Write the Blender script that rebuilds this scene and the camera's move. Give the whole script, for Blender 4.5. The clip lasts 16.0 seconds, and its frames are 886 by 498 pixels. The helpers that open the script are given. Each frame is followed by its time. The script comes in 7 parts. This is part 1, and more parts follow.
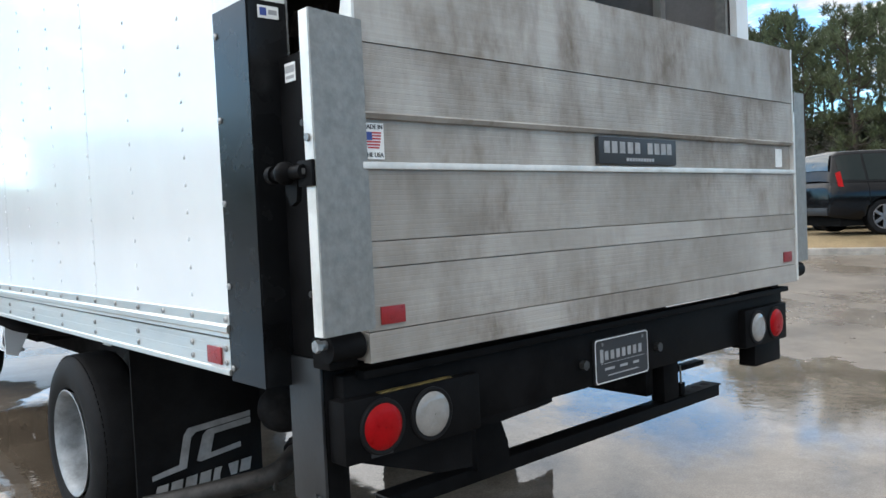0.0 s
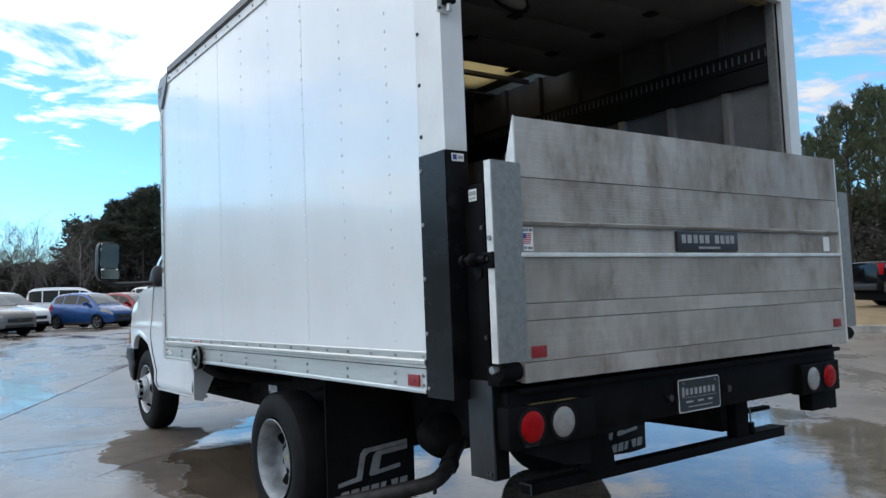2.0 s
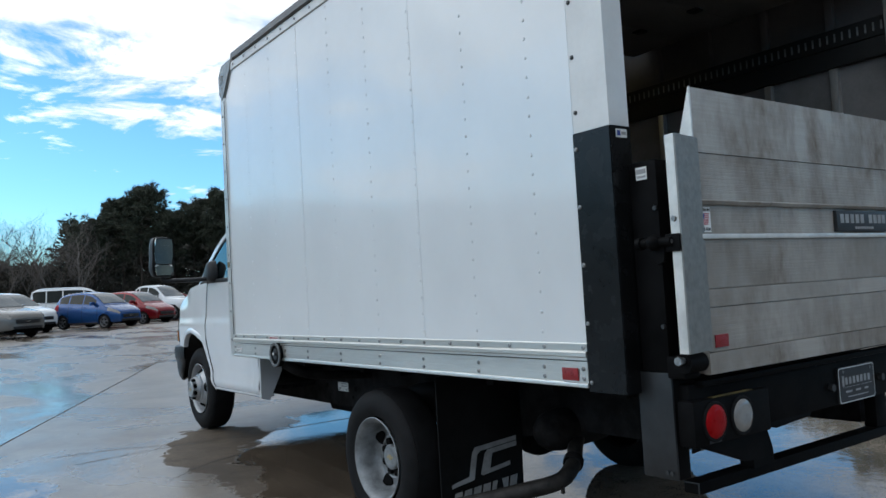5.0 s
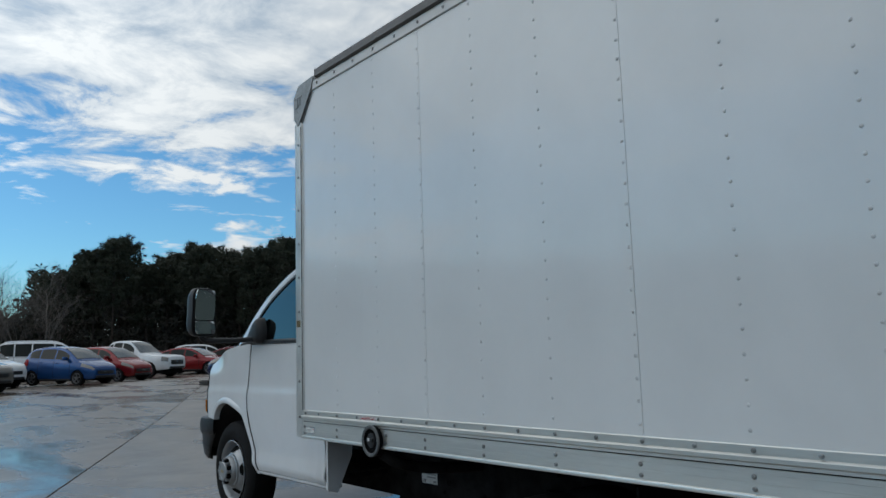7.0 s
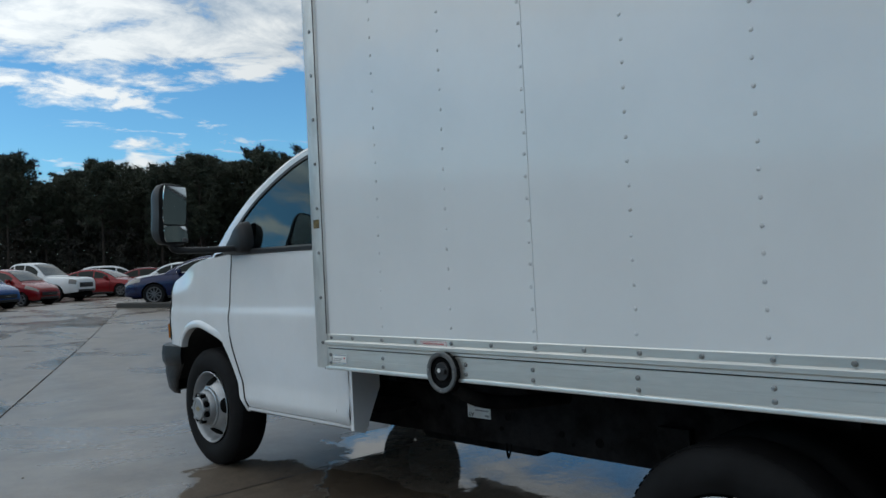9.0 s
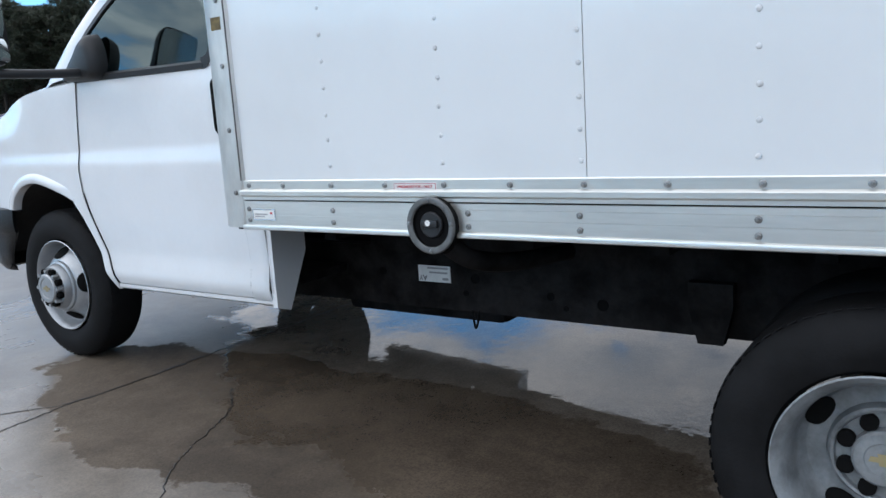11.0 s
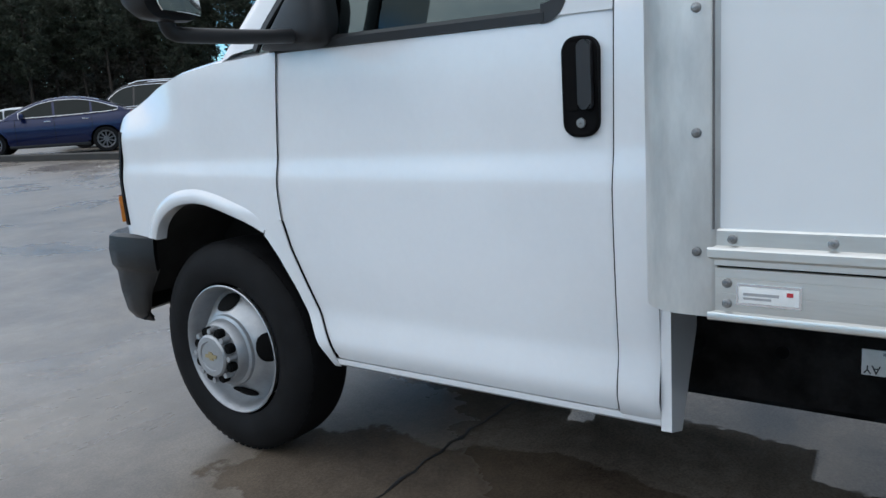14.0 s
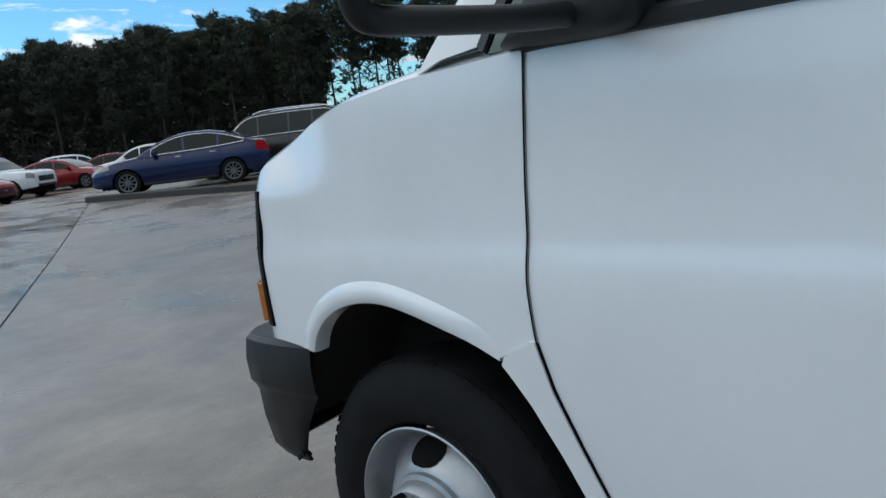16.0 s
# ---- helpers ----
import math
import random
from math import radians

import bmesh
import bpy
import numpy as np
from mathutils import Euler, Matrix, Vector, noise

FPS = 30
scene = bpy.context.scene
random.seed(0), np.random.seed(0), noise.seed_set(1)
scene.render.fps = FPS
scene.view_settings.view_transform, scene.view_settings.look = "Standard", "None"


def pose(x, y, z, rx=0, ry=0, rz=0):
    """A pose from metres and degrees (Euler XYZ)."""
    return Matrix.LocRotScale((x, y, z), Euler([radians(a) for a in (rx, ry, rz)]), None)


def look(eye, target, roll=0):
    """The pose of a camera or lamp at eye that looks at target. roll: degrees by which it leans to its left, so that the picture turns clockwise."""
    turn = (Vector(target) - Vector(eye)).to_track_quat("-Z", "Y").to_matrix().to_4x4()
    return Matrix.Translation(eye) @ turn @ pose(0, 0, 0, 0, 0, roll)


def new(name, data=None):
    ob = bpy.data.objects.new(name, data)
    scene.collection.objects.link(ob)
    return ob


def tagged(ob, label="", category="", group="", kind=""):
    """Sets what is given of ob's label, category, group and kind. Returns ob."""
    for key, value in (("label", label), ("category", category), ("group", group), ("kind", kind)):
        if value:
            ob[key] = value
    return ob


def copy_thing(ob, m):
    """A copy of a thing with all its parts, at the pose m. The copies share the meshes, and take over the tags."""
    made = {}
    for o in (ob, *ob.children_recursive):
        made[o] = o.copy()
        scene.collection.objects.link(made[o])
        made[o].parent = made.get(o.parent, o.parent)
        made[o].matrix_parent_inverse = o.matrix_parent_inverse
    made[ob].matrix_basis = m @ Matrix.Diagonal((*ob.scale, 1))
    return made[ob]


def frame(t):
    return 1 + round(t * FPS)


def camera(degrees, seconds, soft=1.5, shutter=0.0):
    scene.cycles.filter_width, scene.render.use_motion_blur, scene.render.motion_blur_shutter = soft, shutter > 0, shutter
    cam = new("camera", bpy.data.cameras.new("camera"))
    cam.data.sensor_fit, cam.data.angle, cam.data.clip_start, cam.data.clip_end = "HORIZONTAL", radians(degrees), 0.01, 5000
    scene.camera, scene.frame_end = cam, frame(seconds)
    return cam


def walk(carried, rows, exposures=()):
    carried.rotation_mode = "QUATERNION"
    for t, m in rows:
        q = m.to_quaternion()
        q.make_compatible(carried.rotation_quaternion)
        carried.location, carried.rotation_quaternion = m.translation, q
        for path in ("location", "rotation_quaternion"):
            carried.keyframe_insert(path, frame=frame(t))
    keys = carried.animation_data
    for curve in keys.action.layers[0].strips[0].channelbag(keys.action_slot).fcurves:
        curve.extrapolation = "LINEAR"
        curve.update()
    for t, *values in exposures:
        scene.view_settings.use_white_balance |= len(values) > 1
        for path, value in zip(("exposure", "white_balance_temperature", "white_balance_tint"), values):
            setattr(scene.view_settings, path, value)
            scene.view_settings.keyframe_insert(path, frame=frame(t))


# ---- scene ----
cam = camera(59.4, 16.0)
PATH = [
    (0, (-0.909, -1.606, 1.121), (0.419, -0.112, 1.045), -2.6),
    (0.5, (-1.17, -1.761, 1.15), (0.132, -0.245, 1.067), -2.4),
    (1, (-1.457, -1.898, 1.141), (-0.181, -0.358, 1.128), -2.5),
    (1.5, (-1.586, -2.068, 1.133), (-0.378, -0.475, 1.174), -2.5),
    (2, (-1.694, -2.254, 1.108), (-0.533, -0.63, 1.235), -2.3),
    (2.5, (-1.798, -2.315, 1.117), (-0.645, -0.703, 1.387), -2.4),
    (3, (-1.907, -2.345, 1.109), (-0.706, -0.776, 1.419), -3.6),
    (3.5, (-1.979, -2.35, 1.098), (-0.743, -0.804, 1.383), -3.8),
    (4, (-2.017, -2.245, 1.093), (-0.801, -0.667, 1.264), -3.9),
    (4.5, (-2.017, -1.996, 1.116), (-0.826, -0.392, 1.226), -3.8),
    (4.7, (-2.029, -1.898, 1.113), (-0.852, -0.285, 1.216), -3.6),
    (7, (-2.181, -0.433, 1.201), (-0.958, 1.127, 1.469), -1.8),
    (7.5, (-2.165, -0.139, 1.215), (-0.9, 1.381, 1.513), -2.7),
    (8, (-2.093, 0.178, 1.238), (-0.804, 1.672, 1.563), -3.6),
    (8.5, (-2.072, 0.491, 1.183), (-0.76, 1.984, 1.412), -3.0),
    (9, (-2.082, 0.804, 1.176), (-0.685, 2.235, 1.225), -2.8),
    (9.4, (-2.003, 0.994, 1.1), (-0.554, 2.372, 1.06), -2.7),
    (9.5, (-1.995, 1.053, 1.099), (-0.514, 2.395, 1.021), -2.9),
    (9.7, (-1.963, 1.143, 1.094), (-0.438, 2.428, 0.944), -2.8),
    (11.8, (-1.638, 2.114, 1.077), (-0.012, 3.218, 0.705), -3.7),
    (12, (-1.619, 2.211, 1.08), (0.0, 3.32, 0.697), -3.8),
    (12.5, (-1.562, 2.504, 1.098), (0.075, 3.603, 0.762), -3.1),
    (13, (-1.495, 2.759, 1.093), (0.144, 3.853, 0.752), -3.3),
    (13.5, (-1.393, 3.02, 1.118), (0.237, 4.122, 0.762), -3.5),
    (14, (-1.334, 3.315, 1.145), (0.256, 4.471, 0.776), -3.7),
    (14.5, (-1.266, 3.581, 1.172), (0.292, 4.783, 0.819), -4.7),
    (15, (-1.083, 3.822, 1.193), (0.459, 5.065, 0.912), -5.8),
    (15.5, (-0.926, 4.028, 1.218), (0.543, 5.354, 0.931), -7.3),
    (16, (-0.767, 4.244, 1.212), (0.642, 5.629, 0.904), -7.3),
]
# The truck stands nose-down on the level lot: its own frame is tipped by this much.
TIP = pose(0, 0, 0.075, -0.8, 0, 0)
walk(cam, [(t, TIP @ look(eye, target, roll)) for t, eye, target, roll in PATH],
     exposures=[(0.0, 0.25, 6600, 10), (1.0, -0.1, 6250, 10), (1.5, -0.3, 6200, 10), (3.5, -0.8, 6200, 8), (4.5, -0.75, 6150, 8), (7.0, -1.5, 6200, 6), (8.5, -1.55, 6150, 4), (9.5, -1.0, 6200, 8),
                (12.0, -0.2, 6100, 12), (13.0, -0.35, 6150, 12), (14.5, -0.8, 6100, 8), (16.0, -1.0, 6100, 6)])

# ---- sky, sun ----
SUN_EL, SUN_AZ = 30.0, -52.0     # degrees; azimuth from +y towards +x
world = bpy.data.worlds.new("sky")
scene.world = world
world.use_nodes = True


def node(tree, kind, **inputs):
    n = tree.nodes.new(kind)
    for key, value in inputs.items():
        n.inputs[key.replace("_", " ")].default_value = value
    return n


def build_sky():
    t = world.node_tree
    t.nodes.clear()
    link = t.links.new
    out = t.nodes.new("ShaderNodeOutputWorld")
    sky = t.nodes.new("ShaderNodeTexSky")
    sky.sky_type, sky.sun_disc = "NISHITA", False
    sky.sun_elevation, sky.sun_rotation = radians(SUN_EL), radians(SUN_AZ)
    sky.air_density, sky.dust_density, sky.ozone_density = 1.0, 0.3, 3.0
    clear = node(t, "ShaderNodeBackground", Strength=0.34)
    tint = t.nodes.new("ShaderNodeMix")
    tint.data_type, tint.blend_type = "RGBA", "MULTIPLY"
    tint.inputs[0].default_value = 1.0
    tint.inputs[7].default_value = (0.60, 0.92, 1.06, 1)
    link(sky.outputs[0], tint.inputs[6])
    link(tint.outputs[2], clear.inputs[0])
    coord = t.nodes.new("ShaderNodeTexCoord")
    split = t.nodes.new("ShaderNodeSeparateXYZ")
    link(coord.outputs["Generated"], split.inputs[0])

    def math_node(op, a, b):
        n = t.nodes.new("ShaderNodeMath")
        n.operation = op
        for i, v in enumerate((a, b)):
            if isinstance(v, (int, float)):
                n.inputs[i].default_value = v
            else:
                link(v, n.inputs[i])
        return n.outputs[0]

    up = math_node("ADD", math_node("MAXIMUM", split.outputs[2], 0.0), 0.11)
    plane = t.nodes.new("ShaderNodeCombineXYZ")
    link(math_node("DIVIDE", split.outputs[0], up), plane.inputs[0])
    link(math_node("DIVIDE", split.outputs[1], up), plane.inputs[1])
    plane.inputs[2].default_value = 3.7
    big = node(t, "ShaderNodeTexNoise", Scale=0.62, Detail=3.0, Roughness=0.5)
    fine = node(t, "ShaderNodeTexNoise", Scale=3.4, Detail=9.0, Roughness=0.62, Distortion=0.35)
    link(plane.outputs[0], big.inputs["Vector"])
    link(plane.outputs[0], fine.inputs["Vector"])
    mass = math_node("ADD", math_node("MULTIPLY", big.outputs[0], 0.62), math_node("MULTIPLY", fine.outputs[0], 0.5))
    high = t.nodes.new("ShaderNodeMapRange")
    high.inputs[1].default_value, high.inputs[2].default_value, high.inputs[3].default_value, high.inputs[4].default_value = 0.17, 0.38, -0.075, 0.19
    link(split.outputs[2], high.inputs[0])
    mass = math_node("ADD", mass, high.outputs[0])
    # the cloud thickens towards the east
    east = t.nodes.new("ShaderNodeMapRange")
    east.interpolation_type = "SMOOTHSTEP"
    east.inputs[1].default_value, east.inputs[2].default_value, east.inputs[4].default_value = 0.55, 1.0, 0.045
    link(math_node("ADD", math_node("MULTIPLY", split.outputs[0], 0.9), math_node("MULTIPLY", split.outputs[1], 0.42)), east.inputs[0])
    mass = math_node("ADD", mass, east.outputs[0])
    ramp = t.nodes.new("ShaderNodeValToRGB")
    ramp.color_ramp.elements[0].position, ramp.color_ramp.elements[1].position = 0.545, 0.61
    link(mass, ramp.inputs[0])
    tone = t.nodes.new("ShaderNodeValToRGB")
    tone.color_ramp.elements[0].position, tone.color_ramp.elements[1].position = 0.38, 0.60
    tone.color_ramp.elements[0].color, tone.color_ramp.elements[1].color = (0.50, 0.58, 0.68, 1), (1.0, 1.0, 1.0, 1)
    link(fine.outputs[0], tone.inputs[0])
    cloud = node(t, "ShaderNodeBackground", Strength=0.95)
    link(tone.outputs[0], cloud.inputs[0])
    mix = t.nodes.new("ShaderNodeMixShader")
    link(ramp.outputs[0], mix.inputs[0])
    link(clear.outputs[0], mix.inputs[1])
    link(cloud.outputs[0], mix.inputs[2])
    # thin cloud glows more towards the hidden sun
    near_sun = t.nodes.new("ShaderNodeVectorMath")
    near_sun.operation = "DOT_PRODUCT"
    near_sun.inputs[1].default_value = (math.sin(radians(SUN_AZ)) * math.cos(radians(SUN_EL)), math.cos(radians(SUN_AZ)) * math.cos(radians(SUN_EL)), math.sin(radians(SUN_EL)))
    link(coord.outputs["Generated"], near_sun.inputs[0])
    glow = t.nodes.new("ShaderNodeMapRange")
    glow.interpolation_type = "SMOOTHSTEP"
    glow.inputs[1].default_value, glow.inputs[2].default_value, glow.inputs[3].default_value, glow.inputs[4].default_value = -0.4, 1.0, 1.15, 3.3
    link(near_sun.outputs["Value"], glow.inputs[0])
    link(glow.outputs[0], cloud.inputs["Strength"])
    link(mix.outputs[0], out.inputs[0])


build_sky()
lamp = bpy.data.lights.new("sun", "SUN")
lamp.energy, lamp.angle, lamp.color = 0.5, radians(36), (1.0, 0.95, 0.88)
sun = new("sun", lamp)
_sx, _sy = math.sin(radians(SUN_AZ)), math.cos(radians(SUN_AZ))
_ce = math.cos(radians(SUN_EL))
sun.matrix_world = look((60 * _sx * _ce, 60 * _sy * _ce, 60 * math.sin(radians(SUN_EL))), (0, 0, 0))


# ---- materials ----
def mat(name, color, rough=0.5, metal=0.0, vary=0.12, scale=6.0, bump=0.0, bump_scale=60.0, stretch=(1, 1, 1), color2=None, coat=0.0,
        rough_vary=0.1, island=0.0, random=0.0, coat_rough=0.06, transmission=0.0, ior=1.45, spec=0.5):
    """A surface with broad stains and fine grain; color2 is what the stains turn to."""
    m = bpy.data.materials.new(name)
    m.use_nodes = True
    t = m.node_tree
    link = t.links.new
    b = t.nodes["Principled BSDF"]
    b.inputs["Metallic"].default_value = metal
    b.inputs["Coat Weight"].default_value = coat
    b.inputs["Coat Roughness"].default_value = coat_rough
    b.inputs["IOR"].default_value = ior
    b.inputs["Transmission Weight"].default_value = transmission
    b.inputs["Specular IOR Level"].default_value = spec
    coord = t.nodes.new("ShaderNodeTexCoord")
    mapping = t.nodes.new("ShaderNodeMapping")
    mapping.inputs["Scale"].default_value = stretch
    link(coord.outputs["Object"], mapping.inputs[0])
    broad = node(t, "ShaderNodeTexNoise", Scale=scale, Detail=5.0, Roughness=0.6)
    grain = node(t, "ShaderNodeTexNoise", Scale=bump_scale, Detail=4.0, Roughness=0.6)
    link(mapping.outputs[0], broad.inputs["Vector"])
    link(mapping.outputs[0], grain.inputs["Vector"])
    dark = color2 or tuple(max(0.0, c * (1 - 2.2 * vary)) for c in color)
    ramp = t.nodes.new("ShaderNodeValToRGB")
    ramp.color_ramp.elements[0].position, ramp.color_ramp.elements[1].position = 0.33, 0.62
    ramp.color_ramp.elements[0].color, ramp.color_ramp.elements[1].color = (*dark, 1), (*color, 1)
    link(broad.outputs[0], ramp.inputs[0])
    last = ramp.outputs[0]
    mixg = t.nodes.new("ShaderNodeMix")
    mixg.data_type, mixg.blend_type = "RGBA", "MULTIPLY"
    mixg.inputs[0].default_value = min(1.0, vary * 1.5)
    link(last, mixg.inputs[6])
    link(grain.outputs[0], mixg.inputs[7])
    last = mixg.outputs[2]
    if island or random:
        info = t.nodes.new("ShaderNodeNewGeometry" if island else "ShaderNodeObjectInfo")
        hsv = t.nodes.new("ShaderNodeHueSaturation")
        mr = t.nodes.new("ShaderNodeMapRange")
        amount = island or random
        mr.inputs[3].default_value, mr.inputs[4].default_value = 1 - amount, 1 + amount
        link(info.outputs["Random Per Island" if island else "Random"], mr.inputs[0])
        link(mr.outputs[0], hsv.inputs["Value"])
        link(last, hsv.inputs["Color"])
        last = hsv.outputs[0]
    link(last, b.inputs["Base Color"])
    mr = t.nodes.new("ShaderNodeMapRange")
    mr.inputs[3].default_value, mr.inputs[4].default_value = max(0.02, rough - rough_vary), min(1, rough + rough_vary)
    link(broad.outputs[0], mr.inputs[0])
    link(mr.outputs[0], b.inputs["Roughness"])
    if bump:
        bn = t.nodes.new("ShaderNodeBump")
        bn.inputs["Strength"].default_value, bn.inputs["Distance"].default_value = min(1.0, bump), 0.004
        link(grain.outputs[0], bn.inputs["Height"])
        link(bn.outputs[0], b.inputs["Normal"])
    return m


M = {}
M["panel"] = mat("white_side_panel", (0.68, 0.695, 0.70), 0.25, vary=0.03, scale=1.2, bump=0.06, bump_scale=5, rough_vary=0.05, coat=0.55, coat_rough=0.05)
M["white"] = mat("white_paint", (0.70, 0.71, 0.72), 0.22, vary=0.03, scale=2, coat=0.5, rough_vary=0.04)
M["post_white"] = mat("white_enamel", (0.68, 0.68, 0.665), 0.35, vary=0.05, scale=4)
M["aluminium"] = mat("mill_aluminium", (0.75, 0.735, 0.69), 0.33, 0.85, vary=0.12, scale=5, bump=0.1, bump_scale=120, stretch=(1, 0.1, 1))
M["alu_post"] = mat("weathered_aluminium_post", (0.66, 0.65, 0.62), 0.42, 0.6, vary=0.14, scale=7, bump=0.08, bump_scale=60, stretch=(1, 1, 0.4))
M["galv"] = mat("galvanised_steel", (0.25, 0.25, 0.238), 0.52, 0.3, vary=0.12, scale=34, bump=0.25, bump_scale=70)
M["galv_edge"] = mat("pale_steel_edge", (0.72, 0.70, 0.66), 0.4, 0.3, vary=0.1, scale=14)
M["black"] = mat("black_paint", (0.009, 0.0088, 0.0092), 0.5, spec=0.04, vary=0.25, scale=8, bump=0.1, bump_scale=60)
M["black_post"] = mat("satin_black_enamel", (0.011, 0.0115, 0.0125), 0.26, spec=0.20, vary=0.25, scale=6, bump=0.05, bump_scale=40)
M["grime"] = mat("grimy_black_frame", (0.026, 0.024, 0.024), 0.85, spec=0.12, vary=0.35, scale=9, bump=0.3, bump_scale=50)
M["plastic"] = mat("black_textured_plastic", (0.013, 0.0135, 0.015), 0.45, vary=0.12, scale=12, bump=0.10, bump_scale=700)
M["bumper"] = mat("grey_black_bumper_plastic", (0.011, 0.0113, 0.012), 0.36, spec=0.35, vary=0.15, scale=9, bump=0.3, bump_scale=350)
M["rubber"] = mat("tyre_rubber", (0.0115, 0.0113, 0.012), 0.72, spec=0.18, vary=0.25, scale=10, bump=0.25, bump_scale=120)
M["rim"] = mat("silver_wheel_paint", (0.38, 0.39, 0.40), 0.36, 0.5, vary=0.1, scale=12, bump=0.08, bump_scale=90)
# wheel silver darkened to hold the shade of the deep rear dish
M["rim_rear"] = mat("shaded_wheel_paint", (0.30, 0.315, 0.325), 0.5, 0.35, vary=0.2, scale=14, bump=0.1, bump_scale=90)
M["car_rim"] = mat("grey_alloy", (0.20, 0.20, 0.21), 0.35, 0.6, vary=0.1)
M["chrome"] = mat("chrome", (0.72, 0.72, 0.73), 0.12, 1.0, vary=0.04)
M["bolt"] = mat("zinc_bolt", (0.34, 0.34, 0.335), 0.35, 0.7, vary=0.2, scale=60, random=0.25)
M["rivet"] = mat("painted_rivet", (0.62, 0.63, 0.64), 0.3, vary=0.08, scale=60, random=0.15)
M["dark_bolt"] = mat("dark_bolt", (0.06, 0.06, 0.06), 0.4, 0.5, vary=0.2, scale=60)
M["gap"] = mat("dark_seam", (0.006, 0.006, 0.006), 0.9, spec=0.1, vary=0.1)
M["red_lens"] = mat("red_lens", (0.33, 0.003, 0.005), 0.3, spec=0.08, vary=0.10, scale=40, bump=0.3, bump_scale=180, coat=0.08)
M["red_reflector"] = mat("red_reflector", (0.26, 0.010, 0.012), 0.3, vary=0.1, scale=50, bump=0.3, bump_scale=300)
M["clear_lens"] = mat("clear_lens", (0.25, 0.235, 0.215), 0.14, vary=0.1, scale=30, bump=0.3, bump_scale=160, coat=0.6)
M["amber"] = mat("amber_lens", (0.65, 0.22, 0.02), 0.15, vary=0.1, scale=40, bump=0.2, bump_scale=200, coat=0.6)
M["white_label"] = mat("white_label", (0.75, 0.75, 0.73), 0.45, vary=0.05, scale=30)
M["ink"] = mat("black_ink", (0.02, 0.02, 0.022), 0.5, vary=0.05)
M["blue_ink"] = mat("blue_ink", (0.03, 0.06, 0.25), 0.5, vary=0.05)
M["red_ink"] = mat("red_ink", (0.45, 0.03, 0.04), 0.5, vary=0.05)
M["grey_ink"] = mat("grey_print", (0.35, 0.35, 0.35), 0.5, vary=0.08, scale=20)
M["yellow"] = mat("faded_yellow_strip", (0.24, 0.17, 0.05), 0.6, vary=0.3, scale=30)
M["rust"] = mat("rusty_exhaust", (0.045, 0.040, 0.036), 0.6, 0.3, vary=0.35, scale=18, bump=0.3, bump_scale=80)
M["door_dark"] = mat("grey_rollup_door", (0.20, 0.20, 0.20), 0.6, vary=0.12, scale=4, bump=0.1)
M["lining"] = mat("grey_painted_lining", (0.15, 0.14, 0.14), 0.6, vary=0.15, scale=3, bump=0.1)
M["lining_low"] = mat("grey_kick_board", (0.27, 0.26, 0.26), 0.55, vary=0.15, scale=3, bump=0.1)
M["lining_dark"] = mat("dark_slat_board", (0.012, 0.012, 0.012), 0.6, vary=0.2, scale=3)
M["plywood"] = mat("yellowed_plywood", (0.11, 0.088, 0.055), 0.6, vary=0.2, scale=4, bump=0.15, stretch=(1, 1, 0.2))
M["wood_floor"] = mat("worn_wood_floor", (0.20, 0.14, 0.09), 0.6, vary=0.25, scale=3, stretch=(4, 0.4, 1))
M["seal"] = mat("yellowed_rubber_seal", (0.35, 0.30, 0.17), 0.6, vary=0.2, scale=10)
M["roof_edge"] = mat("grey_roof_moulding", (0.16, 0.15, 0.145), 0.45, 0.2, vary=0.2, scale=4)
M["filler_ring"] = mat("dull_grey_filler_ring", (0.15, 0.155, 0.155), 0.42, 0.3, vary=0.15, scale=25, bump=0.15, bump_scale=90)
M["liner"] = mat("scuffed_arch_liner", (0.030, 0.029, 0.029), 0.7, vary=0.35, scale=7, bump=0.3, bump_scale=40)
M["cap_grey"] = mat("grey_cast_metal", (0.30, 0.31, 0.31), 0.45, 0.4, vary=0.15, scale=20, bump=0.15, bump_scale=80)
M["column_grey"] = mat("scuffed_dark_grey_steel", (0.024, 0.025, 0.027), 0.45, 0.1, vary=0.25, scale=10, bump=0.1)
M["flap_print"] = mat("pale_grey_flap_print", (0.36, 0.36, 0.36), 0.6, vary=0.15, scale=20)
M["badge"] = mat("dull_gold_badge", (0.42, 0.34, 0.18), 0.4, 0.4, vary=0.1)
M["seat"] = mat("dark_seat_cloth", (0.04, 0.04, 0.042), 0.9, vary=0.2, scale=30, bump=0.3)


def glass(name, tint=(0.75, 0.82, 0.80), rough=0.02):
    m = bpy.data.materials.new(name)
    m.use_nodes = True
    t = m.node_tree
    t.nodes.remove(t.nodes["Principled BSDF"])
    thin = node(t, "ShaderNodeBsdfTransparent", Color=(*tint, 1))
    shine = node(t, "ShaderNodeBsdfGlossy", Color=(0.74, 0.92, 0.92, 1), Roughness=rough)
    fres = node(t, "ShaderNodeFresnel", IOR=1.62)
    mix = t.nodes.new("ShaderNodeMixShader")
    t.links.new(fres.outputs[0], mix.inputs[0])
    t.links.new(thin.outputs[0], mix.inputs[1])
    t.links.new(shine.outputs[0], mix.inputs[2])
    t.links.new(mix.outputs[0], t.nodes["Material Output"].inputs[0])
    return m


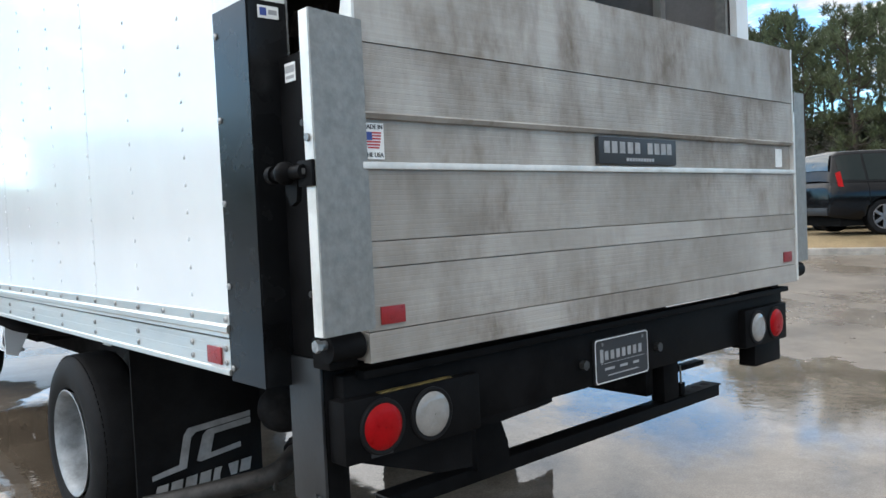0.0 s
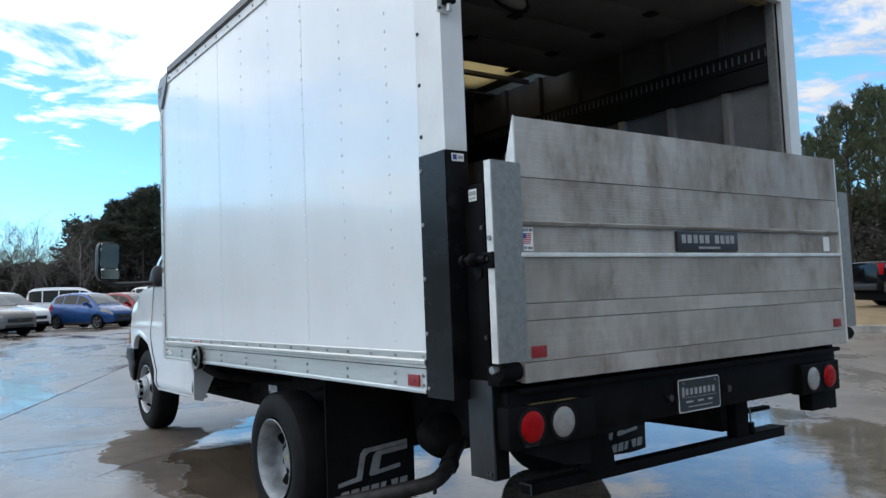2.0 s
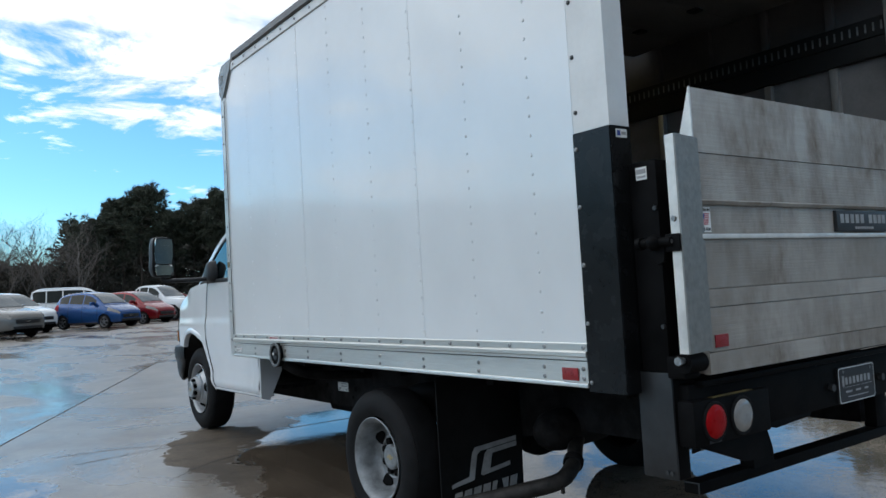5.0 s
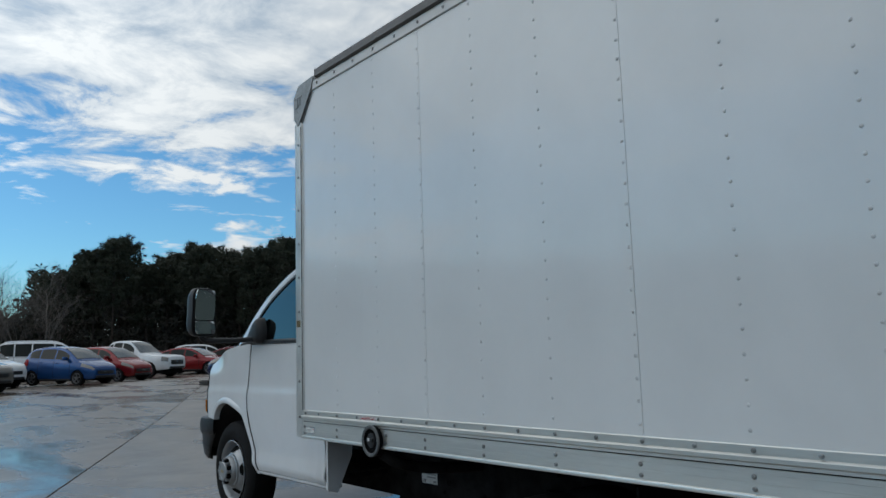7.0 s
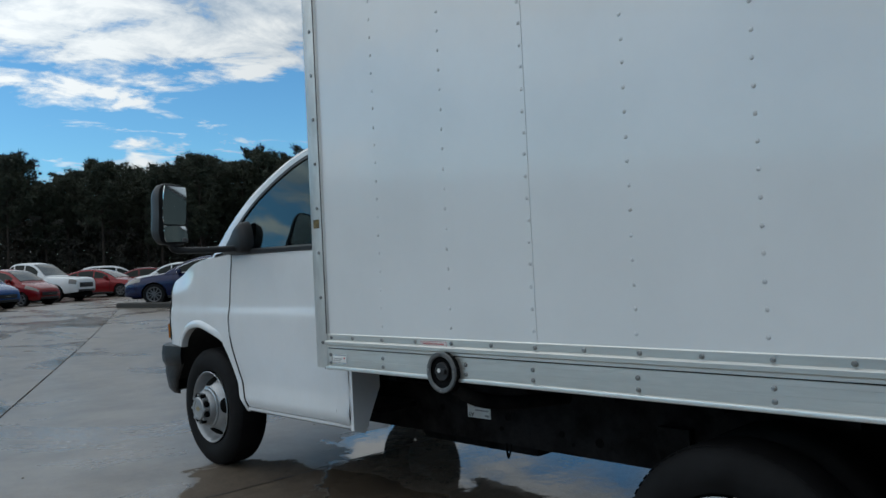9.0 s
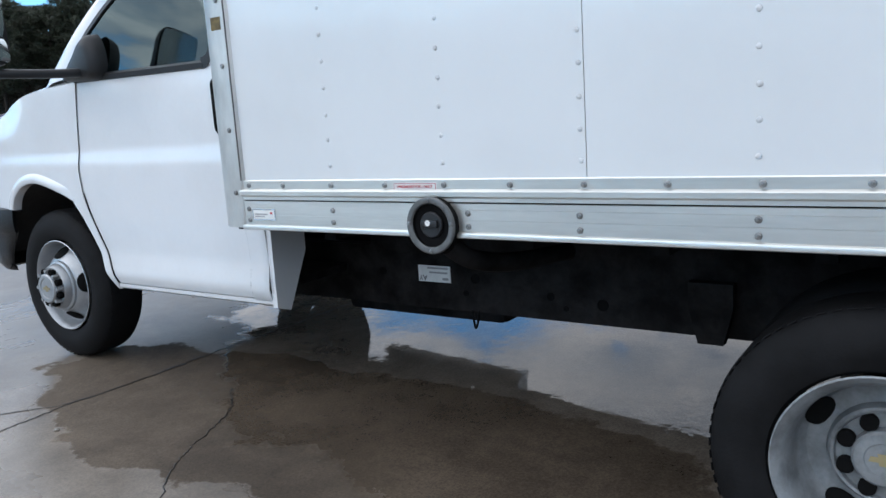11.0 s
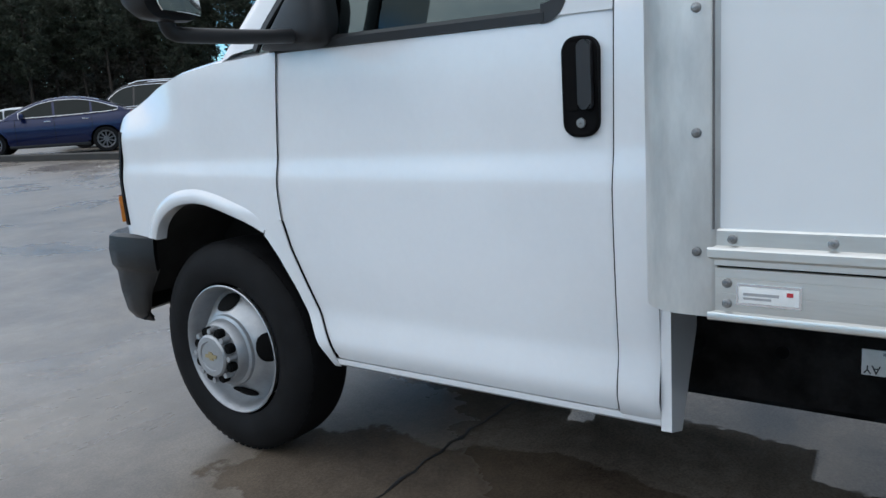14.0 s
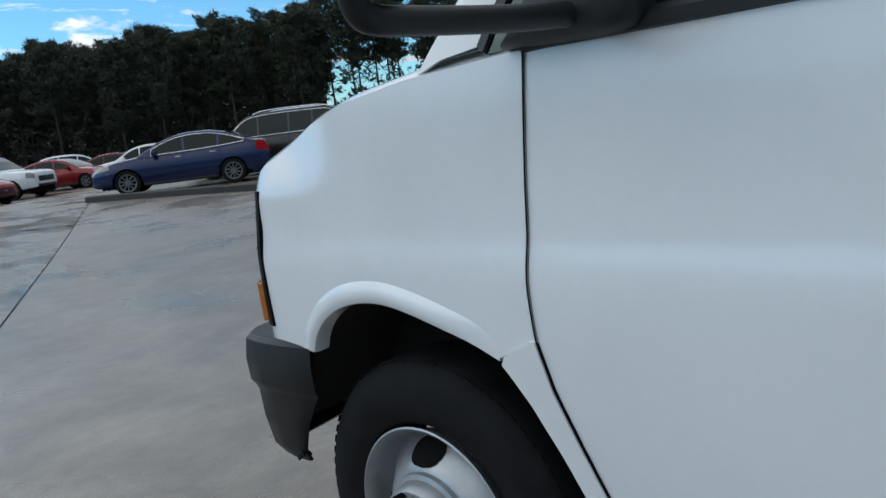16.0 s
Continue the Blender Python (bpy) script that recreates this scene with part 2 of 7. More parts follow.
def translucent(name, c):
    m = bpy.data.materials.new(name)
    m.use_nodes = True
    t = m.node_tree
    t.nodes.remove(t.nodes["Principled BSDF"])
    a, b = node(t, "ShaderNodeBsdfTranslucent", Color=(*c, 1)), node(t, "ShaderNodeBsdfDiffuse", Color=(*c, 1))
    mix = node(t, "ShaderNodeMixShader", Fac=0.4)
    t.links.new(a.outputs[0], mix.inputs[1])
    t.links.new(b.outputs[0], mix.inputs[2])
    t.links.new(mix.outputs[0], t.nodes["Material Output"].inputs[0])
    return m


M["skylight"] = translucent("translucent_roof_sheet", (0.75, 0.66, 0.45))
M["glass"] = glass("tinted_side_glass", (0.06, 0.085, 0.08))
M["car_glass"] = mat("dark_car_glass", (0.012, 0.017, 0.016), 0.05, vary=0.05, spec=0.22)
# base colour lifted to stand in for the sky reflected in the screens
M["car_screen"] = mat("sky_pale_windscreen", (0.05, 0.062, 0.065), 0.06, vary=0.1, scale=3, spec=0.9)
M["mirror"] = mat("mirror_glass", (0.85, 0.88, 0.88), 0.03, 1.0, vary=0.02)


LOT_TURN = math.atan(0.461)                # the slab joints run this far from y towards x
JOINT_X, JOINT_Y = 0.99, 10.93             # a point of the long joint
SLAB = 5.5


def wet_concrete():
    """Broom-finished concrete, damp nearly everywhere, with pools of standing water."""
    m = bpy.data.materials.new("wet_concrete")
    m.use_nodes = True
    t = m.node_tree
    link = t.links.new
    b = t.nodes["Principled BSDF"]
    geo = t.nodes.new("ShaderNodeNewGeometry")
    pools = node(t, "ShaderNodeTexNoise", Scale=0.42, Detail=7.0, Roughness=0.6, Distortion=0.5)
    edge = node(t, "ShaderNodeTexNoise", Scale=1.6, Detail=8.0, Roughness=0.62)
    stain = node(t, "ShaderNodeTexNoise", Scale=1.5, Detail=10.0, Roughness=0.72, Distortion=0.3)
    grain = node(t, "ShaderNodeTexNoise", Scale=45.0, Detail=6.0, Roughness=0.7)
    speck = node(t, "ShaderNodeTexNoise", Scale=9.0, Detail=5.0, Roughness=0.7)
    ripple = node(t, "ShaderNodeTexNoise", Scale=9.0, Detail=2.0, Roughness=0.5)
    for n in (pools, edge, stain, grain, speck, ripple):
        link(geo.outputs["Position"], n.inputs["Vector"])

    def field(start, amount, *spots):
        """A noise lifted round each spot (middle, reach); the spot's own edge gains half the amount."""
        level = start
        for cx, cy, rx, ry in spots:
            mp = t.nodes.new("ShaderNodeMapping")
            mp.vector_type = "TEXTURE"
            mp.inputs["Location"].default_value, mp.inputs["Scale"].default_value = (cx, cy, 0), (2 * rx, 2 * ry, 60)
            link(geo.outputs["Position"], mp.inputs[0])
            ball = t.nodes.new("ShaderNodeTexGradient")
            ball.gradient_type = "SPHERICAL"
            link(mp.outputs[0], ball.inputs[0])
            add = t.nodes.new("ShaderNodeMath")
            add.operation = "MULTIPLY_ADD"
            add.inputs[1].default_value = amount
            link(ball.outputs["Fac"], add.inputs[0])
            link(level, add.inputs[2])
            level = add.outputs[0]
        return level

    def ramp_of(level, *stops):
        r = t.nodes.new("ShaderNodeValToRGB")
        while len(r.color_ramp.elements) < len(stops):
            r.color_ramp.elements.new(0.5)
        for e, (at, v) in zip(r.color_ramp.elements, stops):
            e.position, e.color = at, (v, v, v, 1)
        link(level, r.inputs[0])
        return r.outputs[0]

    def blend(f, a, b2):
        n = t.nodes.new("ShaderNodeMix")
        for i, v in ((0, f), (2, a), (3, b2)):
            if isinstance(v, (int, float)):
                n.inputs[i].default_value = v
            else:
                link(v, n.inputs[i])
        return n.outputs[0]
    # standing water behind and under the truck, and a dry patch sheltered beside it, tinted with the truck's shade
    calm = t.nodes.new("ShaderNodeMath")
    calm.operation = "MULTIPLY_ADD"
    calm.inputs[1].default_value, calm.inputs[2].default_value = 0.45, 0.275
    link(edge.outputs[0], calm.inputs[0])
    pool = ramp_of(field(calm.outputs[0], 0.7, (2.95, 1.4, 2.1, 3.7), (1.75, 2.75, 1.2, 1.45), (-2.3, 2.9, 1.0, 3.4)), (0.80, 0.0), (0.83, 1.0))
    dry_shade = ramp_of(field(calm.outputs[0], 0.8, (0.27, 3.72, 0.56, 1.64)), (0.872, 0.0), (0.886, 1.0))
    # the strip beyond the long joint drains worse and keeps sheets of water
    across = t.nodes.new("ShaderNodeVectorMath")
    across.operation = "DOT_PRODUCT"
    across.inputs[1].default_value = (math.cos(LOT_TURN), -math.sin(LOT_TURN), 0)
    link(geo.outputs["Position"], across.inputs[0])
    side = t.nodes.new("ShaderNodeMapRange")
    edge_at = JOINT_X * math.cos(LOT_TURN) - JOINT_Y * math.sin(LOT_TURN)
    side.inputs[1].default_value, side.inputs[2].default_value = edge_at - 0.02, edge_at + 0.02
    link(across.outputs["Value"], side.inputs[0])
    wide = t.nodes.new("ShaderNodeMapping")
    wide.inputs["Scale"].default_value = (0.9, 0.35, 1)
    wide.inputs["Rotation"].default_value = (0, 0, 0.9)
    link(geo.outputs["Position"], wide.inputs[0])
    sheets = node(t, "ShaderNodeTexNoise", Scale=0.8, Detail=7.0, Roughness=0.58, Distortion=0.4)
    link(wide.outputs[0], sheets.inputs["Vector"])
    film = blend(side.outputs[0], ramp_of(sheets.outputs[0], (0.44, 0.35), (0.54, 0.22), (0.63, 0.07)), ramp_of(pools.outputs[0], (0.40, 0.34), (0.52, 0.29), (0.62, 0.19)))
    base = t.nodes.new("ShaderNodeValToRGB")
    base.color_ramp.elements[0].position, base.color_ramp.elements[1].position = 0.36, 0.66
    base.color_ramp.elements[0].color, base.color_ramp.elements[1].color = (0.125, 0.106, 0.087, 1), (0.25, 0.213, 0.173, 1)
    link(stain.outputs[0], base.inputs[0])
    mul = t.nodes.new("ShaderNodeMix")
    mul.data_type, mul.blend_type = "RGBA", "MULTIPLY"
    mul.inputs[0].default_value = 0.5
    link(base.outputs[0], mul.inputs[6])
    link(speck.outputs[0], mul.inputs[7])
    sand = node(t, "ShaderNodeTexNoise", Scale=110.0, Detail=3.0, Roughness=0.7)
    link(geo.outputs["Position"], sand.inputs["Vector"])
    spots = t.nodes.new("ShaderNodeValToRGB")
    spots.color_ramp.elements[0].position, spots.color_ramp.elements[1].position = 0.36, 0.62
    spots.color_ramp.elements[0].color, spots.color_ramp.elements[1].color = (0.62, 0.60, 0.58, 1), (1.08, 1.05, 1.0, 1)
    link(sand.outputs[0], spots.inputs[0])
    gritty = t.nodes.new("ShaderNodeMix")
    gritty.data_type, gritty.blend_type = "RGBA", "MULTIPLY"
    gritty.inputs[0].default_value = 0.75
    link(mul.outputs[2], gritty.inputs[6])
    link(spots.outputs[0], gritty.inputs[7])
    wetter = t.nodes.new("ShaderNodeMix")
    wetter.data_type, wetter.blend_type = "RGBA", "MULTIPLY"
    wetter.inputs[0].default_value = 1.0
    # darker over the dry patch: the truck's shadow is put into this tint
    shade = t.nodes.new("ShaderNodeMix")
    shade.data_type = "RGBA"
    shade.inputs[6].default_value, shade.inputs[7].default_value = (1.25, 1.26, 1.29, 1), (0.72, 0.67, 0.62, 1)
    link(dry_shade, shade.inputs[0])
    link(shade.outputs[2], wetter.inputs[7])
    link(gritty.outputs[2], wetter.inputs[6])
    link(wetter.outputs[2], b.inputs["Base Color"])
    link(blend(pool, blend(dry_shade, film, 0.72), 0.025), b.inputs["Roughness"])
    link(blend(pool, blend(dry_shade, 0.5, 0.22), 0.5), b.inputs["Specular IOR Level"])
    b.inputs["IOR"].default_value = 1.52
    inv = t.nodes.new("ShaderNodeMapRange")
    inv.inputs[3].default_value, inv.inputs[4].default_value = 0.6, 0.0
    link(blend(pool, blend(dry_shade, 0.78, 0.0), 1.0), inv.inputs[0])
    b1 = t.nodes.new("ShaderNodeBump")
    b1.inputs["Distance"].default_value = 0.003
    link(inv.outputs[0], b1.inputs["Strength"])
    link(grain.outputs[0], b1.inputs["Height"])
    b2 = t.nodes.new("ShaderNodeBump")
    b2.inputs["Distance"].default_value, b2.inputs["Strength"].default_value = 0.004, 0.12
    link(ripple.outputs[0], b2.inputs["Height"])
    link(b1.outputs[0], b2.inputs["Normal"])
    # wind wrinkles in gusts
    gust = node(t, "ShaderNodeTexNoise", Scale=1.3, Detail=3.0, Roughness=0.5)
    link(geo.outputs["Position"], gust.inputs["Vector"])
    wrinkle = node(t, "ShaderNodeTexNoise", Scale=24.0, Detail=2.0, Roughness=0.5)
    link(geo.outputs["Position"], wrinkle.inputs["Vector"])
    b3 = t.nodes.new("ShaderNodeBump")
    b3.inputs["Distance"].default_value = 0.004
    link(ramp_of(gust.outputs[0], (0.42, 0.03), (0.62, 0.22)), b3.inputs["Strength"])
    link(wrinkle.outputs[0], b3.inputs["Height"])
    link(b2.outputs[0], b3.inputs["Normal"])
    link(b3.outputs[0], b.inputs["Normal"])
    return m


def deck_metal():
    """Extruded aluminium, brushed lengthwise and smeared brown by boots and loads, plank by plank."""
    m = bpy.data.materials.new("dirty_aluminium_deck")
    m.use_nodes = True
    t = m.node_tree
    link = t.links.new
    b = t.nodes["Principled BSDF"]
    coord, info = t.nodes.new("ShaderNodeTexCoord"), t.nodes.new("ShaderNodeObjectInfo")
    far = t.nodes.new("ShaderNodeVectorMath")
    far.operation = "MULTIPLY_ADD"
    far.inputs[1].default_value = (7.0, 7.0, 7.0)
    link(info.outputs["Random"], far.inputs[0])
    link(coord.outputs["Object"], far.inputs[2])

    def layer(scale, stretch, lo, hi, vector):
        mp = t.nodes.new("ShaderNodeMapping")
        mp.inputs["Scale"].default_value = stretch
        link(vector, mp.inputs[0])
        n = node(t, "ShaderNodeTexNoise", Scale=scale, Detail=6.0, Roughness=0.62, Distortion=0.15)
        link(mp.outputs[0], n.inputs["Vector"])
        r = t.nodes.new("ShaderNodeMapRange")
        r.inputs[1].default_value, r.inputs[2].default_value = lo, hi
        link(n.outputs[0], r.inputs[0])
        return r.outputs[0]

    def times(a, c):
        n = t.nodes.new("ShaderNodeMath")
        n.operation = "MULTIPLY"
        link(a, n.inputs[0])
        link(c, n.inputs[1])
        return n.outputs[0]
    # tall smears, kept to the trodden middle of the deck
    smear = layer(2.7, (1.9, 1, 0.8), 0.40, 0.66, far.outputs[0])
    patch = layer(1.1, (1.0, 1, 1.4), 0.32, 0.58, coord.outputs["Object"])
    fine = layer(26.0, (1.0, 1, 0.5), 0.0, 0.62, coord.outputs["Object"])
    dirt = times(times(smear, patch), fine)
    brushed = layer(60.0, (0.05, 1, 2.0), 0.25, 0.75, coord.outputs["Object"])
    col = t.nodes.new("ShaderNodeMix")
    col.data_type = "RGBA"
    col.inputs[6].default_value, col.inputs[7].default_value = (0.355, 0.333, 0.305, 1), (0.425, 0.40, 0.365, 1)
    link(brushed, col.inputs[0])
    grey = t.nodes.new("ShaderNodeMix")
    grey.data_type = "RGBA"
    grey.inputs[7].default_value = (0.225, 0.203, 0.178, 1)
    link(layer(2.0, (1.0, 1, 0.6), 0.42, 0.70, far.outputs[0]), grey.inputs[0])
    link(col.outputs[2], grey.inputs[6])
    soil = t.nodes.new("ShaderNodeMix")
    soil.data_type = "RGBA"
    soil.inputs[7].default_value = (0.14, 0.113, 0.09, 1)
    link(dirt, soil.inputs[0])
    link(grey.outputs[2], soil.inputs[6])
    link(soil.outputs[2], b.inputs["Base Color"])
    b.inputs["Metallic"].default_value = 0.1
    b.inputs["Specular IOR Level"].default_value = 0.16
    rough = t.nodes.new("ShaderNodeMapRange")
    rough.inputs[3].default_value, rough.inputs[4].default_value = 0.42, 0.68
    link(dirt, rough.inputs[0])
    link(rough.outputs[0], b.inputs["Roughness"])
    bump = t.nodes.new("ShaderNodeBump")
    bump.inputs["Strength"].default_value, bump.inputs["Distance"].default_value = 0.2, 0.002
    link(brushed, bump.inputs["Height"])
    link(bump.outputs[0], b.inputs["Normal"])
    return m


M["deck"] = deck_metal()
M["concrete"] = wet_concrete()
M["joint"] = mat("wet_joint_filler", (0.03, 0.028, 0.026), 0.5, vary=0.2)
M["kerb"] = mat("concrete_kerb", (0.34, 0.31, 0.27), 0.6, vary=0.2, scale=3, bump=0.2)
M["dirt"] = mat("dead_grass_and_straw", (0.29, 0.21, 0.11), 0.9, vary=0.3, scale=1.5, bump=0.5, bump_scale=20, color2=(0.20, 0.14, 0.07))
M["wet_kerb"] = mat("wet_dark_kerb", (0.032, 0.027, 0.021), 0.65, vary=0.25, scale=3, bump=0.2)
M["earth"] = mat("distant_ground", (0.10, 0.09, 0.07), 0.9, vary=0.3, scale=0.05)


# ---- mesh helpers ----
def part(name, bm, material, parent=None, label="", smooth=True):
    bmesh.ops.recalc_face_normals(bm, faces=bm.faces)
    me = bpy.data.meshes.new(name)
    bm.to_mesh(me)
    bm.free()
    me.materials.append(M[material] if isinstance(material, str) else material)
    if smooth:
        me.shade_smooth()
        me.set_sharp_from_angle(angle=radians(32))
    ob = new(name, me)
    if parent:
        ob.parent = parent
    if label:
        tagged(ob, label)
    return ob


def thing(name, label, category, group="", kind="", at=None):
    ob = new(name)
    ob.empty_display_size = 0.2
    if at is not None:
        ob.matrix_basis = at
    return tagged(ob, label, category, group, kind)


def again(ob, parent, at):
    """One more alike piece on the same mesh."""
    o = ob.copy()
    scene.collection.objects.link(o)
    o.parent = parent
    o.location = at
    return o


def box(bm, x0, x1, y0, y1, z0, z1, bevel=0.0, seg=2):
    made = bmesh.ops.create_cube(bm, size=1, matrix=Matrix.Translation(((x0 + x1) / 2, (y0 + y1) / 2, (z0 + z1) / 2)) @ Matrix.Diagonal((abs(x1 - x0), abs(y1 - y0), abs(z1 - z0), 1)))
    if bevel:
        edges = list({e for v in made["verts"] for e in v.link_edges})
        bmesh.ops.bevel(bm, geom=edges, offset=bevel, segments=seg, affect="EDGES", profile=0.6)
    return bm


def boxes(*dims, bevel=0.0):
    bm = bmesh.new()
    for d in dims:
        box(bm, *d, bevel=bevel)
    return bm


def rod(bm, a, b, r, r2=None, n=16):
    a, b = Vector(a), Vector(b)
    m = Matrix.Translation((a + b) / 2) @ (b - a).to_track_quat("Z", "Y").to_matrix().to_4x4()
    bmesh.ops.create_cone(bm, cap_ends=True, segments=n, radius1=r, radius2=r if r2 is None else r2, depth=(b - a).length, matrix=m)
    return bm


def pipe(bm, points, r, n=10):
    """A tube with round bends through the points."""
    pts = [Vector(p) for p in points]
    rings = []
    for i, p in enumerate(pts):
        d = (pts[min(i + 1, len(pts) - 1)] - pts[max(i - 1, 0)]).normalized()
        q = d.to_track_quat("Z", "Y")
        rr = r[i] if isinstance(r, (list, tuple)) else r
        rings.append([bm.verts.new(p + q @ Vector((rr * math.cos(2 * math.pi * k / n), rr * math.sin(2 * math.pi * k / n), 0))) for k in range(n)])
    skin(bm, rings, True)
    return bm


def skin(bm, rings, caps=False, closed=True):
    for a, b in zip(rings, rings[1:]):
        n = len(a)
        for k in range(n if closed else n - 1):
            bm.faces.new((a[k], a[(k + 1) % n], b[(k + 1) % n], b[k]))
    if caps:
        bm.faces.new(rings[0][::-1])
        bm.faces.new(rings[-1])
    return bm


def curve(points, steps=6):
    """Catmull-Rom through the points."""
    p = [Vector(q) for q in points]
    p = [2 * p[0] - p[1]] + p + [2 * p[-1] - p[-2]]
    out = []
    for i in range(1, len(p) - 2):
        for s in range(steps):
            t = s / steps
            out.append(0.5 * (2 * p[i] + (p[i + 1] - p[i - 1]) * t + (2 * p[i - 1] - 5 * p[i] + 4 * p[i + 1] - p[i + 2]) * t * t + (3 * p[i] - p[i - 1] - 3 * p[i + 1] + p[i + 2]) * t ** 3))
    return out + [p[-2]]


def lathe(bm, profile, axis_at, n=40, caps=False):
    """Turns (out, radius) pairs round the x axis through axis_at."""
    c = Vector(axis_at)
    rings = [[bm.verts.new(c + Vector((o, r * math.cos(2 * math.pi * k / n), r * math.sin(2 * math.pi * k / n)))) for k in range(n)] for o, r in profile]
    skin(bm, rings, caps)
    return bm


def prism(bm, outline, axis, a, b):
    """Pushes a flat outline (pairs in the two other axes, in xyz order) along an axis from a to b."""
    def at(p, h):
        v = list(p)
        v.insert(axis, h)
        return bm.verts.new(v)
    lo, hi = [at(p, a) for p in outline], [at(p, b) for p in outline]
    n = len(lo)
    for k in range(n):
        bm.faces.new((lo[k], lo[(k + 1) % n], hi[(k + 1) % n], hi[k]))
    bm.faces.new(lo[::-1])
    bm.faces.new(hi)
    return bm


def sheet(bm, grid):
    """Faces over rows of points."""
    rows = [[bm.verts.new(p) for p in row] for row in grid]
    skin(bm, rows, False, closed=False)
    return rows


def solid(bm, depth):
    bmesh.ops.recalc_face_normals(bm, faces=bm.faces)
    bmesh.ops.solidify(bm, geom=bm.faces[:], thickness=depth)
    return bm


def smooth01(v):
    v = max(0.0, min(1.0, v))
    return v * v * (3 - 2 * v)


def words(text, size, material, at, parent, name="lettering", depth=0.0008, wide=1.0):
    """Letters of the built-in font as a mesh; at is a pose."""
    c = bpy.data.curves.new(name, "FONT")
    c.body, c.size, c.align_x, c.align_y, c.extrude = text, size, "CENTER", "CENTER", depth
    c.resolution_u = 3
    tmp = bpy.data.objects.new(name, c)
    scene.collection.objects.link(tmp)
    me = bpy.data.meshes.new_from_object(tmp.evaluated_get(bpy.context.evaluated_depsgraph_get()))
    bpy.data.objects.remove(tmp)
    bpy.data.curves.remove(c)
    me.transform(at @ Matrix.Diagonal((wide, 1, 1, 1)))
    me.materials.clear()
    me.materials.append(M[material])
    ob = new(name, me)
    ob.parent = parent
    return ob


# ---- the box truck, in its own frame: left side on x = 0, nose towards +y ----
W = 2.46                                   # width of the cargo box
truck = thing("box_truck", "white cutaway box truck with an aluminium liftgate, parked on wet concrete", "truck", at=TIP)
SEAMS = (0.247, 1.279, 2.498, 3.712)
FLOOR_Z, RAIL_Z, TOP_Z = 0.744, 0.905, 2.800


def cargo_box():
    # side skins
    for n in range(3):
        y0, y1 = SEAMS[n] + 0.0011, SEAMS[n + 1] - 0.0011
        bm = bmesh.new()
        if n == 2:
            outline = [(y0, RAIL_Z - 0.02), (y1, RAIL_Z - 0.02), (y1, 2.60), (3.56, TOP_Z + 0.005), (y0, TOP_Z + 0.005)]
        else:
            outline = [(y0, RAIL_Z - 0.02), (y1, RAIL_Z - 0.02), (y1, TOP_Z + 0.005), (y0, TOP_Z + 0.005)]
        prism(bm, outline, 0, 0.0, 0.012)
        left = part("side_panel", bm, "panel", truck)
        # rivets of the panel, on 16 inch posts
        cols = [c for c in (3.321, 2.915, 2.512, 2.107, 1.701, 1.293, 0.884, 0.478) if SEAMS[n] - 0.01 < c - 0.01 < SEAMS[n + 1] - 0.01]
        first = None
        for c in cols:
            for k in range(25):
                z = 0.945 + 0.0762 * k
                if z > TOP_Z - 0.015:
                    continue
                at = (-0.0005, c + random.uniform(-0.0015, 0.0015), z + random.uniform(-0.002, 0.002))
                if first is None:
                    rb = bmesh.new()
                    lathe(rb, [(0.0, 0.0068), (-0.0014, 0.0062), (-0.0026, 0.0040), (-0.0030, 0.0006)], (0, 0, 0), 10)
                    first = part("rivet", rb, "rivet", left, "small painted rivet head")
                    first.location = at
                else:
                    again(first, left, at)
    part("side_panel", prism(bmesh.new(), [(SEAMS[0], FLOOR_Z), (3.712, FLOOR_Z), (3.712, 2.60), (3.56, TOP_Z), (SEAMS[0], TOP_Z)], 0, W - 0.012, W), "panel", truck)
    # dark strip behind the seams
    part("seam_backing", boxes((0.0125, 0.02, 0.25, 3.71, RAIL_Z, TOP_Z - 0.02)), "gap", truck)
    # lower rail, an extrusion
    def rail(flip):
        prof = [(0.012, 0.905), (-0.004, 0.905), (-0.006, 0.902), (-0.006, 0.8765), (-0.012, 0.8735), (-0.0145, 0.870), (-0.0145, 0.857), (-0.0105, 0.8535), (-0.0095, 0.852), (-0.0095, 0.8425),
                (-0.0035, 0.8415), (-0.0035, 0.8385), (-0.008, 0.8375), (-0.008, 0.8225), (-0.0072, 0.822), (-0.0072, 0.821), (-0.008, 0.8205), (-0.008, 0.795), (-0.0072, 0.7945), (-0.0072, 0.7935), (-0.008, 0.793),
                (-0.008, 0.762), (-0.0125, 0.759), (-0.0145, 0.753), (-0.0135, 0.746), (-0.010, 0.744), (0.05, 0.744), (0.05, 0.76), (0.012, 0.77)]
        if flip:
            prof = [(W - x, z) for x, z in prof]
        bm = bmesh.new()
        lo = [bm.verts.new((x, 0.247, z)) for x, z in prof]
        hi = [bm.verts.new((x, 3.716, z)) for x, z in prof]
        skin(bm, [lo, hi], True)
        return part("lower_rail", bm, "aluminium", truck, "extruded aluminium rub rail")
    rail_l = rail(False)
    rail(True)
    bb = bmesh.new()
    lathe(bb, [(0.0, 0.0085), (-0.003, 0.008), (-0.0055, 0.0052), (-0.0062, 0.001)], (0, 0, 0), 12)
    bolt = part("bolt", bb, "bolt", rail_l, "zinc bolt head")
    bolt.location = (-0.006, 3.321, 0.888)
    for k in range(1, 18):
        again(bolt, rail_l, (-0.006, 3.675 - 0.2035 * k + 0.05 if k else 3.68, 0.888))
    again(bolt, rail_l, (-0.006, 3.676, 0.888))
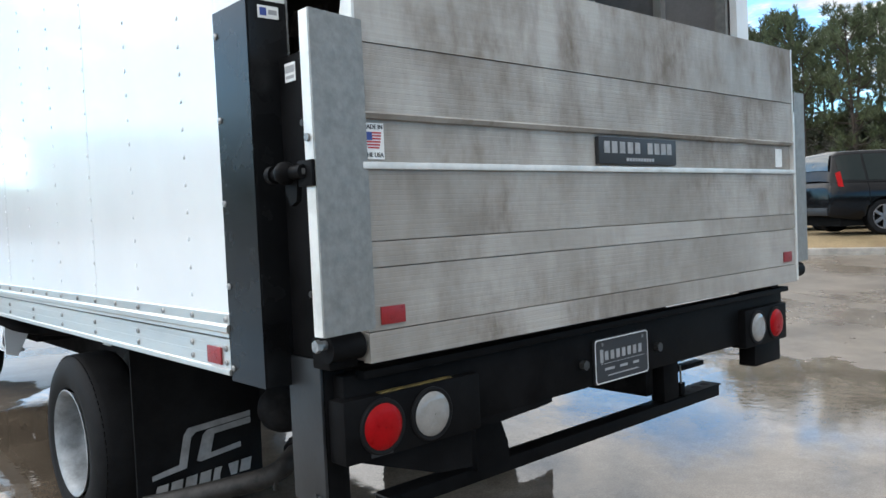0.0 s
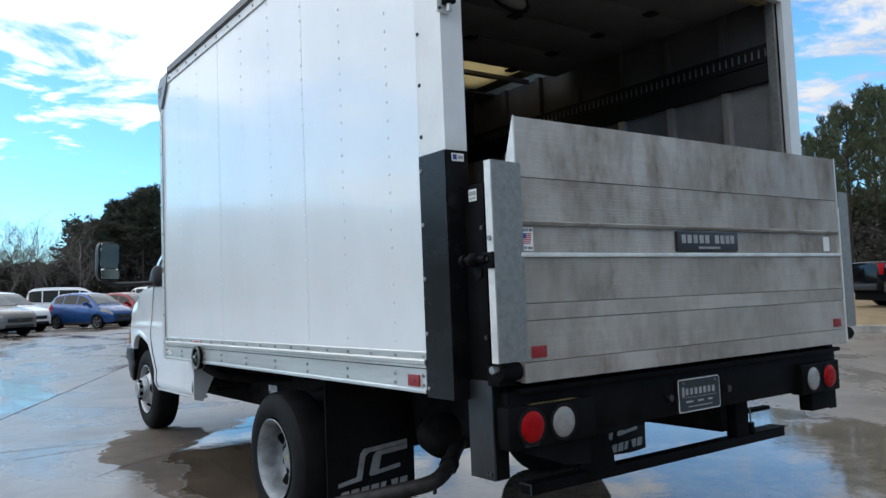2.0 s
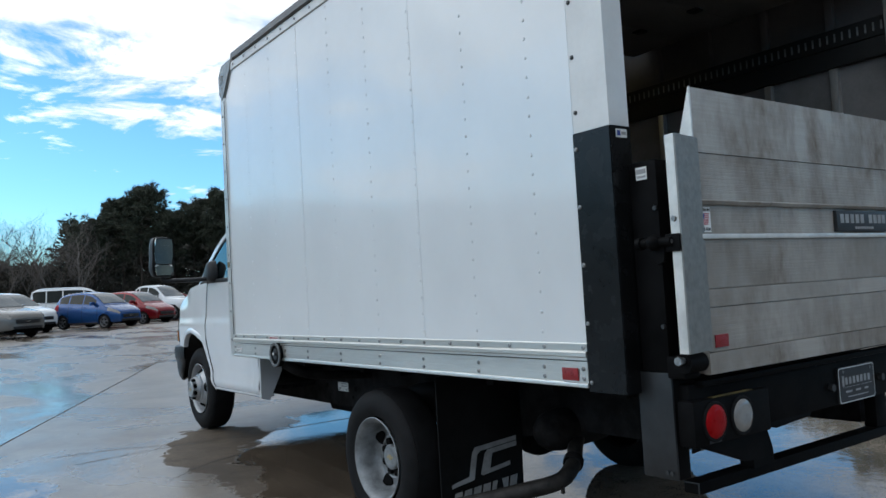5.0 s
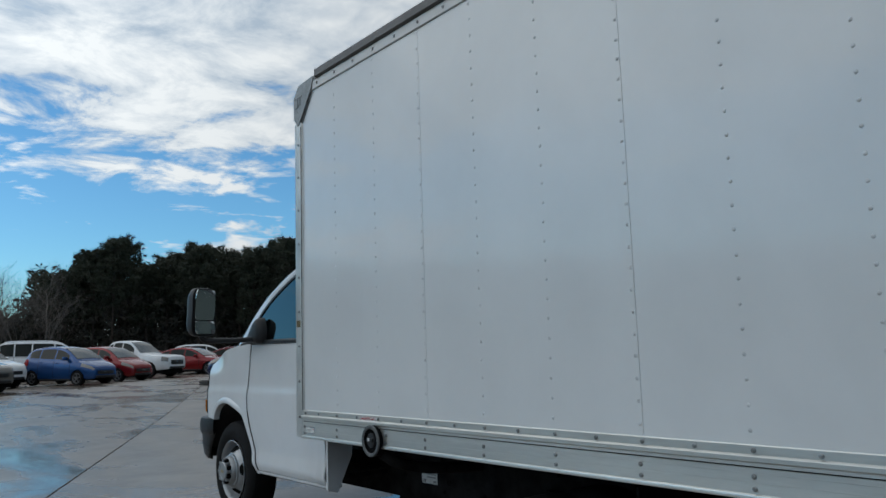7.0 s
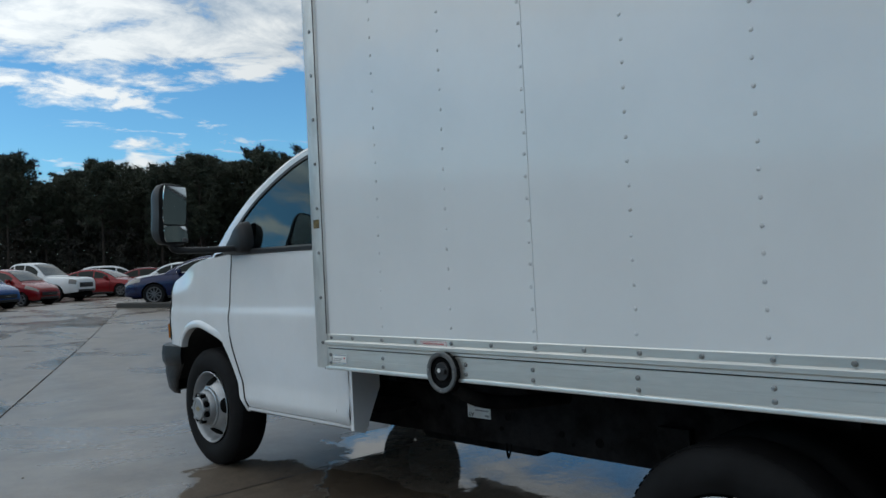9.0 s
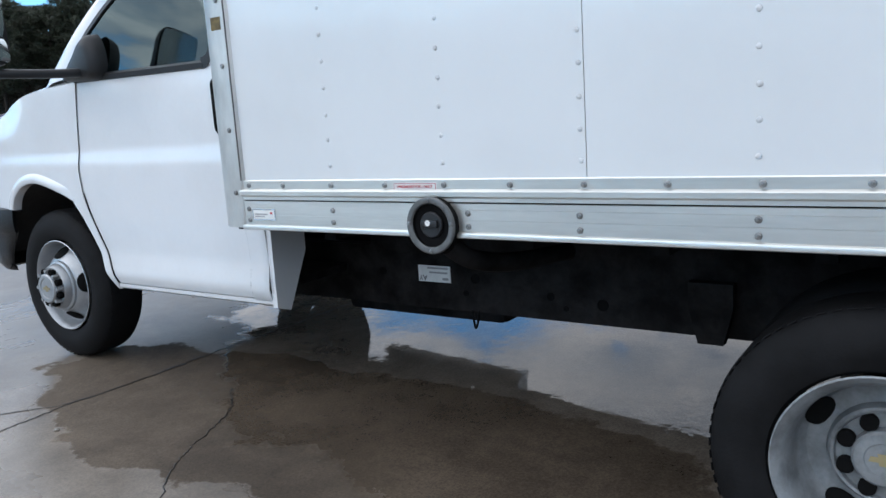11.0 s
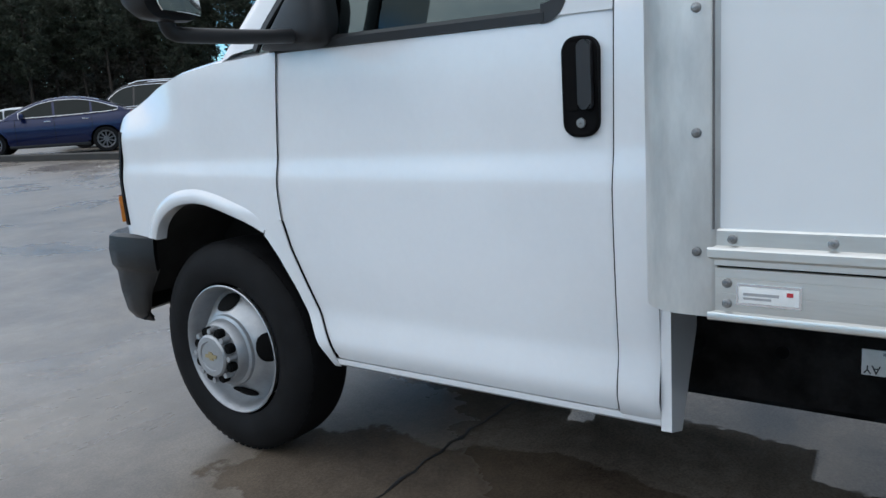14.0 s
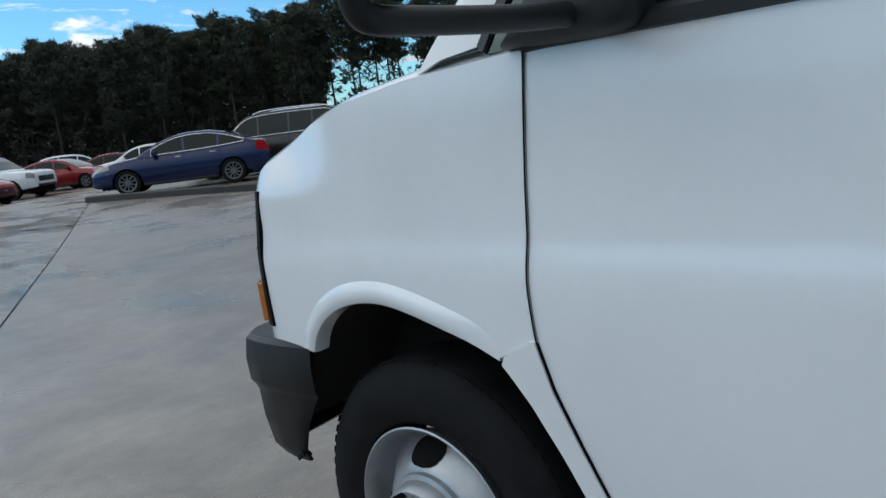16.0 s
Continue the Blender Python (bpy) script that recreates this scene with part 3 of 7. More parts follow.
    for y in (3.684, 3.319, 2.838, 2.517, 2.105, 1.690, 1.294, 0.880, 0.474, 0.268):
        for z in (0.812, 0.776):
            again(bolt, rail_l, (-0.008, y, z))
    # black strip along the rail's groove, painting in its shade
    part("groove_shade", boxes((-0.0046, -0.0037, 0.250, 3.712, 0.8387, 0.8413)), "gap", rail_l)
    part("side_reflector", boxes((-0.013, -0.008, 0.293, 0.375, 0.768, 0.814), bevel=0.002), "red_reflector", rail_l, "red reflector sticker")
    # upper rail and roof edge
    for s in (0, 1):
        def fx(x):
            return W - x if s else x
        prof = [(0.012, 2.795), (-0.008, 2.795), (-0.010, 2.798), (-0.010, 2.846), (-0.006, 2.850), (0.012, 2.850)]
        bm = bmesh.new()
        skin(bm, [[bm.verts.new((fx(x), y, z)) for x, z in prof] for y in (0.07, 3.56)], True)
        top = part("upper_rail", bm, "post_white", truck, "white riveted top rail")
        if not s:
            for k in range(17):
                again(bolt, top, (-0.010, 3.50 - 0.2035 * k, 2.822))
        prof = [(0.03, 2.846), (-0.020, 2.851), (-0.028, 2.856), (-0.028, 2.898), (-0.015, 2.906), (0.10, 2.912), (0.10, 2.90)]
        bm = bmesh.new()
        skin(bm, [[bm.verts.new((fx(x), y, z)) for x, z in prof] for y in (0.045, 3.50)], True)
        part("roof_edge", bm, "roof_edge", truck, "dark grey roof edge moulding")
    # roof: a translucent patch at the front lets daylight in
    part("roof", boxes((0.06, W - 0.06, 0.06, 1.92, 2.895, 2.905), (0.06, W - 0.06, 2.58, 3.72, 2.895, 2.905), (0.06, 0.28, 1.92, 2.58, 2.895, 2.905), (W - 0.36, W - 0.06, 1.92, 2.58, 2.895, 2.905)), "post_white", truck)
    # front corner posts, rounded, and front wall
    for s in (0, 1):
        def fx(x):
            return W - x if s else x
        arc = [(-0.010, 3.706), (-0.012, 3.712), (-0.012, 3.755)] + [(-0.012 + 0.10 * (1 - math.cos(a)), 3.755 + 0.10 * math.sin(a)) for a in [math.pi / 2 * k / 8 for k in range(1, 9)]]
        inner = [(x + 0.012, y - 0.010) for x, y in arc[::-1]]
        bm = bmesh.new()
        ring = arc + inner
        skin(bm, [[bm.verts.new((fx(x), y, z)) for x, y in ring] for z in (0.750, 2.63)], True)
        post = part("front_corner_post", bm, "alu_post", truck, "rounded weathered aluminium corner post")
        part("post_seam", boxes((fx(-0.0125), fx(-0.002), 3.7045, 3.7075, 0.905, 2.60)), "roof_edge", post)
        if not s:
            for k in range(10):
                again(bolt, post, (-0.013, 3.734, 0.865 + 0.2035 * k))
        if not s:
            part("label", boxes((-0.0128, -0.0118, 3.722, 3.768, 1.385, 1.425)), "yellow", post, "small yellow label")
        # cast corner cap at the top
        bm = bmesh.new()
        prof = [(3.555, 2.80), (3.715, 2.605), (3.745, 2.60), (3.795, 2.66), (3.80, 2.80), (3.73, 2.875), (3.55, 2.885), (3.53, 2.85)]
        prism(bm, prof, 0, fx(-0.016), fx(0.16))
        bmesh.ops.bevel(bm, geom=bm.edges[:], offset=0.012, segments=2, affect="EDGES")
        cap = part("corner_cap", bm, "cap_grey", truck, "grey cast corner cap")
        if not s:
            part("embossed_mark", boxes((-0.019, -0.016, 3.70, 3.712, 2.735, 2.79), (-0.019, -0.016, 3.68, 3.715, 2.787, 2.795), (-0.019, -0.016, 3.728, 3.740, 2.735, 2.79), (-0.019, -0.016, 3.740, 3.765, 2.786, 2.794), (-0.019, -0.016, 3.735, 3.765, 2.728, 2.736)), "cap_grey", cap)
    part("front_wall", boxes((0.08, W - 0.08, 3.84, 3.855, 0.76, 2.64)), "panel", truck)
    bm = bmesh.new()
    sheet(bm, [[(x, 3.847 - 0.0 if k == 0 else 3.847 - 0.15 * (1 - math.cos(math.pi / 2 * k / 6)), 2.62 + 0.28 * math.sin(math.pi / 2 * k / 6)) for x in (0.1, W - 0.1)] for k in range(7)])
    part("nose_radius", solid(bm, 0.01), "post_white", truck)
    # rear posts: white above, black wrap below
    for s in (0, 1):
        def fx(x):
            return W - x if s else x
        def ell(o, y1, depth=0.10):
            return [(-o, y1), (-o, 0.075 - o), (depth, 0.075 - o), (depth, 0.105), (0.03, 0.105), (0.03, y1)]
        bm = bmesh.new()
        skin(bm, [[bm.verts.new((fx(x), y, z)) for x, y in ell(0.0015, 0.245)] for z in (0.74, 2.80)], True)
        post = part("rear_corner_post", bm, "post_white", truck)
        bm = bmesh.new()
        skin(bm, [[bm.verts.new((fx(x), y, z)) for x, y in ell(0.007, 0.249, 0.102)] for z in (0.732, 1.664)], True)
        bmesh.ops.bevel(bm, geom=[e for e in bm.edges if e.calc_length() > 0.5], offset=0.004, segments=2, affect="EDGES")
        wrap = part("corner_guard", bm, "black_post", truck, "satin black steel corner guard")
        if not s:
            for k in range(5):
                again(bolt, wrap, (-0.0075, 0.232, 0.765 + 0.21 * k))
            db = bolt.copy()
            scene.collection.objects.link(db)
            db.data = bolt.data.copy()
            db.data.materials[0] = M["dark_bolt"]
            db.parent, db.location = post, (-0.002, 0.228, 1.74)
            for k in range(1, 6):
                again(db, post, (-0.002, 0.228, 1.74 + 0.205 * k))
            lab = part("label", boxes((0.022, 0.078, 0.066, 0.0675, 1.622, 1.652)), "white_label", wrap, "small white and blue sticker")
            part("print", boxes((0.027, 0.045, 0.0655, 0.0662, 1.628, 1.647)), "blue_ink", wrap)
            part("print", boxes((0.050, 0.073, 0.0655, 0.0662, 1.632, 1.643)), "grey_ink", wrap)
    # header over the door
    part("header", boxes((0.099, W - 0.099, 0.072, 0.11, 2.685, 2.80), bevel=0.002), "post_white", truck, "white riveted door header")
    part("header", boxes((0.0, W, 0.060, 0.09, 2.785, 2.85), bevel=0.003), "post_white", truck)
    for k in range(12):
        b = again(bolt, truck, (0.14 + 0.198 * k, 0.060, 2.818))
        b.rotation_euler = (0, 0, radians(90))
    part("rear_roof_edge", boxes((-0.028, W + 0.028, 0.035, 0.10, 2.851, 2.905), bevel=0.006), "roof_edge", truck)
    for x in (0.10, 1.06, 1.23, 1.40, 2.36):
        part("clearance_lamp", boxes((x - 0.055, x + 0.055, 0.018, 0.036, 2.858, 2.892), bevel=0.006), "red_lens", truck, "red roof marker lamp")
    # inside
    part("cargo_floor", boxes((0.03, W - 0.03, 0.10, 3.83, 0.88, 0.92)), "wood_floor", truck)
    part("cargo_floor_edge", boxes((0.10, W - 0.10, 0.06, 0.10, 0.76, 0.925)), "black", truck)
    for x in (0.03, W - 0.045):
        part("inner_lining", boxes((x, x + 0.015, 0.11, 3.83, 2.275, 2.78)), "lining", truck)
        part("kick_board", boxes((x, x + 0.015, 0.11, 3.83, 0.92, 2.273)), "lining_low", truck)
    part("inner_front_lining", boxes((0.045, W - 0.045, 3.80, 3.82, 0.92, 2.78)), "plywood", truck, "yellowed plywood front lining")
    for k in range(5):
        part("wall_post", boxes((0.35 + 0.42 * k, 0.39 + 0.42 * k, 3.77, 3.80, 0.92, 2.78)), "lining", truck)
    for k in range(9):
        y = 0.478 + 0.4064 * k
        part("wall_post", boxes((W - 0.085, W - 0.046, y - 0.022, y + 0.022, 0.93, 2.265), bevel=0.003), "alu_post", truck, "aluminium wall post")
        part("wall_post", boxes((W - 0.085, W - 0.046, y - 0.022, y + 0.022, 2.49, 2.78), bevel=0.003), "lining", truck)
        part("wall_post", boxes((0.046, 0.085, y - 0.022, y + 0.022, 0.93, 2.78), bevel=0.003), "lining", truck)
    for z0, z1, d in ((2.27, 2.376, 0.09),):
        part("slat_board", boxes((W - d, W - 0.047, 0.13, 3.79, z0, z1), bevel=0.003), "lining_dark", truck, "dark wall slat")
        part("slat_board", boxes((0.047, d, 0.13, 3.79, z0, z1), bevel=0.003), "lining_dark", truck)
    track = part("cargo_track", boxes((W - 0.094, W - 0.047, 0.13, 3.79, 2.38, 2.485), bevel=0.002), "lining_dark", truck, "slotted steel cargo track")
    slot = part("track_slot", boxes((-0.003, 0.0, -0.005, 0.005, -0.024, 0.024)), "rim_rear", track)
    slot.location = (W - 0.094, 0.19, 2.433)
    for k in range(1, 84):
        again(slot, track, (W - 0.094, 0.19 + 0.0428 * k, 2.433))
    part("track_strip", boxes((0.086, 0.094, 0.13, 3.79, 2.38, 2.485)), "galv", truck)
    # roll-up door parked under the roof, with its tracks
    for k in range(4):
        part("door_section", boxes((0.13, W - 0.13, 0.20 + 0.415 * k, 0.610 + 0.415 * k, 2.715, 2.745), bevel=0.004), "door_dark", truck, "grey roll-up door section overhead")
        for x in (0.55, 1.23, 1.91):
            part("hinge", boxes((x - 0.035, x + 0.035, 0.58 + 0.415 * k, 0.65 + 0.415 * k, 2.703, 2.716), bevel=0.002), "lining_dark", truck)
    part("door_bottom_seal", boxes((0.13, W - 0.13, 0.135, 0.20, 2.69, 2.745), bevel=0.008), "seal", truck, "yellowed door bottom seal")
    bm = bmesh.new()
    pipe(bm, curve([(0.86, 0.115, 2.69), (0.865, 0.09, 2.66), (0.93, 0.085, 2.648), (1.01, 0.085, 2.648), (1.075, 0.09, 2.66), (1.08, 0.115, 2.69)], 5), 0.011, 8)
    part("door_handle", bm, "black", truck, "black door pull handle")
    part("door_pull_strap", boxes((1.10, 1.30, 0.11, 0.13, 2.672, 2.686)), "black", truck)
    for x in (0.11, W - 0.13):
        part("door_track", boxes((x, x + 0.02, 0.11, 0.16, 0.93, 2.70)), "galv", truck)
    part("ceiling_bow_liner", boxes((0.06, W - 0.06, 2.64, 3.80, 2.77, 2.785), (0.06, W - 0.06, 0.12, 1.86, 2.77, 2.785)), "lining", truck)
    part("skylight", boxes((0.20, W - 0.28, 1.865, 2.63, 2.796, 2.800)), "skylight", truck, "translucent roof panel")
    part("roof_bow", boxes((0.06, W - 0.06, 2.215, 2.255, 2.765, 2.795), bevel=0.003), "lining", truck)


def filler_and_stickers():
    c = (0, 2.945, 0.780)
    bm = bmesh.new()
    lathe(bm, [(0.0, 0.077), (-0.030, 0.077), (-0.034, 0.074), (-0.034, 0.062), (-0.030, 0.060), (-0.0245, 0.058), (-0.0230, 0.050), (-0.0225, 0.001)], c, 56)
    cup = part("fuel_filler", bm, "black", truck, "black fuel filler bowl with a dull grey ring")
    bm = bmesh.new()
    lathe(bm, [(-0.029, 0.0785), (-0.0345, 0.0785), (-0.0375, 0.076), (-0.0385, 0.070), (-0.0370, 0.063), (-0.0330, 0.0595)], c, 56)
    part("ring", bm, "filler_ring", cup)
    bm = bmesh.new()
    lathe(bm, [(-0.022, 0.036), (-0.030, 0.036), (-0.033, 0.033), (-0.0335, 0.001)], (0, 2.945, 0.782), 36)
    box(bm, -0.043, -0.031, 2.918, 2.972, 0.774, 0.796, 0.006)
    part("fuel_cap", bm, "plastic", cup)
    # white dot painted in as the highlight on the glossy cap
    bm = bmesh.new()
    lathe(bm, [(-0.0432, 0.0085), (-0.0440, 0.0080), (-0.0440, 0.001)], (0, 2.948, 0.788), 20)
    part("cap_glint", bm, "white_label", cup)
    for a in (5, 90, 175, 270):
        bm = bmesh.new()
        lathe(bm, [(-0.0375, 0.006), (-0.0405, 0.005), (-0.0412, 0.001)], (0, 2.945 + 0.070 * math.cos(radians(a)), 0.78 + 0.070 * math.sin(radians(a))), 10)
        part("screw", bm, "bolt", cup)
    bm = bmesh.new()
    pipe(bm, curve([(0.02, 2.93, 0.72), (0.12, 2.91, 0.66), (0.30, 2.88, 0.62), (0.60, 2.84, 0.60)], 5), 0.030, 12)
    part("filler_hose", bm, "grime", truck, "black filler hose")
    s = part("fuel_sticker", boxes((-0.0068, -0.006, 2.935, 3.083, 0.8725, 0.8945)), "white_label", truck, "white sticker with red letters")
    edge = boxes((-0.0072, -0.0066, 2.937, 3.081, 0.8915, 0.8930), (-0.0072, -0.0066, 2.937, 3.081, 0.8740, 0.8755), (-0.0072, -0.0066, 2.937, 2.9385, 0.874, 0.893), (-0.0072, -0.0066, 3.0795, 3.081, 0.874, 0.893))
    part("border", edge, "red_ink", s)
    words("UNLEADED FUEL ONLY", 0.0125, "red_ink", pose(-0.0072, 3.009, 0.8835, 90, 0, -90), s, wide=0.92)
    s = part("maker_label", boxes((-0.0092, -0.008, 3.569, 3.665, 0.780, 0.809), bevel=0.0005), "white_label", truck, "small white maker label in a silver frame")
    part("frame", boxes((-0.0098, -0.0078, 3.565, 3.669, 0.809, 0.813), (-0.0098, -0.0078, 3.565, 3.669, 0.776, 0.780), (-0.0098, -0.0078, 3.565, 3.569, 0.780, 0.809), (-0.0098, -0.0078, 3.665, 3.669, 0.780, 0.809)), "chrome", s)
    part("print", boxes((-0.0098, -0.0090, 3.600, 3.657, 0.793, 0.798), (-0.0098, -0.0090, 3.612, 3.657, 0.786, 0.790)), "grey_ink", s)
    part("print", boxes((-0.0098, -0.0090, 3.578, 3.588, 0.796, 0.803)), "red_ink", s)


def work_lamp():
    bm = boxes((-0.022, 0.036, 0.062, 0.067, 2.185, 2.275), bevel=0.001)
    plate = part("lamp_bracket", bm, "galv_edge", truck, "small bright steel lamp bracket")
    part("clamp", boxes((-0.002, 0.040, 0.020, 0.062, 2.215, 2.275), bevel=0.006), "black", plate)
    for z in (2.20, 2.262):
        part("bolt", rod(bmesh.new(), (-0.012, 0.056, z), (-0.012, 0.063, z), 0.006, n=10), "dark_bolt", plate)
    bm = bmesh.new()
    pipe(bm, curve([(0.018, 0.040, 2.185), (0.019, 0.040, 2.345), (0.028, 0.039, 2.385), (0.060, 0.036, 2.408), (0.120, 0.032, 2.418), (0.190, 0.028, 2.420), (0.225, 0.026, 2.405), (0.290, 0.024, 2.345), (0.338, 0.022, 2.290), (0.352, 0.022, 2.276)], 6), 0.0105, 10)
    part("lamp_arm", bm, "alu_post", plate, "bent aluminium tube")
    aim = pose(0.275, 0.006, 2.290) @ Vector((-0.50, 0.27, -0.83)).to_track_quat("-X", "Z").to_matrix().to_4x4()
    bm = bmesh.new()
    lathe(bm, [(0.036, 0.001), (0.034, 0.04), (0.020, 0.085), (0.0, 0.108), (-0.006, 0.109), (-0.008, 0.102), (0.0, 0.090)], (0, 0, 0), 32)
    bm.transform(aim)
    part("lamp_head", bm, "black", plate, "black round work lamp")
    bm = bmesh.new()
    lathe(bm, [(0.0, 0.092), (-0.008, 0.070), (-0.012, 0.001)], (0, 0, 0), 32)
    bm.transform(aim)
    part("lamp_lens", bm, "clear_lens", plate)
    bm = bmesh.new()
    rod(bm, aim @ Vector((0.03, 0, 0)), (0.338, 0.022, 2.290), 0.012, n=10)
    part("swivel", bm, "black", plate)


def liftgate():
    Y0 = -0.165
    # deck folded upright, of extruded planks
    bounds = [(0.797, 0.868, 0.0), (0.8695, 1.0155, 0.002), (1.017, 1.0765, 0.0), (1.078, 1.243, 0.002), (1.262, 1.362, 0.016), (1.374, 1.5335, 0.003), (1.535, 1.754, 0.0)]
    deck = part("platform", boxes((0.140, 2.335, -0.140, -0.10, 0.80, 1.52)), "deck", truck, "dirty aluminium liftgate platform folded upright")
    for z0, z1, back in bounds:
        bm = bmesh.new()
        if z1 > 1.7:
            prism(bm, [(Y0, z0), (Y0 + 0.002, z1), (Y0 + 0.010, z1 + 0.002), (-0.09, 1.535)], 0, 0.136, 2.338)
        else:
            # fine extruded ribs
            n = max(3, int((z1 - z0) / 0.0115))
            prof = []
            for k in range(n):
                za, zb = z0 + (z1 - z0) * k / n, z0 + (z1 - z0) * (k + 1) / n
                prof += [(Y0 + back, za + 0.0008), (Y0 + back, zb - 0.0018), (Y0 + back + 0.0003, zb - 0.0012), (Y0 + back + 0.0003, zb - 0.0004)]
            prof += [(-0.138, z1), (-0.138, z0)]
            prism(bm, prof, 0, 0.136, 2.338)
        part("plank", bm, "deck", deck, smooth=False)
    part("ridge", boxes((0.136, 2.338, Y0 - 0.007, -0.138, 1.2435, 1.2605), bevel=0.003), "galv_edge", deck, "pale ridge across the platform")
    bm = bmesh.new()
    prism(bm, [(Y0 + 0.004, 1.3615), (Y0 - 0.004, 1.372), (Y0 - 0.002, 1.376), (-0.138, 1.376), (-0.138, 1.3615)], 0, 0.136, 2.338)
    part("lip", bm, "deck", deck)
    part("end_cap", prism(bmesh.new(), [(Y0 - 0.001, 1.50), (Y0, 1.757), (-0.085, 1.50)], 0, 0.128, 0.1355), "galv_edge", deck)
    part("end_cap", boxes((2.3385, 2.352, Y0 - 0.003, -0.10, 0.80, 1.50)), "galv_edge", deck)
    part("end_cap", prism(bmesh.new(), [(Y0 - 0.001, 1.50), (Y0, 1.757), (-0.085, 1.50)], 0, 2.3385, 2.347), "galv_edge", deck)
    for x0 in (0.170, 2.226):
        part("reflector", boxes((x0, x0 + 0.072, Y0 - 0.0025, Y0 + 0.001, 0.883, 0.925), bevel=0.001), "red_reflector", deck, "red reflector sticker")
    # stickers and sign
    st = part("flag_sticker", boxes((0.150, 0.213, 0.0025 + Y0 + 0.010, Y0 + 0.0145, 1.268, 1.352)), "white_label", deck, "white made-in sticker with a striped map")
    yy = Y0 + 0.0118
    words("MADE IN", 0.0155, "ink", pose(0.1815, yy, 1.3425, 90, 0, 0), st, wide=0.92)
    words("THE USA", 0.0155, "ink", pose(0.1815, yy, 1.2775, 90, 0, 0), st, wide=0.92)
    part("blue_field", boxes((0.158, 0.178, yy - 0.0006, yy + 0.001, 1.312, 1.331)), "blue_ink", st)
    part("stripes", boxes(*[(0.179, 0.205 - 0.001 * k, yy - 0.0006, yy + 0.001, 1.3275 - 0.0068 * k, 1.331 - 0.0068 * k) for k in range(3)], *[(0.162 + 0.002 * k, 0.202 - 0.002 * k, yy - 0.0006, yy + 0.001, 1.3065 - 0.0068 * k, 1.310 - 0.0068 * k) for k in range(3)]), "red_ink", st)
    sg = part("sign_plate", boxes((1.020, 1.447, Y0 - 0.001, Y0 + 0.0145, 1.268, 1.352), bevel=0.002), "ink", deck, "black maker sign with pale blocks of lettering")
    strokes = []
    for k, x in enumerate([0.0, 0.0345, 0.071, 0.108, 0.143, 0.205, 0.240, 0.273, 0.304]):
        strokes.append((1.046 + x * 1.13, 1.046 + x * 1.13 + 0.028, Y0 - 0.0018, Y0, 1.302, 1.338))
    for d in strokes:
        part("sign_print", boxes(d), "flap_print", sg)
    for k in range(10):
        part("sign_print", boxes((1.16 + 0.0155 * k, 1.172 + 0.0155 * k, Y0 - 0.0018, Y0, 1.278, 1.288)), "grey_ink", sg)
    part("small_sticker", boxes((2.205, 2.262, Y0 + 0.0125, Y0 + 0.0145, 1.272, 1.345)), "white_label", deck)
    # galvanised side plates
    for s in (0, 1):
        edge, inner = ((-0.005, 0.152) if not s else (2.446, 2.353))
        bm = prism(bmesh.new(), [(edge, -0.196 + 0.028 * s), (inner, Y0 - 0.003), (inner, Y0 + 0.004), (edge, -0.190 + 0.028 * s)], 2, 0.878, 1.582)
        plate = part("side_plate", bm, "galv", truck, "mottled galvanised liftgate side plate")
        e = (edge - 0.0005, edge + 0.006) if not s else (edge - 0.006, edge + 0.0005)
        part("edge_strip", boxes((*e, -0.1895 + 0.03 * s, -0.156 + 0.03 * s, 0.878, 1.582)), "galv_edge", plate)
        for z in (1.31, 1.215):
            bm = bmesh.new()
            rod(bm, (e[0] - 0.006 + 0.006 * s, -0.172 + 0.03 * s, z), (e[1] + 0.006 * s, -0.172 + 0.03 * s, z), 0.009, n=12)
            part("bolt", bm, "bolt", plate)
        # hinge and pin below
        x0, x1 = (0.035, 0.125) if not s else (2.352, 2.42)
        bm = bmesh.new()
        rod(bm, (x0, -0.135, 0.842), (x1, -0.135, 0.842), 0.032, n=20)
        box(bm, x0 + 0.01, x1, -0.13, -0.06, 0.79, 0.862, 0.006)
        hinge = part("platform_hinge", bm, "black", truck, "greasy black platform hinge")
        bm = bmesh.new()
        rod(bm, (x0 - 0.022, -0.135, 0.852), (x0 + 0.03, -0.135, 0.852), 0.011, n=14)
        rod(bm, (x0 - 0.028, -0.135, 0.852), (x0 - 0.016, -0.135, 0.852), 0.015, n=6)
        part("pin", bm, "bolt", hinge)
        # runner column with its cover
        x0, x1 = (0.066, 0.134) if not s else (W - 0.134, W - 0.066)
        col = part("lift_column", boxes((x0, x1, -0.056, 0.060, 0.806, 1.526), bevel=0.005), "black", truck, "black steel lift column")
        f0, f1 = (0.063, 0.072) if not s else (W - 0.072, W - 0.063)
        part("column_foot", boxes((f0, f1, -0.060, 0.082, 0.450, 0.805), bevel=0.003), "column_grey", col)
        part("foot_flange", boxes((x0 + 0.008, x1, -0.058, -0.048, 0.450, 0.805), bevel=0.002), "black", col)
        part("foot_bracket", boxes((x0 + 0.008, x1, -0.046, 0.05, 0.70, 0.804), bevel=0.004), "black", col)
        out = (0.056, 0.064) if not s else (W - 0.064, W - 0.056)
        for y in (-0.022, -0.040):
            part("bolt", rod(bmesh.new(), (out[0], y, 0.474), (out[1], y, 0.474), 0.007, n=10), "dark_bolt", col)
        if not s:
            part("label", boxes((0.0645, 0.0660, -0.018, 0.028, 1.463, 1.507)), "white_label", col)
            part("print", boxes((0.0635, 0.0647, -0.015, 0.025, 1.484, 1.500)), "grey_ink", col)
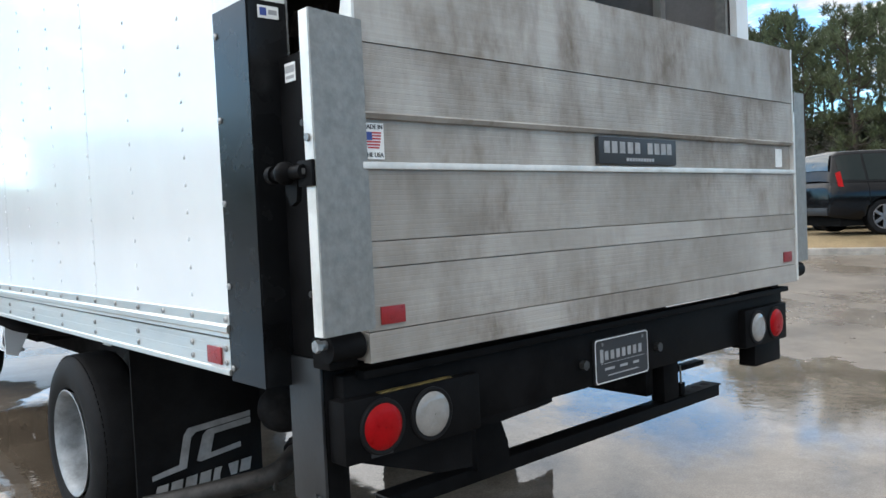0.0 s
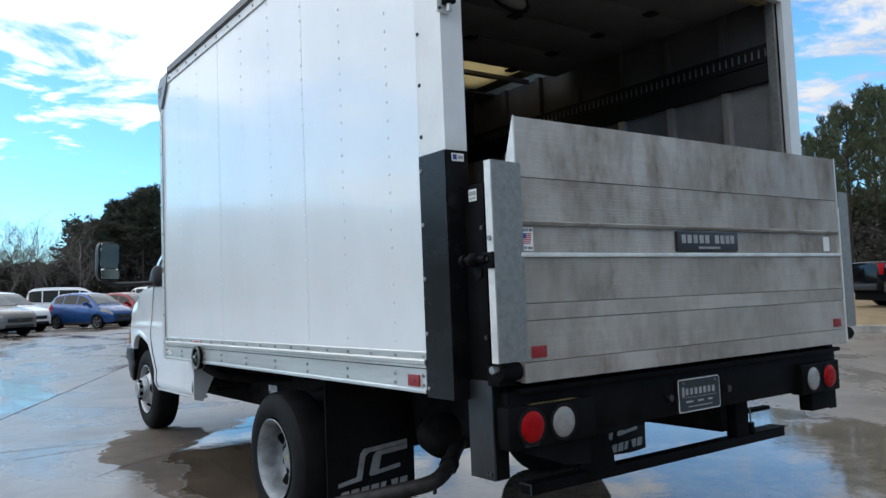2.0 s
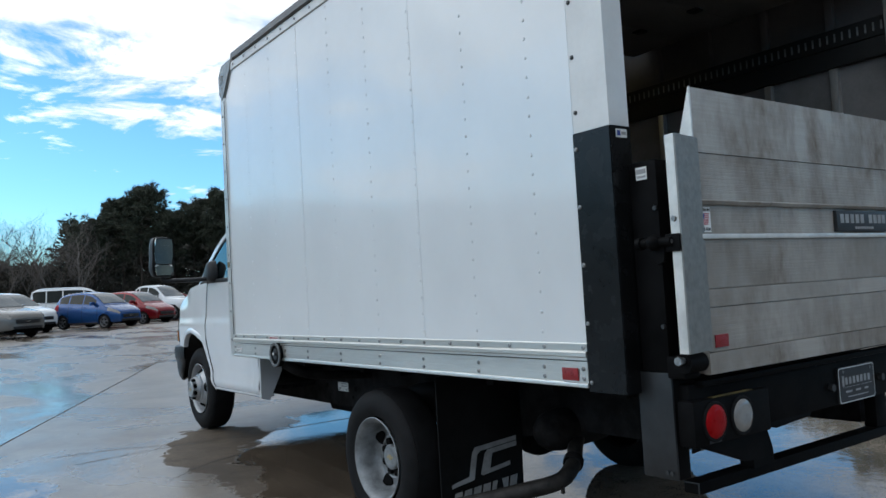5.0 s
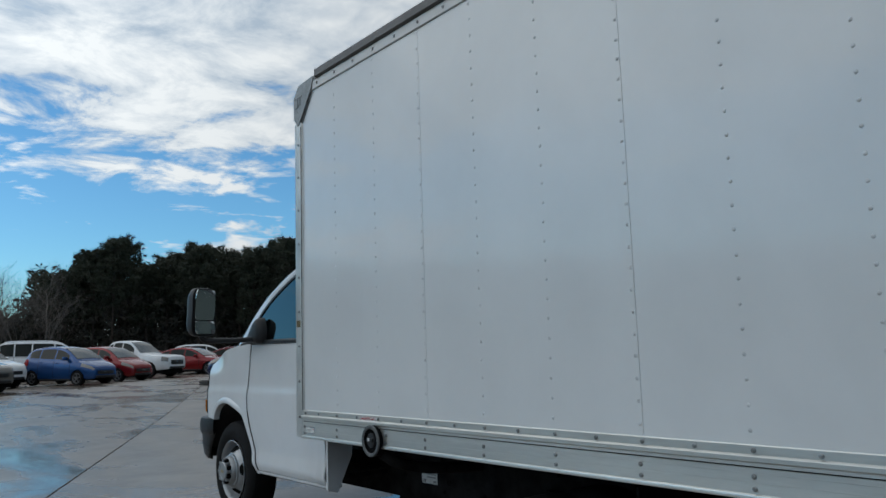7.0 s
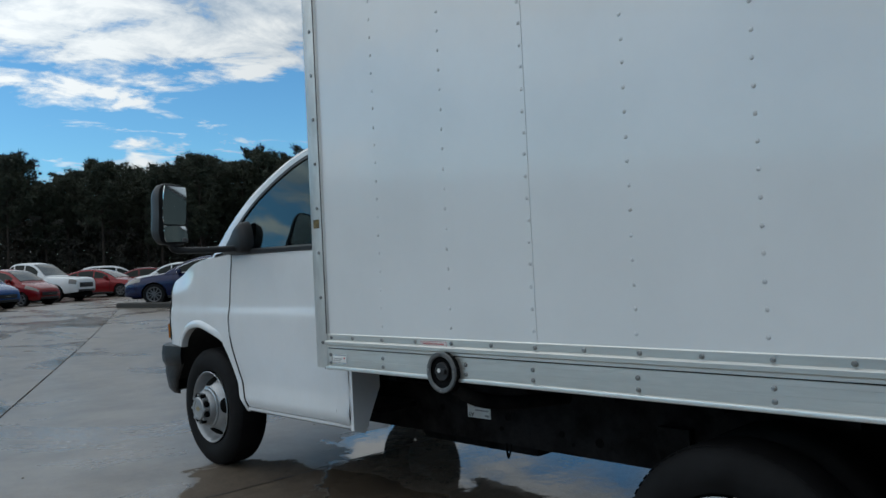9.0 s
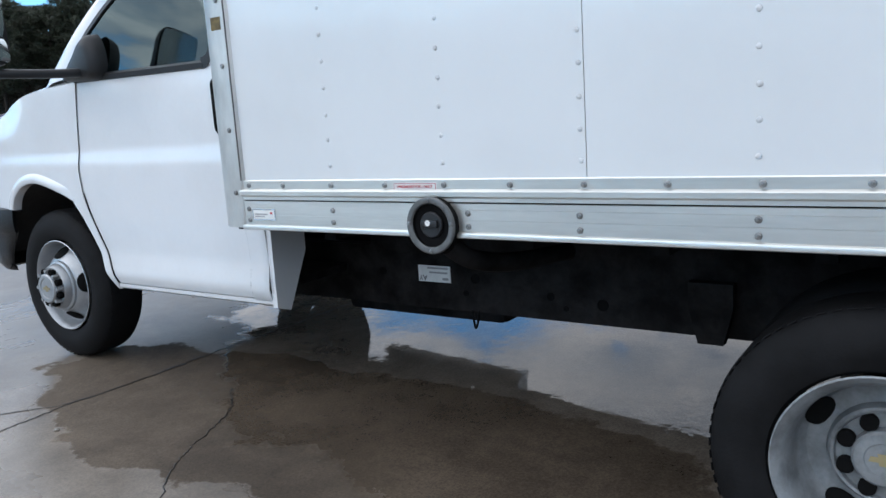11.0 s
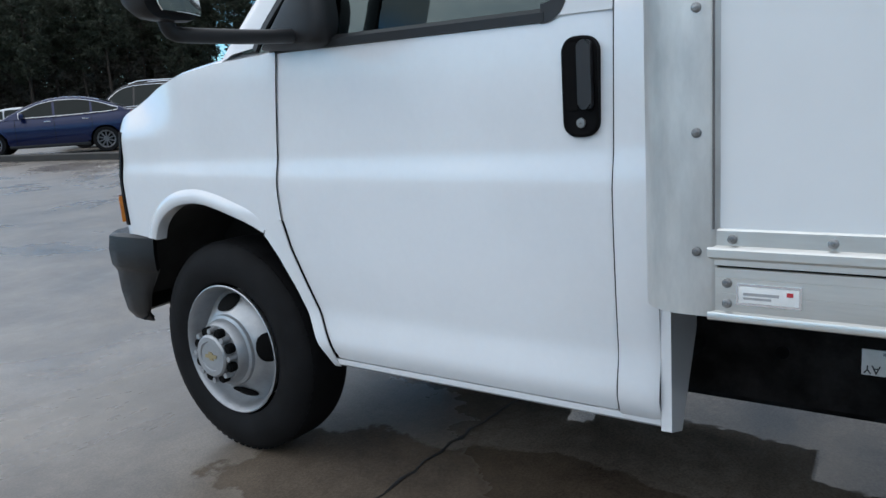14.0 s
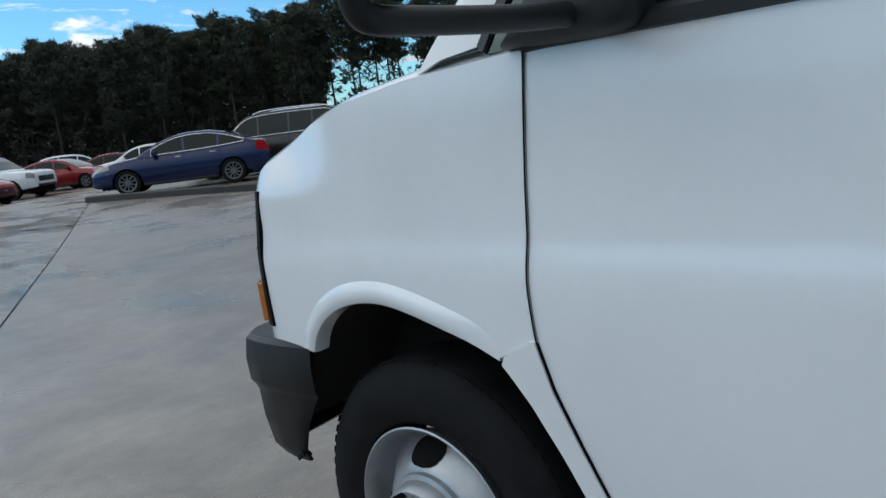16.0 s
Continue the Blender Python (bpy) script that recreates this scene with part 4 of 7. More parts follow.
            part("print", boxes((0.0635, 0.0647, -0.012, 0.022, 1.470, 1.477)), "grey_ink", col)
            for z in (1.36, 0.96):
                part("bolt", rod(bmesh.new(), (0.058, -0.045, z), (0.066, -0.045, z), 0.008, n=10), "dark_bolt", col)
    # latch on the left plate
    bm = bmesh.new()
    rod(bm, (-0.018, -0.030, 1.238), (-0.018, -0.165, 1.238), 0.015, n=14)
    rod(bm, (-0.018, -0.030, 1.238), (-0.018, -0.048, 1.238), 0.021, n=14)
    bmesh.ops.create_uvsphere(bm, u_segments=16, v_segments=10, radius=0.026, matrix=Matrix.Translation((-0.024, -0.100, 1.238)))
    box(bm, -0.014, -0.004, -0.192, -0.135, 1.205, 1.262, 0.003)
    prism(bm, [(-0.135, 1.235), (-0.085, 1.235), (-0.080, 1.20), (-0.10, 1.165), (-0.125, 1.175)], 0, -0.014, -0.002)
    latch = part("latch", bm, "black", truck, "black platform latch with a ball knob")
    bm = bmesh.new()
    rod(bm, (-0.022, -0.155, 1.238), (-0.010, -0.155, 1.238), 0.012, n=12)
    part("bolt", bm, "bolt", latch)


def rear_bumper():
    bm = boxes((0.10, 2.34, -0.098, -0.03, 0.575, 0.765), bevel=0.008)
    prism(bm, [(0.47, 0.577), (0.60, 0.550), (0.83, 0.563), (0.84, 0.577)], 1, -0.095, -0.04)
    bar = part("rear_bumper", bm, "black", truck, "black steel liftgate crossbar")
    part("step_edge", boxes((0.14, 2.34, -0.13, -0.09, 0.755, 0.775), bevel=0.004), "black", bar)
    for a, b, reds, whites in ((0.078, 0.515, 0.186, 0.341), (1.966, 2.318, 2.213, 2.060)):
        bm = boxes((a, b, -0.128, -0.06, 0.560, 0.712), bevel=0.010)
        pod = part("lamp_pod", bm, "black", truck, "black tail lamp housing")
        for x, lens, word in ((reds, "red_lens", "round red tail lamp"), (whites, "clear_lens", "round clear reversing lamp")):
            bm = bmesh.new()
            lathe(bm, [(0.0, 0.068), (0.006, 0.068), (0.009, 0.064), (0.008, 0.056), (0.0, 0.055)], (0, 0, 0), 32)
            bm.transform(pose(x, -0.126, 0.636, 0, 0, -90))
            part("lamp_ring", bm, "rubber", pod)
            bm = bmesh.new()
            lathe(bm, [(0.0, 0.057), (0.008, 0.056), (0.013, 0.050), (0.0165, 0.034), (0.0175, 0.014), (0.0175, 0.001)], (0, 0, 0), 32)
            bm.transform(pose(x, -0.126, 0.636, 0, 0, -90))
            part("lamp_lens", bm, lens, pod, word)
    part("yellow_strip", boxes((0.19, 0.42, -0.122, -0.105, 0.712, 0.7145)), "yellow", truck, "faded yellow strip")
    part("pod_bracket", boxes((2.09, 2.30, -0.10, -0.03, 0.468, 0.559), bevel=0.004), "black", truck)
    # dealer plate, its words left as bars
    def rounded(x0, x1, z0, z1, r):
        return [(cx + r * math.cos(radians(a)), cz + r * math.sin(radians(a)))
                for cx, cz, a0 in ((x1 - r, z1 - r, 0), (x0 + r, z1 - r, 90), (x0 + r, z0 + r, 180), (x1 - r, z0 + r, 270)) for a in range(a0, a0 + 91, 15)]
    p = part("dealer_plate", prism(bmesh.new(), rounded(1.036, 1.327, 0.578, 0.722, 0.014), 1, -0.108, -0.099), "ink", truck, "black dealer plate with a white rim and pale bars")
    y0, y1 = -0.1098, -0.1078
    part("rim", prism(bmesh.new(), rounded(1.038, 1.325, 0.580, 0.720, 0.013), 1, -0.1086, -0.1075), "white_label", p)
    part("face", prism(bmesh.new(), rounded(1.0415, 1.3215, 0.5835, 0.7165, 0.011), 1, -0.1092, -0.1083), "ink", p)
    part("print", boxes((1.062, 1.078, y0, y1, 0.646, 0.688), *[(1.086 + 0.0305 * k, 1.104 + 0.0305 * k, y0, y1, 0.652, 0.680) for k in range(7)]), "flap_print", p)
    part("print", boxes((1.066, 1.300, y0, y1, 0.6405, 0.6420), (1.085, 1.135, y0, y1, 0.619, 0.627), (1.165, 1.205, y0, y1, 0.619, 0.627), (1.238, 1.268, y0, y1, 0.619, 0.627), (1.10, 1.265, y0, y1, 0.600, 0.604)), "grey_ink", p)
    for x, z in ((1.072, 0.704), (1.291, 0.704)):
        part("screw", rod(bmesh.new(), (x, -0.112, z), (x, -0.106, z), 0.006, n=10), "bolt", p)
    for x in (0.985, 1.39):
        part("bolt", rod(bmesh.new(), (x, -0.116, 0.652), (x, -0.096, 0.652), 0.016, n=6), "dark_bolt", bar)
    # drop step and tow hitch below
    step = part("drop_step", boxes((0.352, 2.115, 0.075, 0.145, 0.324, 0.369), bevel=0.005), "black", truck, "black square tube step below the crossbar")
    part("tube_mouth", boxes((0.3505, 0.3525, 0.082, 0.138, 0.331, 0.362)), "gap", step)
    part("tube_rim", boxes((0.3480, 0.3500, 0.075, 0.145, 0.363, 0.368), (0.3480, 0.3500, 0.075, 0.081, 0.326, 0.3625)), "column_grey", step)
    part("step_plate", boxes((1.83, 2.115, 0.066, 0.155, 0.3695, 0.377), bevel=0.003), "black", step)
    for x in (1.905, 1.985, 2.055):
        part("plate_hole", rod(bmesh.new(), (x, 0.108, 0.3762), (x, 0.108, 0.3778), 0.020, n=14), "grime", step)
    part("step_mount", prism(bmesh.new(), [(0.66, 0.3695), (0.80, 0.3695), (0.795, 0.43), (0.768, 0.50), (0.768, 0.60), (0.66, 0.60)], 1, 0.05, 0.11), "black", step)
    part("step_mount", boxes((1.708, 1.812, 0.08, 0.14, 0.3695, 0.62), bevel=0.004), "black", step)
    part("chain_hook", boxes((1.816, 2.015, 0.085, 0.125, 0.470, 0.490), bevel=0.003), "black", step)
    part("hook_wire", rod(bmesh.new(), (1.832, 0.085, 0.495), (1.836, 0.085, 0.42), 0.004, n=8), "galv", step)
    part("hook_pin", boxes((1.828, 1.862, 0.082, 0.10, 0.377, 0.425), bevel=0.004), "black", step)
    for x, word in ((0.737, "grimy black frame rail"), (W - 0.80, "")):
        bm = prism(bmesh.new(), [(0.13, 0.395), (1.0, 0.395), (1.5, 0.312), (5.35, 0.312), (5.35, 0.56), (0.13, 0.56)], 0, x, x + 0.063)
        part("frame_rail", bm, "grime", truck, word)
    for y in (0.35, 0.76, 1.17, 1.58, 1.99, 2.40, 2.81, 3.22, 3.60):
        part("floor_crossmember", boxes((0.30, W - 0.30, y, y + 0.05, 0.66, 0.744)), "grime", truck)
    for x in (0.68, W - 0.78):
        part("body_sill", boxes((x + 0.05, x + 0.10, 0.15, 3.80, 0.56, 0.66)), "grime", truck)
    part("underbody_shield", boxes((0.04, W - 0.04, 0.12, 3.80, 0.735, 0.743)), "grime", truck)
    part("axle", rod(bmesh.new(), (0.35, 1.91, 0.25), (W - 0.35, 1.91, 0.25), 0.06, n=14), "grime", truck, "grimy rear axle")
    bm = bmesh.new()
    bmesh.ops.create_uvsphere(bm, u_segments=18, v_segments=12, radius=0.17, matrix=Matrix.Translation((1.23, 1.91, 0.25)))
    part("differential", bm, "grime", truck)
    part("driveshaft", rod(bmesh.new(), (1.23, 2.0, 0.28), (1.23, 4.2, 0.36), 0.045, n=12), "grime", truck)
    part("gearbox", boxes((1.0, 1.46, 4.0, 5.2, 0.24, 0.55), bevel=0.05), "grime", truck)
    part("heat_shield", boxes((0.95, 1.55, 3.3, 4.15, 0.20, 0.40), bevel=0.04), "grime", truck)
    for x in (0.80, W - 0.86):
        bm = bmesh.new()
        sheet(bm, [[(x + d, y, 0.40 - 0.13 * (1 - ((y - 1.91) / 0.75) ** 2)) for d in (0.0, 0.06)] for y in [1.16 + 0.1 * k for k in range(16)]])
        part("leaf_spring", solid(bm, 0.03), "grime", truck)
    part("frame_label", boxes((0.7335, 0.736, 3.412, 3.566, 0.421, 0.487)), "white_label", truck, "white label on the frame rail")
    part("print", boxes((0.7325, 0.734, 3.422, 3.52, 0.474, 0.481)), "grey_ink", truck)
    part("print", boxes((0.7325, 0.734, 3.425, 3.512, 0.456, 0.463)), "grey_ink", truck)
    part("print", boxes((0.7325, 0.734, 3.422, 3.450, 0.430, 0.440)), "grey_ink", truck)
    words("AY", 0.030, "ink", pose(0.7325, 3.543, 0.437, 90, 0, -90) @ Matrix.Rotation(math.pi, 4, "Z"), truck, "print")
    bm = bmesh.new()
    pipe(bm, curve([(0.74, 3.32, 0.32), (0.735, 3.315, 0.28), (0.73, 3.305, 0.25), (0.735, 3.295, 0.28), (0.74, 3.29, 0.32)], 4), 0.005, 6)
    part("loose_wire", bm, "black", truck)
    for y, z, a in ((3.30, 0.445, 0.020), (3.345, 0.385, 0.012), (2.98, 0.40, 0.016), (2.78, 0.385, 0.022), (2.92, 0.36, 0.010), (2.45, 0.42, 0.018), (3.75, 0.45, 0.018)):
        bm = bmesh.new()
        lathe(bm, [(0.738, a), (0.7345, a * 0.95), (0.7345, a * 0.8), (0.7362, a * 0.7), (0.7362, 0.0005)], (0, y, z), 14)
        part("rail_hole", bm, "gap", truck)
    part("hanger", prism(bmesh.new(), [(2.36, 0.30), (2.44, 0.30), (2.47, 0.42), (2.47, 0.50), (2.33, 0.50), (2.33, 0.42)], 0, 0.69, 0.735), "grime", truck)
    part("pod_skirt", prism(bmesh.new(), [(0.12, 0.559), (0.38, 0.468), (0.50, 0.455), (0.50, 0.559)], 1, -0.10, -0.088), "black", truck)
    part("pod_marker", boxes((0.150, 0.215, -0.1295, -0.1275, 0.566, 0.577), bevel=0.0008), "column_grey", truck, "small scuffed label")
    # exhaust
    bm = bmesh.new()
    pipe(bm, curve([(0.92, 1.16, 0.42), (0.80, 1.12, 0.365), (0.70, 1.05, 0.33), (0.62, 0.98, 0.30), (0.55, 0.935, 0.26), (0.46, 0.935, 0.215), (0.34, 1.03, 0.18), (0.20, 1.18, 0.135), (0.12, 1.27, 0.11)], 6), 0.038, 14)
    tail = part("exhaust_pipe", bm, "rust", truck, "dull bent exhaust tailpipe")
    part("pipe_clamp", rod(bmesh.new(), (0.60, 0.965, 0.288), (0.572, 0.948, 0.272), 0.048, n=16), "grime", tail)
    part("pipe_hook", boxes((0.452, 0.468, 0.90, 0.916, 0.165, 0.235), bevel=0.004), "rust", tail)
    bm = bmesh.new()
    lathe(bm, [(-0.27, 0.001), (-0.26, 0.04), (-0.235, 0.072), (-0.19, 0.095), (-0.12, 0.105), (0.21, 0.105), (0.26, 0.08), (0.27, 0.02)], (0, 0, 0), 24)
    bm.transform(pose(0.80, 1.16, 0.40, 0, 0, 8))
    part("muffler", bm, "grime", truck, "dull dark muffler")
    # mud flaps
    for x0, x1, fy in ((0.155, 0.70, 1.45), (1.885, 2.430, 1.27)):
        bm = bmesh.new()
        sheet(bm, [[(x0 + (x1 - x0) * u / 6, fy + 0.02 * math.sin(u * 1.2) * v, 0.70 - 0.64 * v) for u in range(7)] for v in (0, 0.25, 0.5, 0.75, 1.0)])
        flap = part("mud_flap", solid(bm, 0.008), "rubber", truck, "black rubber mud flap with a pale emblem")
        o = x0 + 0.055
        y = fy - 0.022
        for outline in ([(0.0, 0.145), (0.0, 0.165), (0.11, 0.185), (0.135, 0.30), (0.155, 0.325), (0.43, 0.345), (0.43, 0.322), (0.185, 0.302), (0.165, 0.285), (0.14, 0.165)],
                        [(0.185, 0.185), (0.215, 0.285), (0.235, 0.302), (0.43, 0.318), (0.43, 0.292), (0.265, 0.280), (0.245, 0.205), (0.38, 0.222), (0.38, 0.200), (0.20, 0.178)]):
            part("emblem", prism(bmesh.new(), [(o + p, q) for p, q in outline], 1, y - 0.002, y), "flap_print", flap)
        for k in range(7):
            bm = bmesh.new()
            q = o + 0.005 + 0.0605 * k
            prism(bm, [(q, 0.068 + 0.004 * k), (q + 0.048, 0.070 + 0.004 * k), (q + 0.058, 0.122 + 0.004 * k), (q + 0.012, 0.119 + 0.004 * k)], 1, y - 0.002, y)
            part("emblem", bm, "flap_print", flap)


def wheel(at, rear, flip):
    """A steel wheel with its tyre; the outside faces -x, or +x when flipped."""
    s = -1 if flip else 1
    cx, cy, cz = at
    R = 0.368
    def put(bm):
        bm.transform(Matrix.Translation((cx, cy, cz)) @ Matrix.Diagonal((s, 1, 1, 1)))
        return bm
    top = None
    for off in ((0.0, 0.285) if rear else (0.0,)):
        bm = bmesh.new()
        w = 0.215
        prof = [(0.022, 0.222), (0.006, 0.232), (-0.006, 0.262), (-0.008, 0.300), (0.004, 0.336), (0.018, 0.354), (0.030, 0.363), (0.050, R), (w - 0.05, R), (w - 0.03, 0.363), (w - 0.016, 0.350), (w, 0.32), (w + 0.008, 0.29), (w, 0.24), (w - 0.03, 0.222)]
        lathe(bm, [(o + off, r) for o, r in prof], (0, 0, 0), 72)
        tyre = part("tyre", put(bm), "rubber", truck if top is None else top, "black road tyre" if top is None else "")
        top = top or tyre
    bm = bmesh.new()
    for k in range(72):
        a = 2 * math.pi * k / 72
        b = bmesh.ops.create_cube(bm, size=1, matrix=Matrix.Rotation(a, 4, "X") @ Matrix.Translation((0.036, 0, R - 0.0078)) @ Matrix.Rotation(0.32, 4, "Y") @ Matrix.Diagonal((0.026, 0.020, 0.0016, 1)))
    tagged(part("tread", put(bm), "rubber", top), kind="stuff")
    bm = bmesh.new()
    if rear:
        prof = [(0.030, 0.205), (0.004, 0.218), (-0.002, 0.224), (-0.004, 0.220), (0.004, 0.208), (0.02, 0.196), (0.05, 0.188), (0.09, 0.184), (0.115, 0.178), (0.128, 0.165), (0.134, 0.120), (0.132, 0.108)]
        hub = [(0.131, 0.122), (0.108, 0.116), (0.103, 0.110), (0.106, 0.104), (0.116, 0.100), (0.116, 0.068), (0.092, 0.066), (0.086, 0.060), (0.084, 0.040), (0.087, 0.038), (0.087, 0.001)]
        nuts, face = 0.084, 0.106
    else:
        prof = [(0.030, 0.205), (0.004, 0.218), (-0.002, 0.224), (-0.004, 0.220), (0.006, 0.210), (0.028, 0.204), (0.060, 0.200), (0.068, 0.195), (0.064, 0.188), (0.040, 0.168), (0.016, 0.148), (0.004, 0.132), (-0.002, 0.122), (-0.004, 0.100)]
        hub = [(0.0, 0.124), (-0.012, 0.122), (-0.016, 0.112), (-0.040, 0.106), (-0.048, 0.098), (-0.050, 0.076), (-0.078, 0.072), (-0.084, 0.066), (-0.084, 0.050), (-0.080, 0.048), (-0.080, 0.001)]
        nuts, face = 0.081, -0.058
    lathe(bm, prof, (0, 0, 0), 64)
    rim = part("rim", put(bm), "rim_rear" if rear else "rim", top, "silver steel wheel rim")
    def dish(r):
        pts = sorted((q, o) for o, q in prof[7:])
        for (a, oa), (c, oc) in zip(pts, pts[1:]):
            if a <= r <= c:
                return oa + (oc - oa) * (r - a) / (c - a)
        return pts[-1][1]
    for k in range(4):
        bm = bmesh.new()
        a = 2 * math.pi * k / 4 + (0.55 if rear else 1.45)
        hole = [(0.158 + (0.024 if rear else 0.026) * math.sin(2 * math.pi * j / 16), (0.042 if rear else 0.050) * math.copysign(abs(math.cos(2 * math.pi * j / 16)) ** 0.8, math.cos(2 * math.pi * j / 16))) for j in range(16)]
        rim_ = []
        for grow, lift in ((1.0, -0.003), (0.90, -0.008), (0.5, -0.010)):
            ring = []
            for r, q in hole:
                r, q = 0.158 + (r - 0.158) * grow, q * grow
                ring.append(bm.verts.new((dish(math.hypot(r, q)) + lift, r * math.cos(a) - q * math.sin(a), r * math.sin(a) + q * math.cos(a))))
            rim_.append(ring)
        skin(bm, rim_)
        mid = bm.verts.new((dish(0.158) - 0.009, 0.158 * math.cos(a), 0.158 * math.sin(a)))
        for q in range(16):
            bm.faces.new((rim_[-1][q], rim_[-1][(q + 1) % 16], mid))
        part("hand_hole", put(bm), "gap", top, "dark wheel opening")
    bm = bmesh.new()
    lathe(bm, hub, (0, 0, 0), 48)
    if not rear:
        for k in range(8):
            a = 2 * math.pi * k / 8
            bmesh.ops.create_cone(bm, cap_ends=True, segments=10, radius1=0.012, radius2=0.009, depth=0.030,
                                  matrix=Matrix.Translation((-0.064, 0.084 * math.cos(a), 0.084 * math.sin(a))) @ Matrix.Rotation(-math.pi / 2, 4, "Y"))
    part("hub_cap", put(bm), "rim_rear" if rear else "rim", top, "silver hub cap")
    for k in range(8):
        a = 2 * math.pi * (k + 0.5) / 8
        c = Vector((face, nuts * math.cos(a), nuts * math.sin(a)))
        bm = rod(bmesh.new(), c + Vector((-0.008 if rear else -0.016, 0, 0)), c + Vector((0.016, 0, 0)), 0.0195 if rear else 0.0170, n=14)
        if not rear:
            bmesh.ops.bevel(bm, geom=[e for e in bm.edges if all(v.co.x < c.x for v in e.verts)], offset=0.004, segments=2, affect="EDGES")
        part("lug_well", put(bm), "gap", top, "dark lug nut well")
    bm = bmesh.new()
    o = hub[-1][0] - 0.002
    prism(bm, [(-0.026, -0.006), (-0.008, -0.006), (-0.012, -0.014), (0.008, -0.014), (0.010, -0.006), (0.030, -0.006), (0.026, 0.006), (0.010, 0.006), (0.012, 0.014), (-0.008, 0.014), (-0.010, 0.006), (-0.030, 0.006)], 0, o, o + 0.003)
    part("badge", put(bm), "badge", top, "dull gold badge")


def cab():
    CX = W / 2
    zt = 1.322                                     # window sill height

    def side_x(y, z):
        """How far in the left flank of the cab lies."""
        if z > 1.035:
            x = 0.247 + 0.05 * (z - 1.035) + 0.12 * max(0, z - 1.22) ** 2
        elif z > 0.935:
            x = 0.233 + 0.014 * smooth01((z - 0.935) / 0.10)
        elif z > 0.56:
            x = 0.233 + 0.016 * ((0.935 - z) / 0.375) ** 1.6
        else:
            x = 0.249 - 0.017 * min(1.0, (0.56 - z) / 0.09) + 0.04 * max(0, (0.50 - z) / 0.08) ** 2 * 0.5
        if y > 5.15:
            x += 0.022 * ((y - 5.15) / 0.70) ** 2 + 0.05 * max(0, (y - 5.80) / 0.08) ** 2 + 0.05 * smooth01((y - 5.45) / 0.4) * smooth01((z - 1.08) / 0.18)
        return x

    def door_y(z):
        pts = [(0.40, 4.872), (0.43, 4.875), (0.47, 4.885), (0.56, 4.925), (0.66, 4.972), (0.75, 5.012), (0.84, 5.038), (0.92, 5.042), (1.0, 5.040), (1.1, 5.036), (1.2, 5.029), (1.40, 5.014)]
        for (a, b), (c, d) in zip(pts, pts[1:]):
            if z <= c:
                return b + (d - b) * (z - a) / (c - a)
        return pts[-1][1]

    AY, AZ, AR = 5.425, 0.36, 0.535

    def at_of(pts, v):
        for (a, b), (c, d) in zip(pts, pts[1:]):
            if v <= c:
                return b + (d - b) * (v - a) / (c - a)
        return pts[-1][1]

    def arch_y(z):
        """Rear edge of the wheel opening, up to the joint with the upper fender."""
        return at_of([(0.38, 4.890), (0.433, 4.908), (0.484, 4.938), (0.549, 4.966), (0.627, 5.006), (0.719, 5.063), (0.770, 5.103), (0.794, 5.125), (0.8355, 5.046)], max(z, 0.38))

    TOP = [(p.x, p.y) for p in curve([(y, z, 0) for y, z in ((5.125, 0.794), (5.19, 0.822), (5.256, 0.843), (5.34, 0.866), (5.42, 0.879), (5.50, 0.875), (5.57, 0.857), (5.63, 0.825), (5.672, 0.785), (5.695, 0.742))], 4)]

    def arch_top(y):
        """Upper edge of the wheel opening."""
        if y < 5.125:
            return 0.834 - 0.4545 * (y - 5.037)
        return at_of(TOP, y) if y < 5.695 else 0.742

    def hood_z(y):
        pts = [(4.9, 1.319), (5.03, 1.318), (5.30, 1.306), (5.50, 1.283), (5.65, 1.252), (5.75, 1.216), (5.82, 1.172), (5.88, 1.115)]
        for (a, b), (c, d) in zip(pts, pts[1:]):
            if y <= c:
                return b + (d - b) * (y - a) / (c - a)
        return pts[-1][1]

    def both(name, make, material, label="", parent=None, depth=0.006):
        made = []
        for s in (0, 1):
            bm = bmesh.new()
            make(bm)
            if name in ("front_fender", "hood", "nose_panel", "headlamp_bezel", "side_marker"):
                for v in bm.verts:             # the nose runs a little further out to the lamps
                    v.co.y += 0.085 * smooth01((v.co.y - 5.74) / 0.15)
                    v.co.x += 0.015 * smooth01((v.co.y - 5.85) / 0.12) * (1 if v.co.x < 0.6 else 0)
            if s:
                bm.transform(Matrix.Translation((W, 0, 0)) @ Matrix.Diagonal((-1, 1, 1, 1)))
            if depth:
                solid(bm, depth)
            made.append(part(name, bm, material, parent or truck, label))
        return made

    zs = [0.428 + (zt - 0.428) * k / 44 for k in range(45)]

    def door(bm):
        rows = []
        for k, z in enumerate(zs):
            y0, y1 = 3.994, door_y(z) - 0.0016
            rnd = 0.006 * max(0, 1 - (z - 0.428) / 0.02) ** 2
            y0, y1 = y0 + rnd, y1 - rnd
            rows.append([(side_x(y, z) - 0.0 + (0.003 * max(0, 1 - min(y - y0, y1 - y) / 0.006)), y, z) for y in [y0 + (y1 - y0) * (j / 24) for j in range(25)]])
        sheet(bm, rows)
    doors = both("cab_door", door, "white", "white cab door")

    def fender_low(bm):
        sheet(bm, [[(side_x(y, z), y, z) for y in [door_y(z) + 0.0016 + (max(arch_y(z), door_y(z) + 0.012) - door_y(z) - 0.0016) * j / 8 for j in range(9)]] for z in [0.400 + 0.4355 * k / 26 for k in range(27)]])
    both("lower_fender", fender_low, "white")

    def fender(bm):
        rows = []
        for j in range(49):
            u = j / 48
            y = 5.040 + (5.88 - 5.040) * u
            za = arch_top(y)
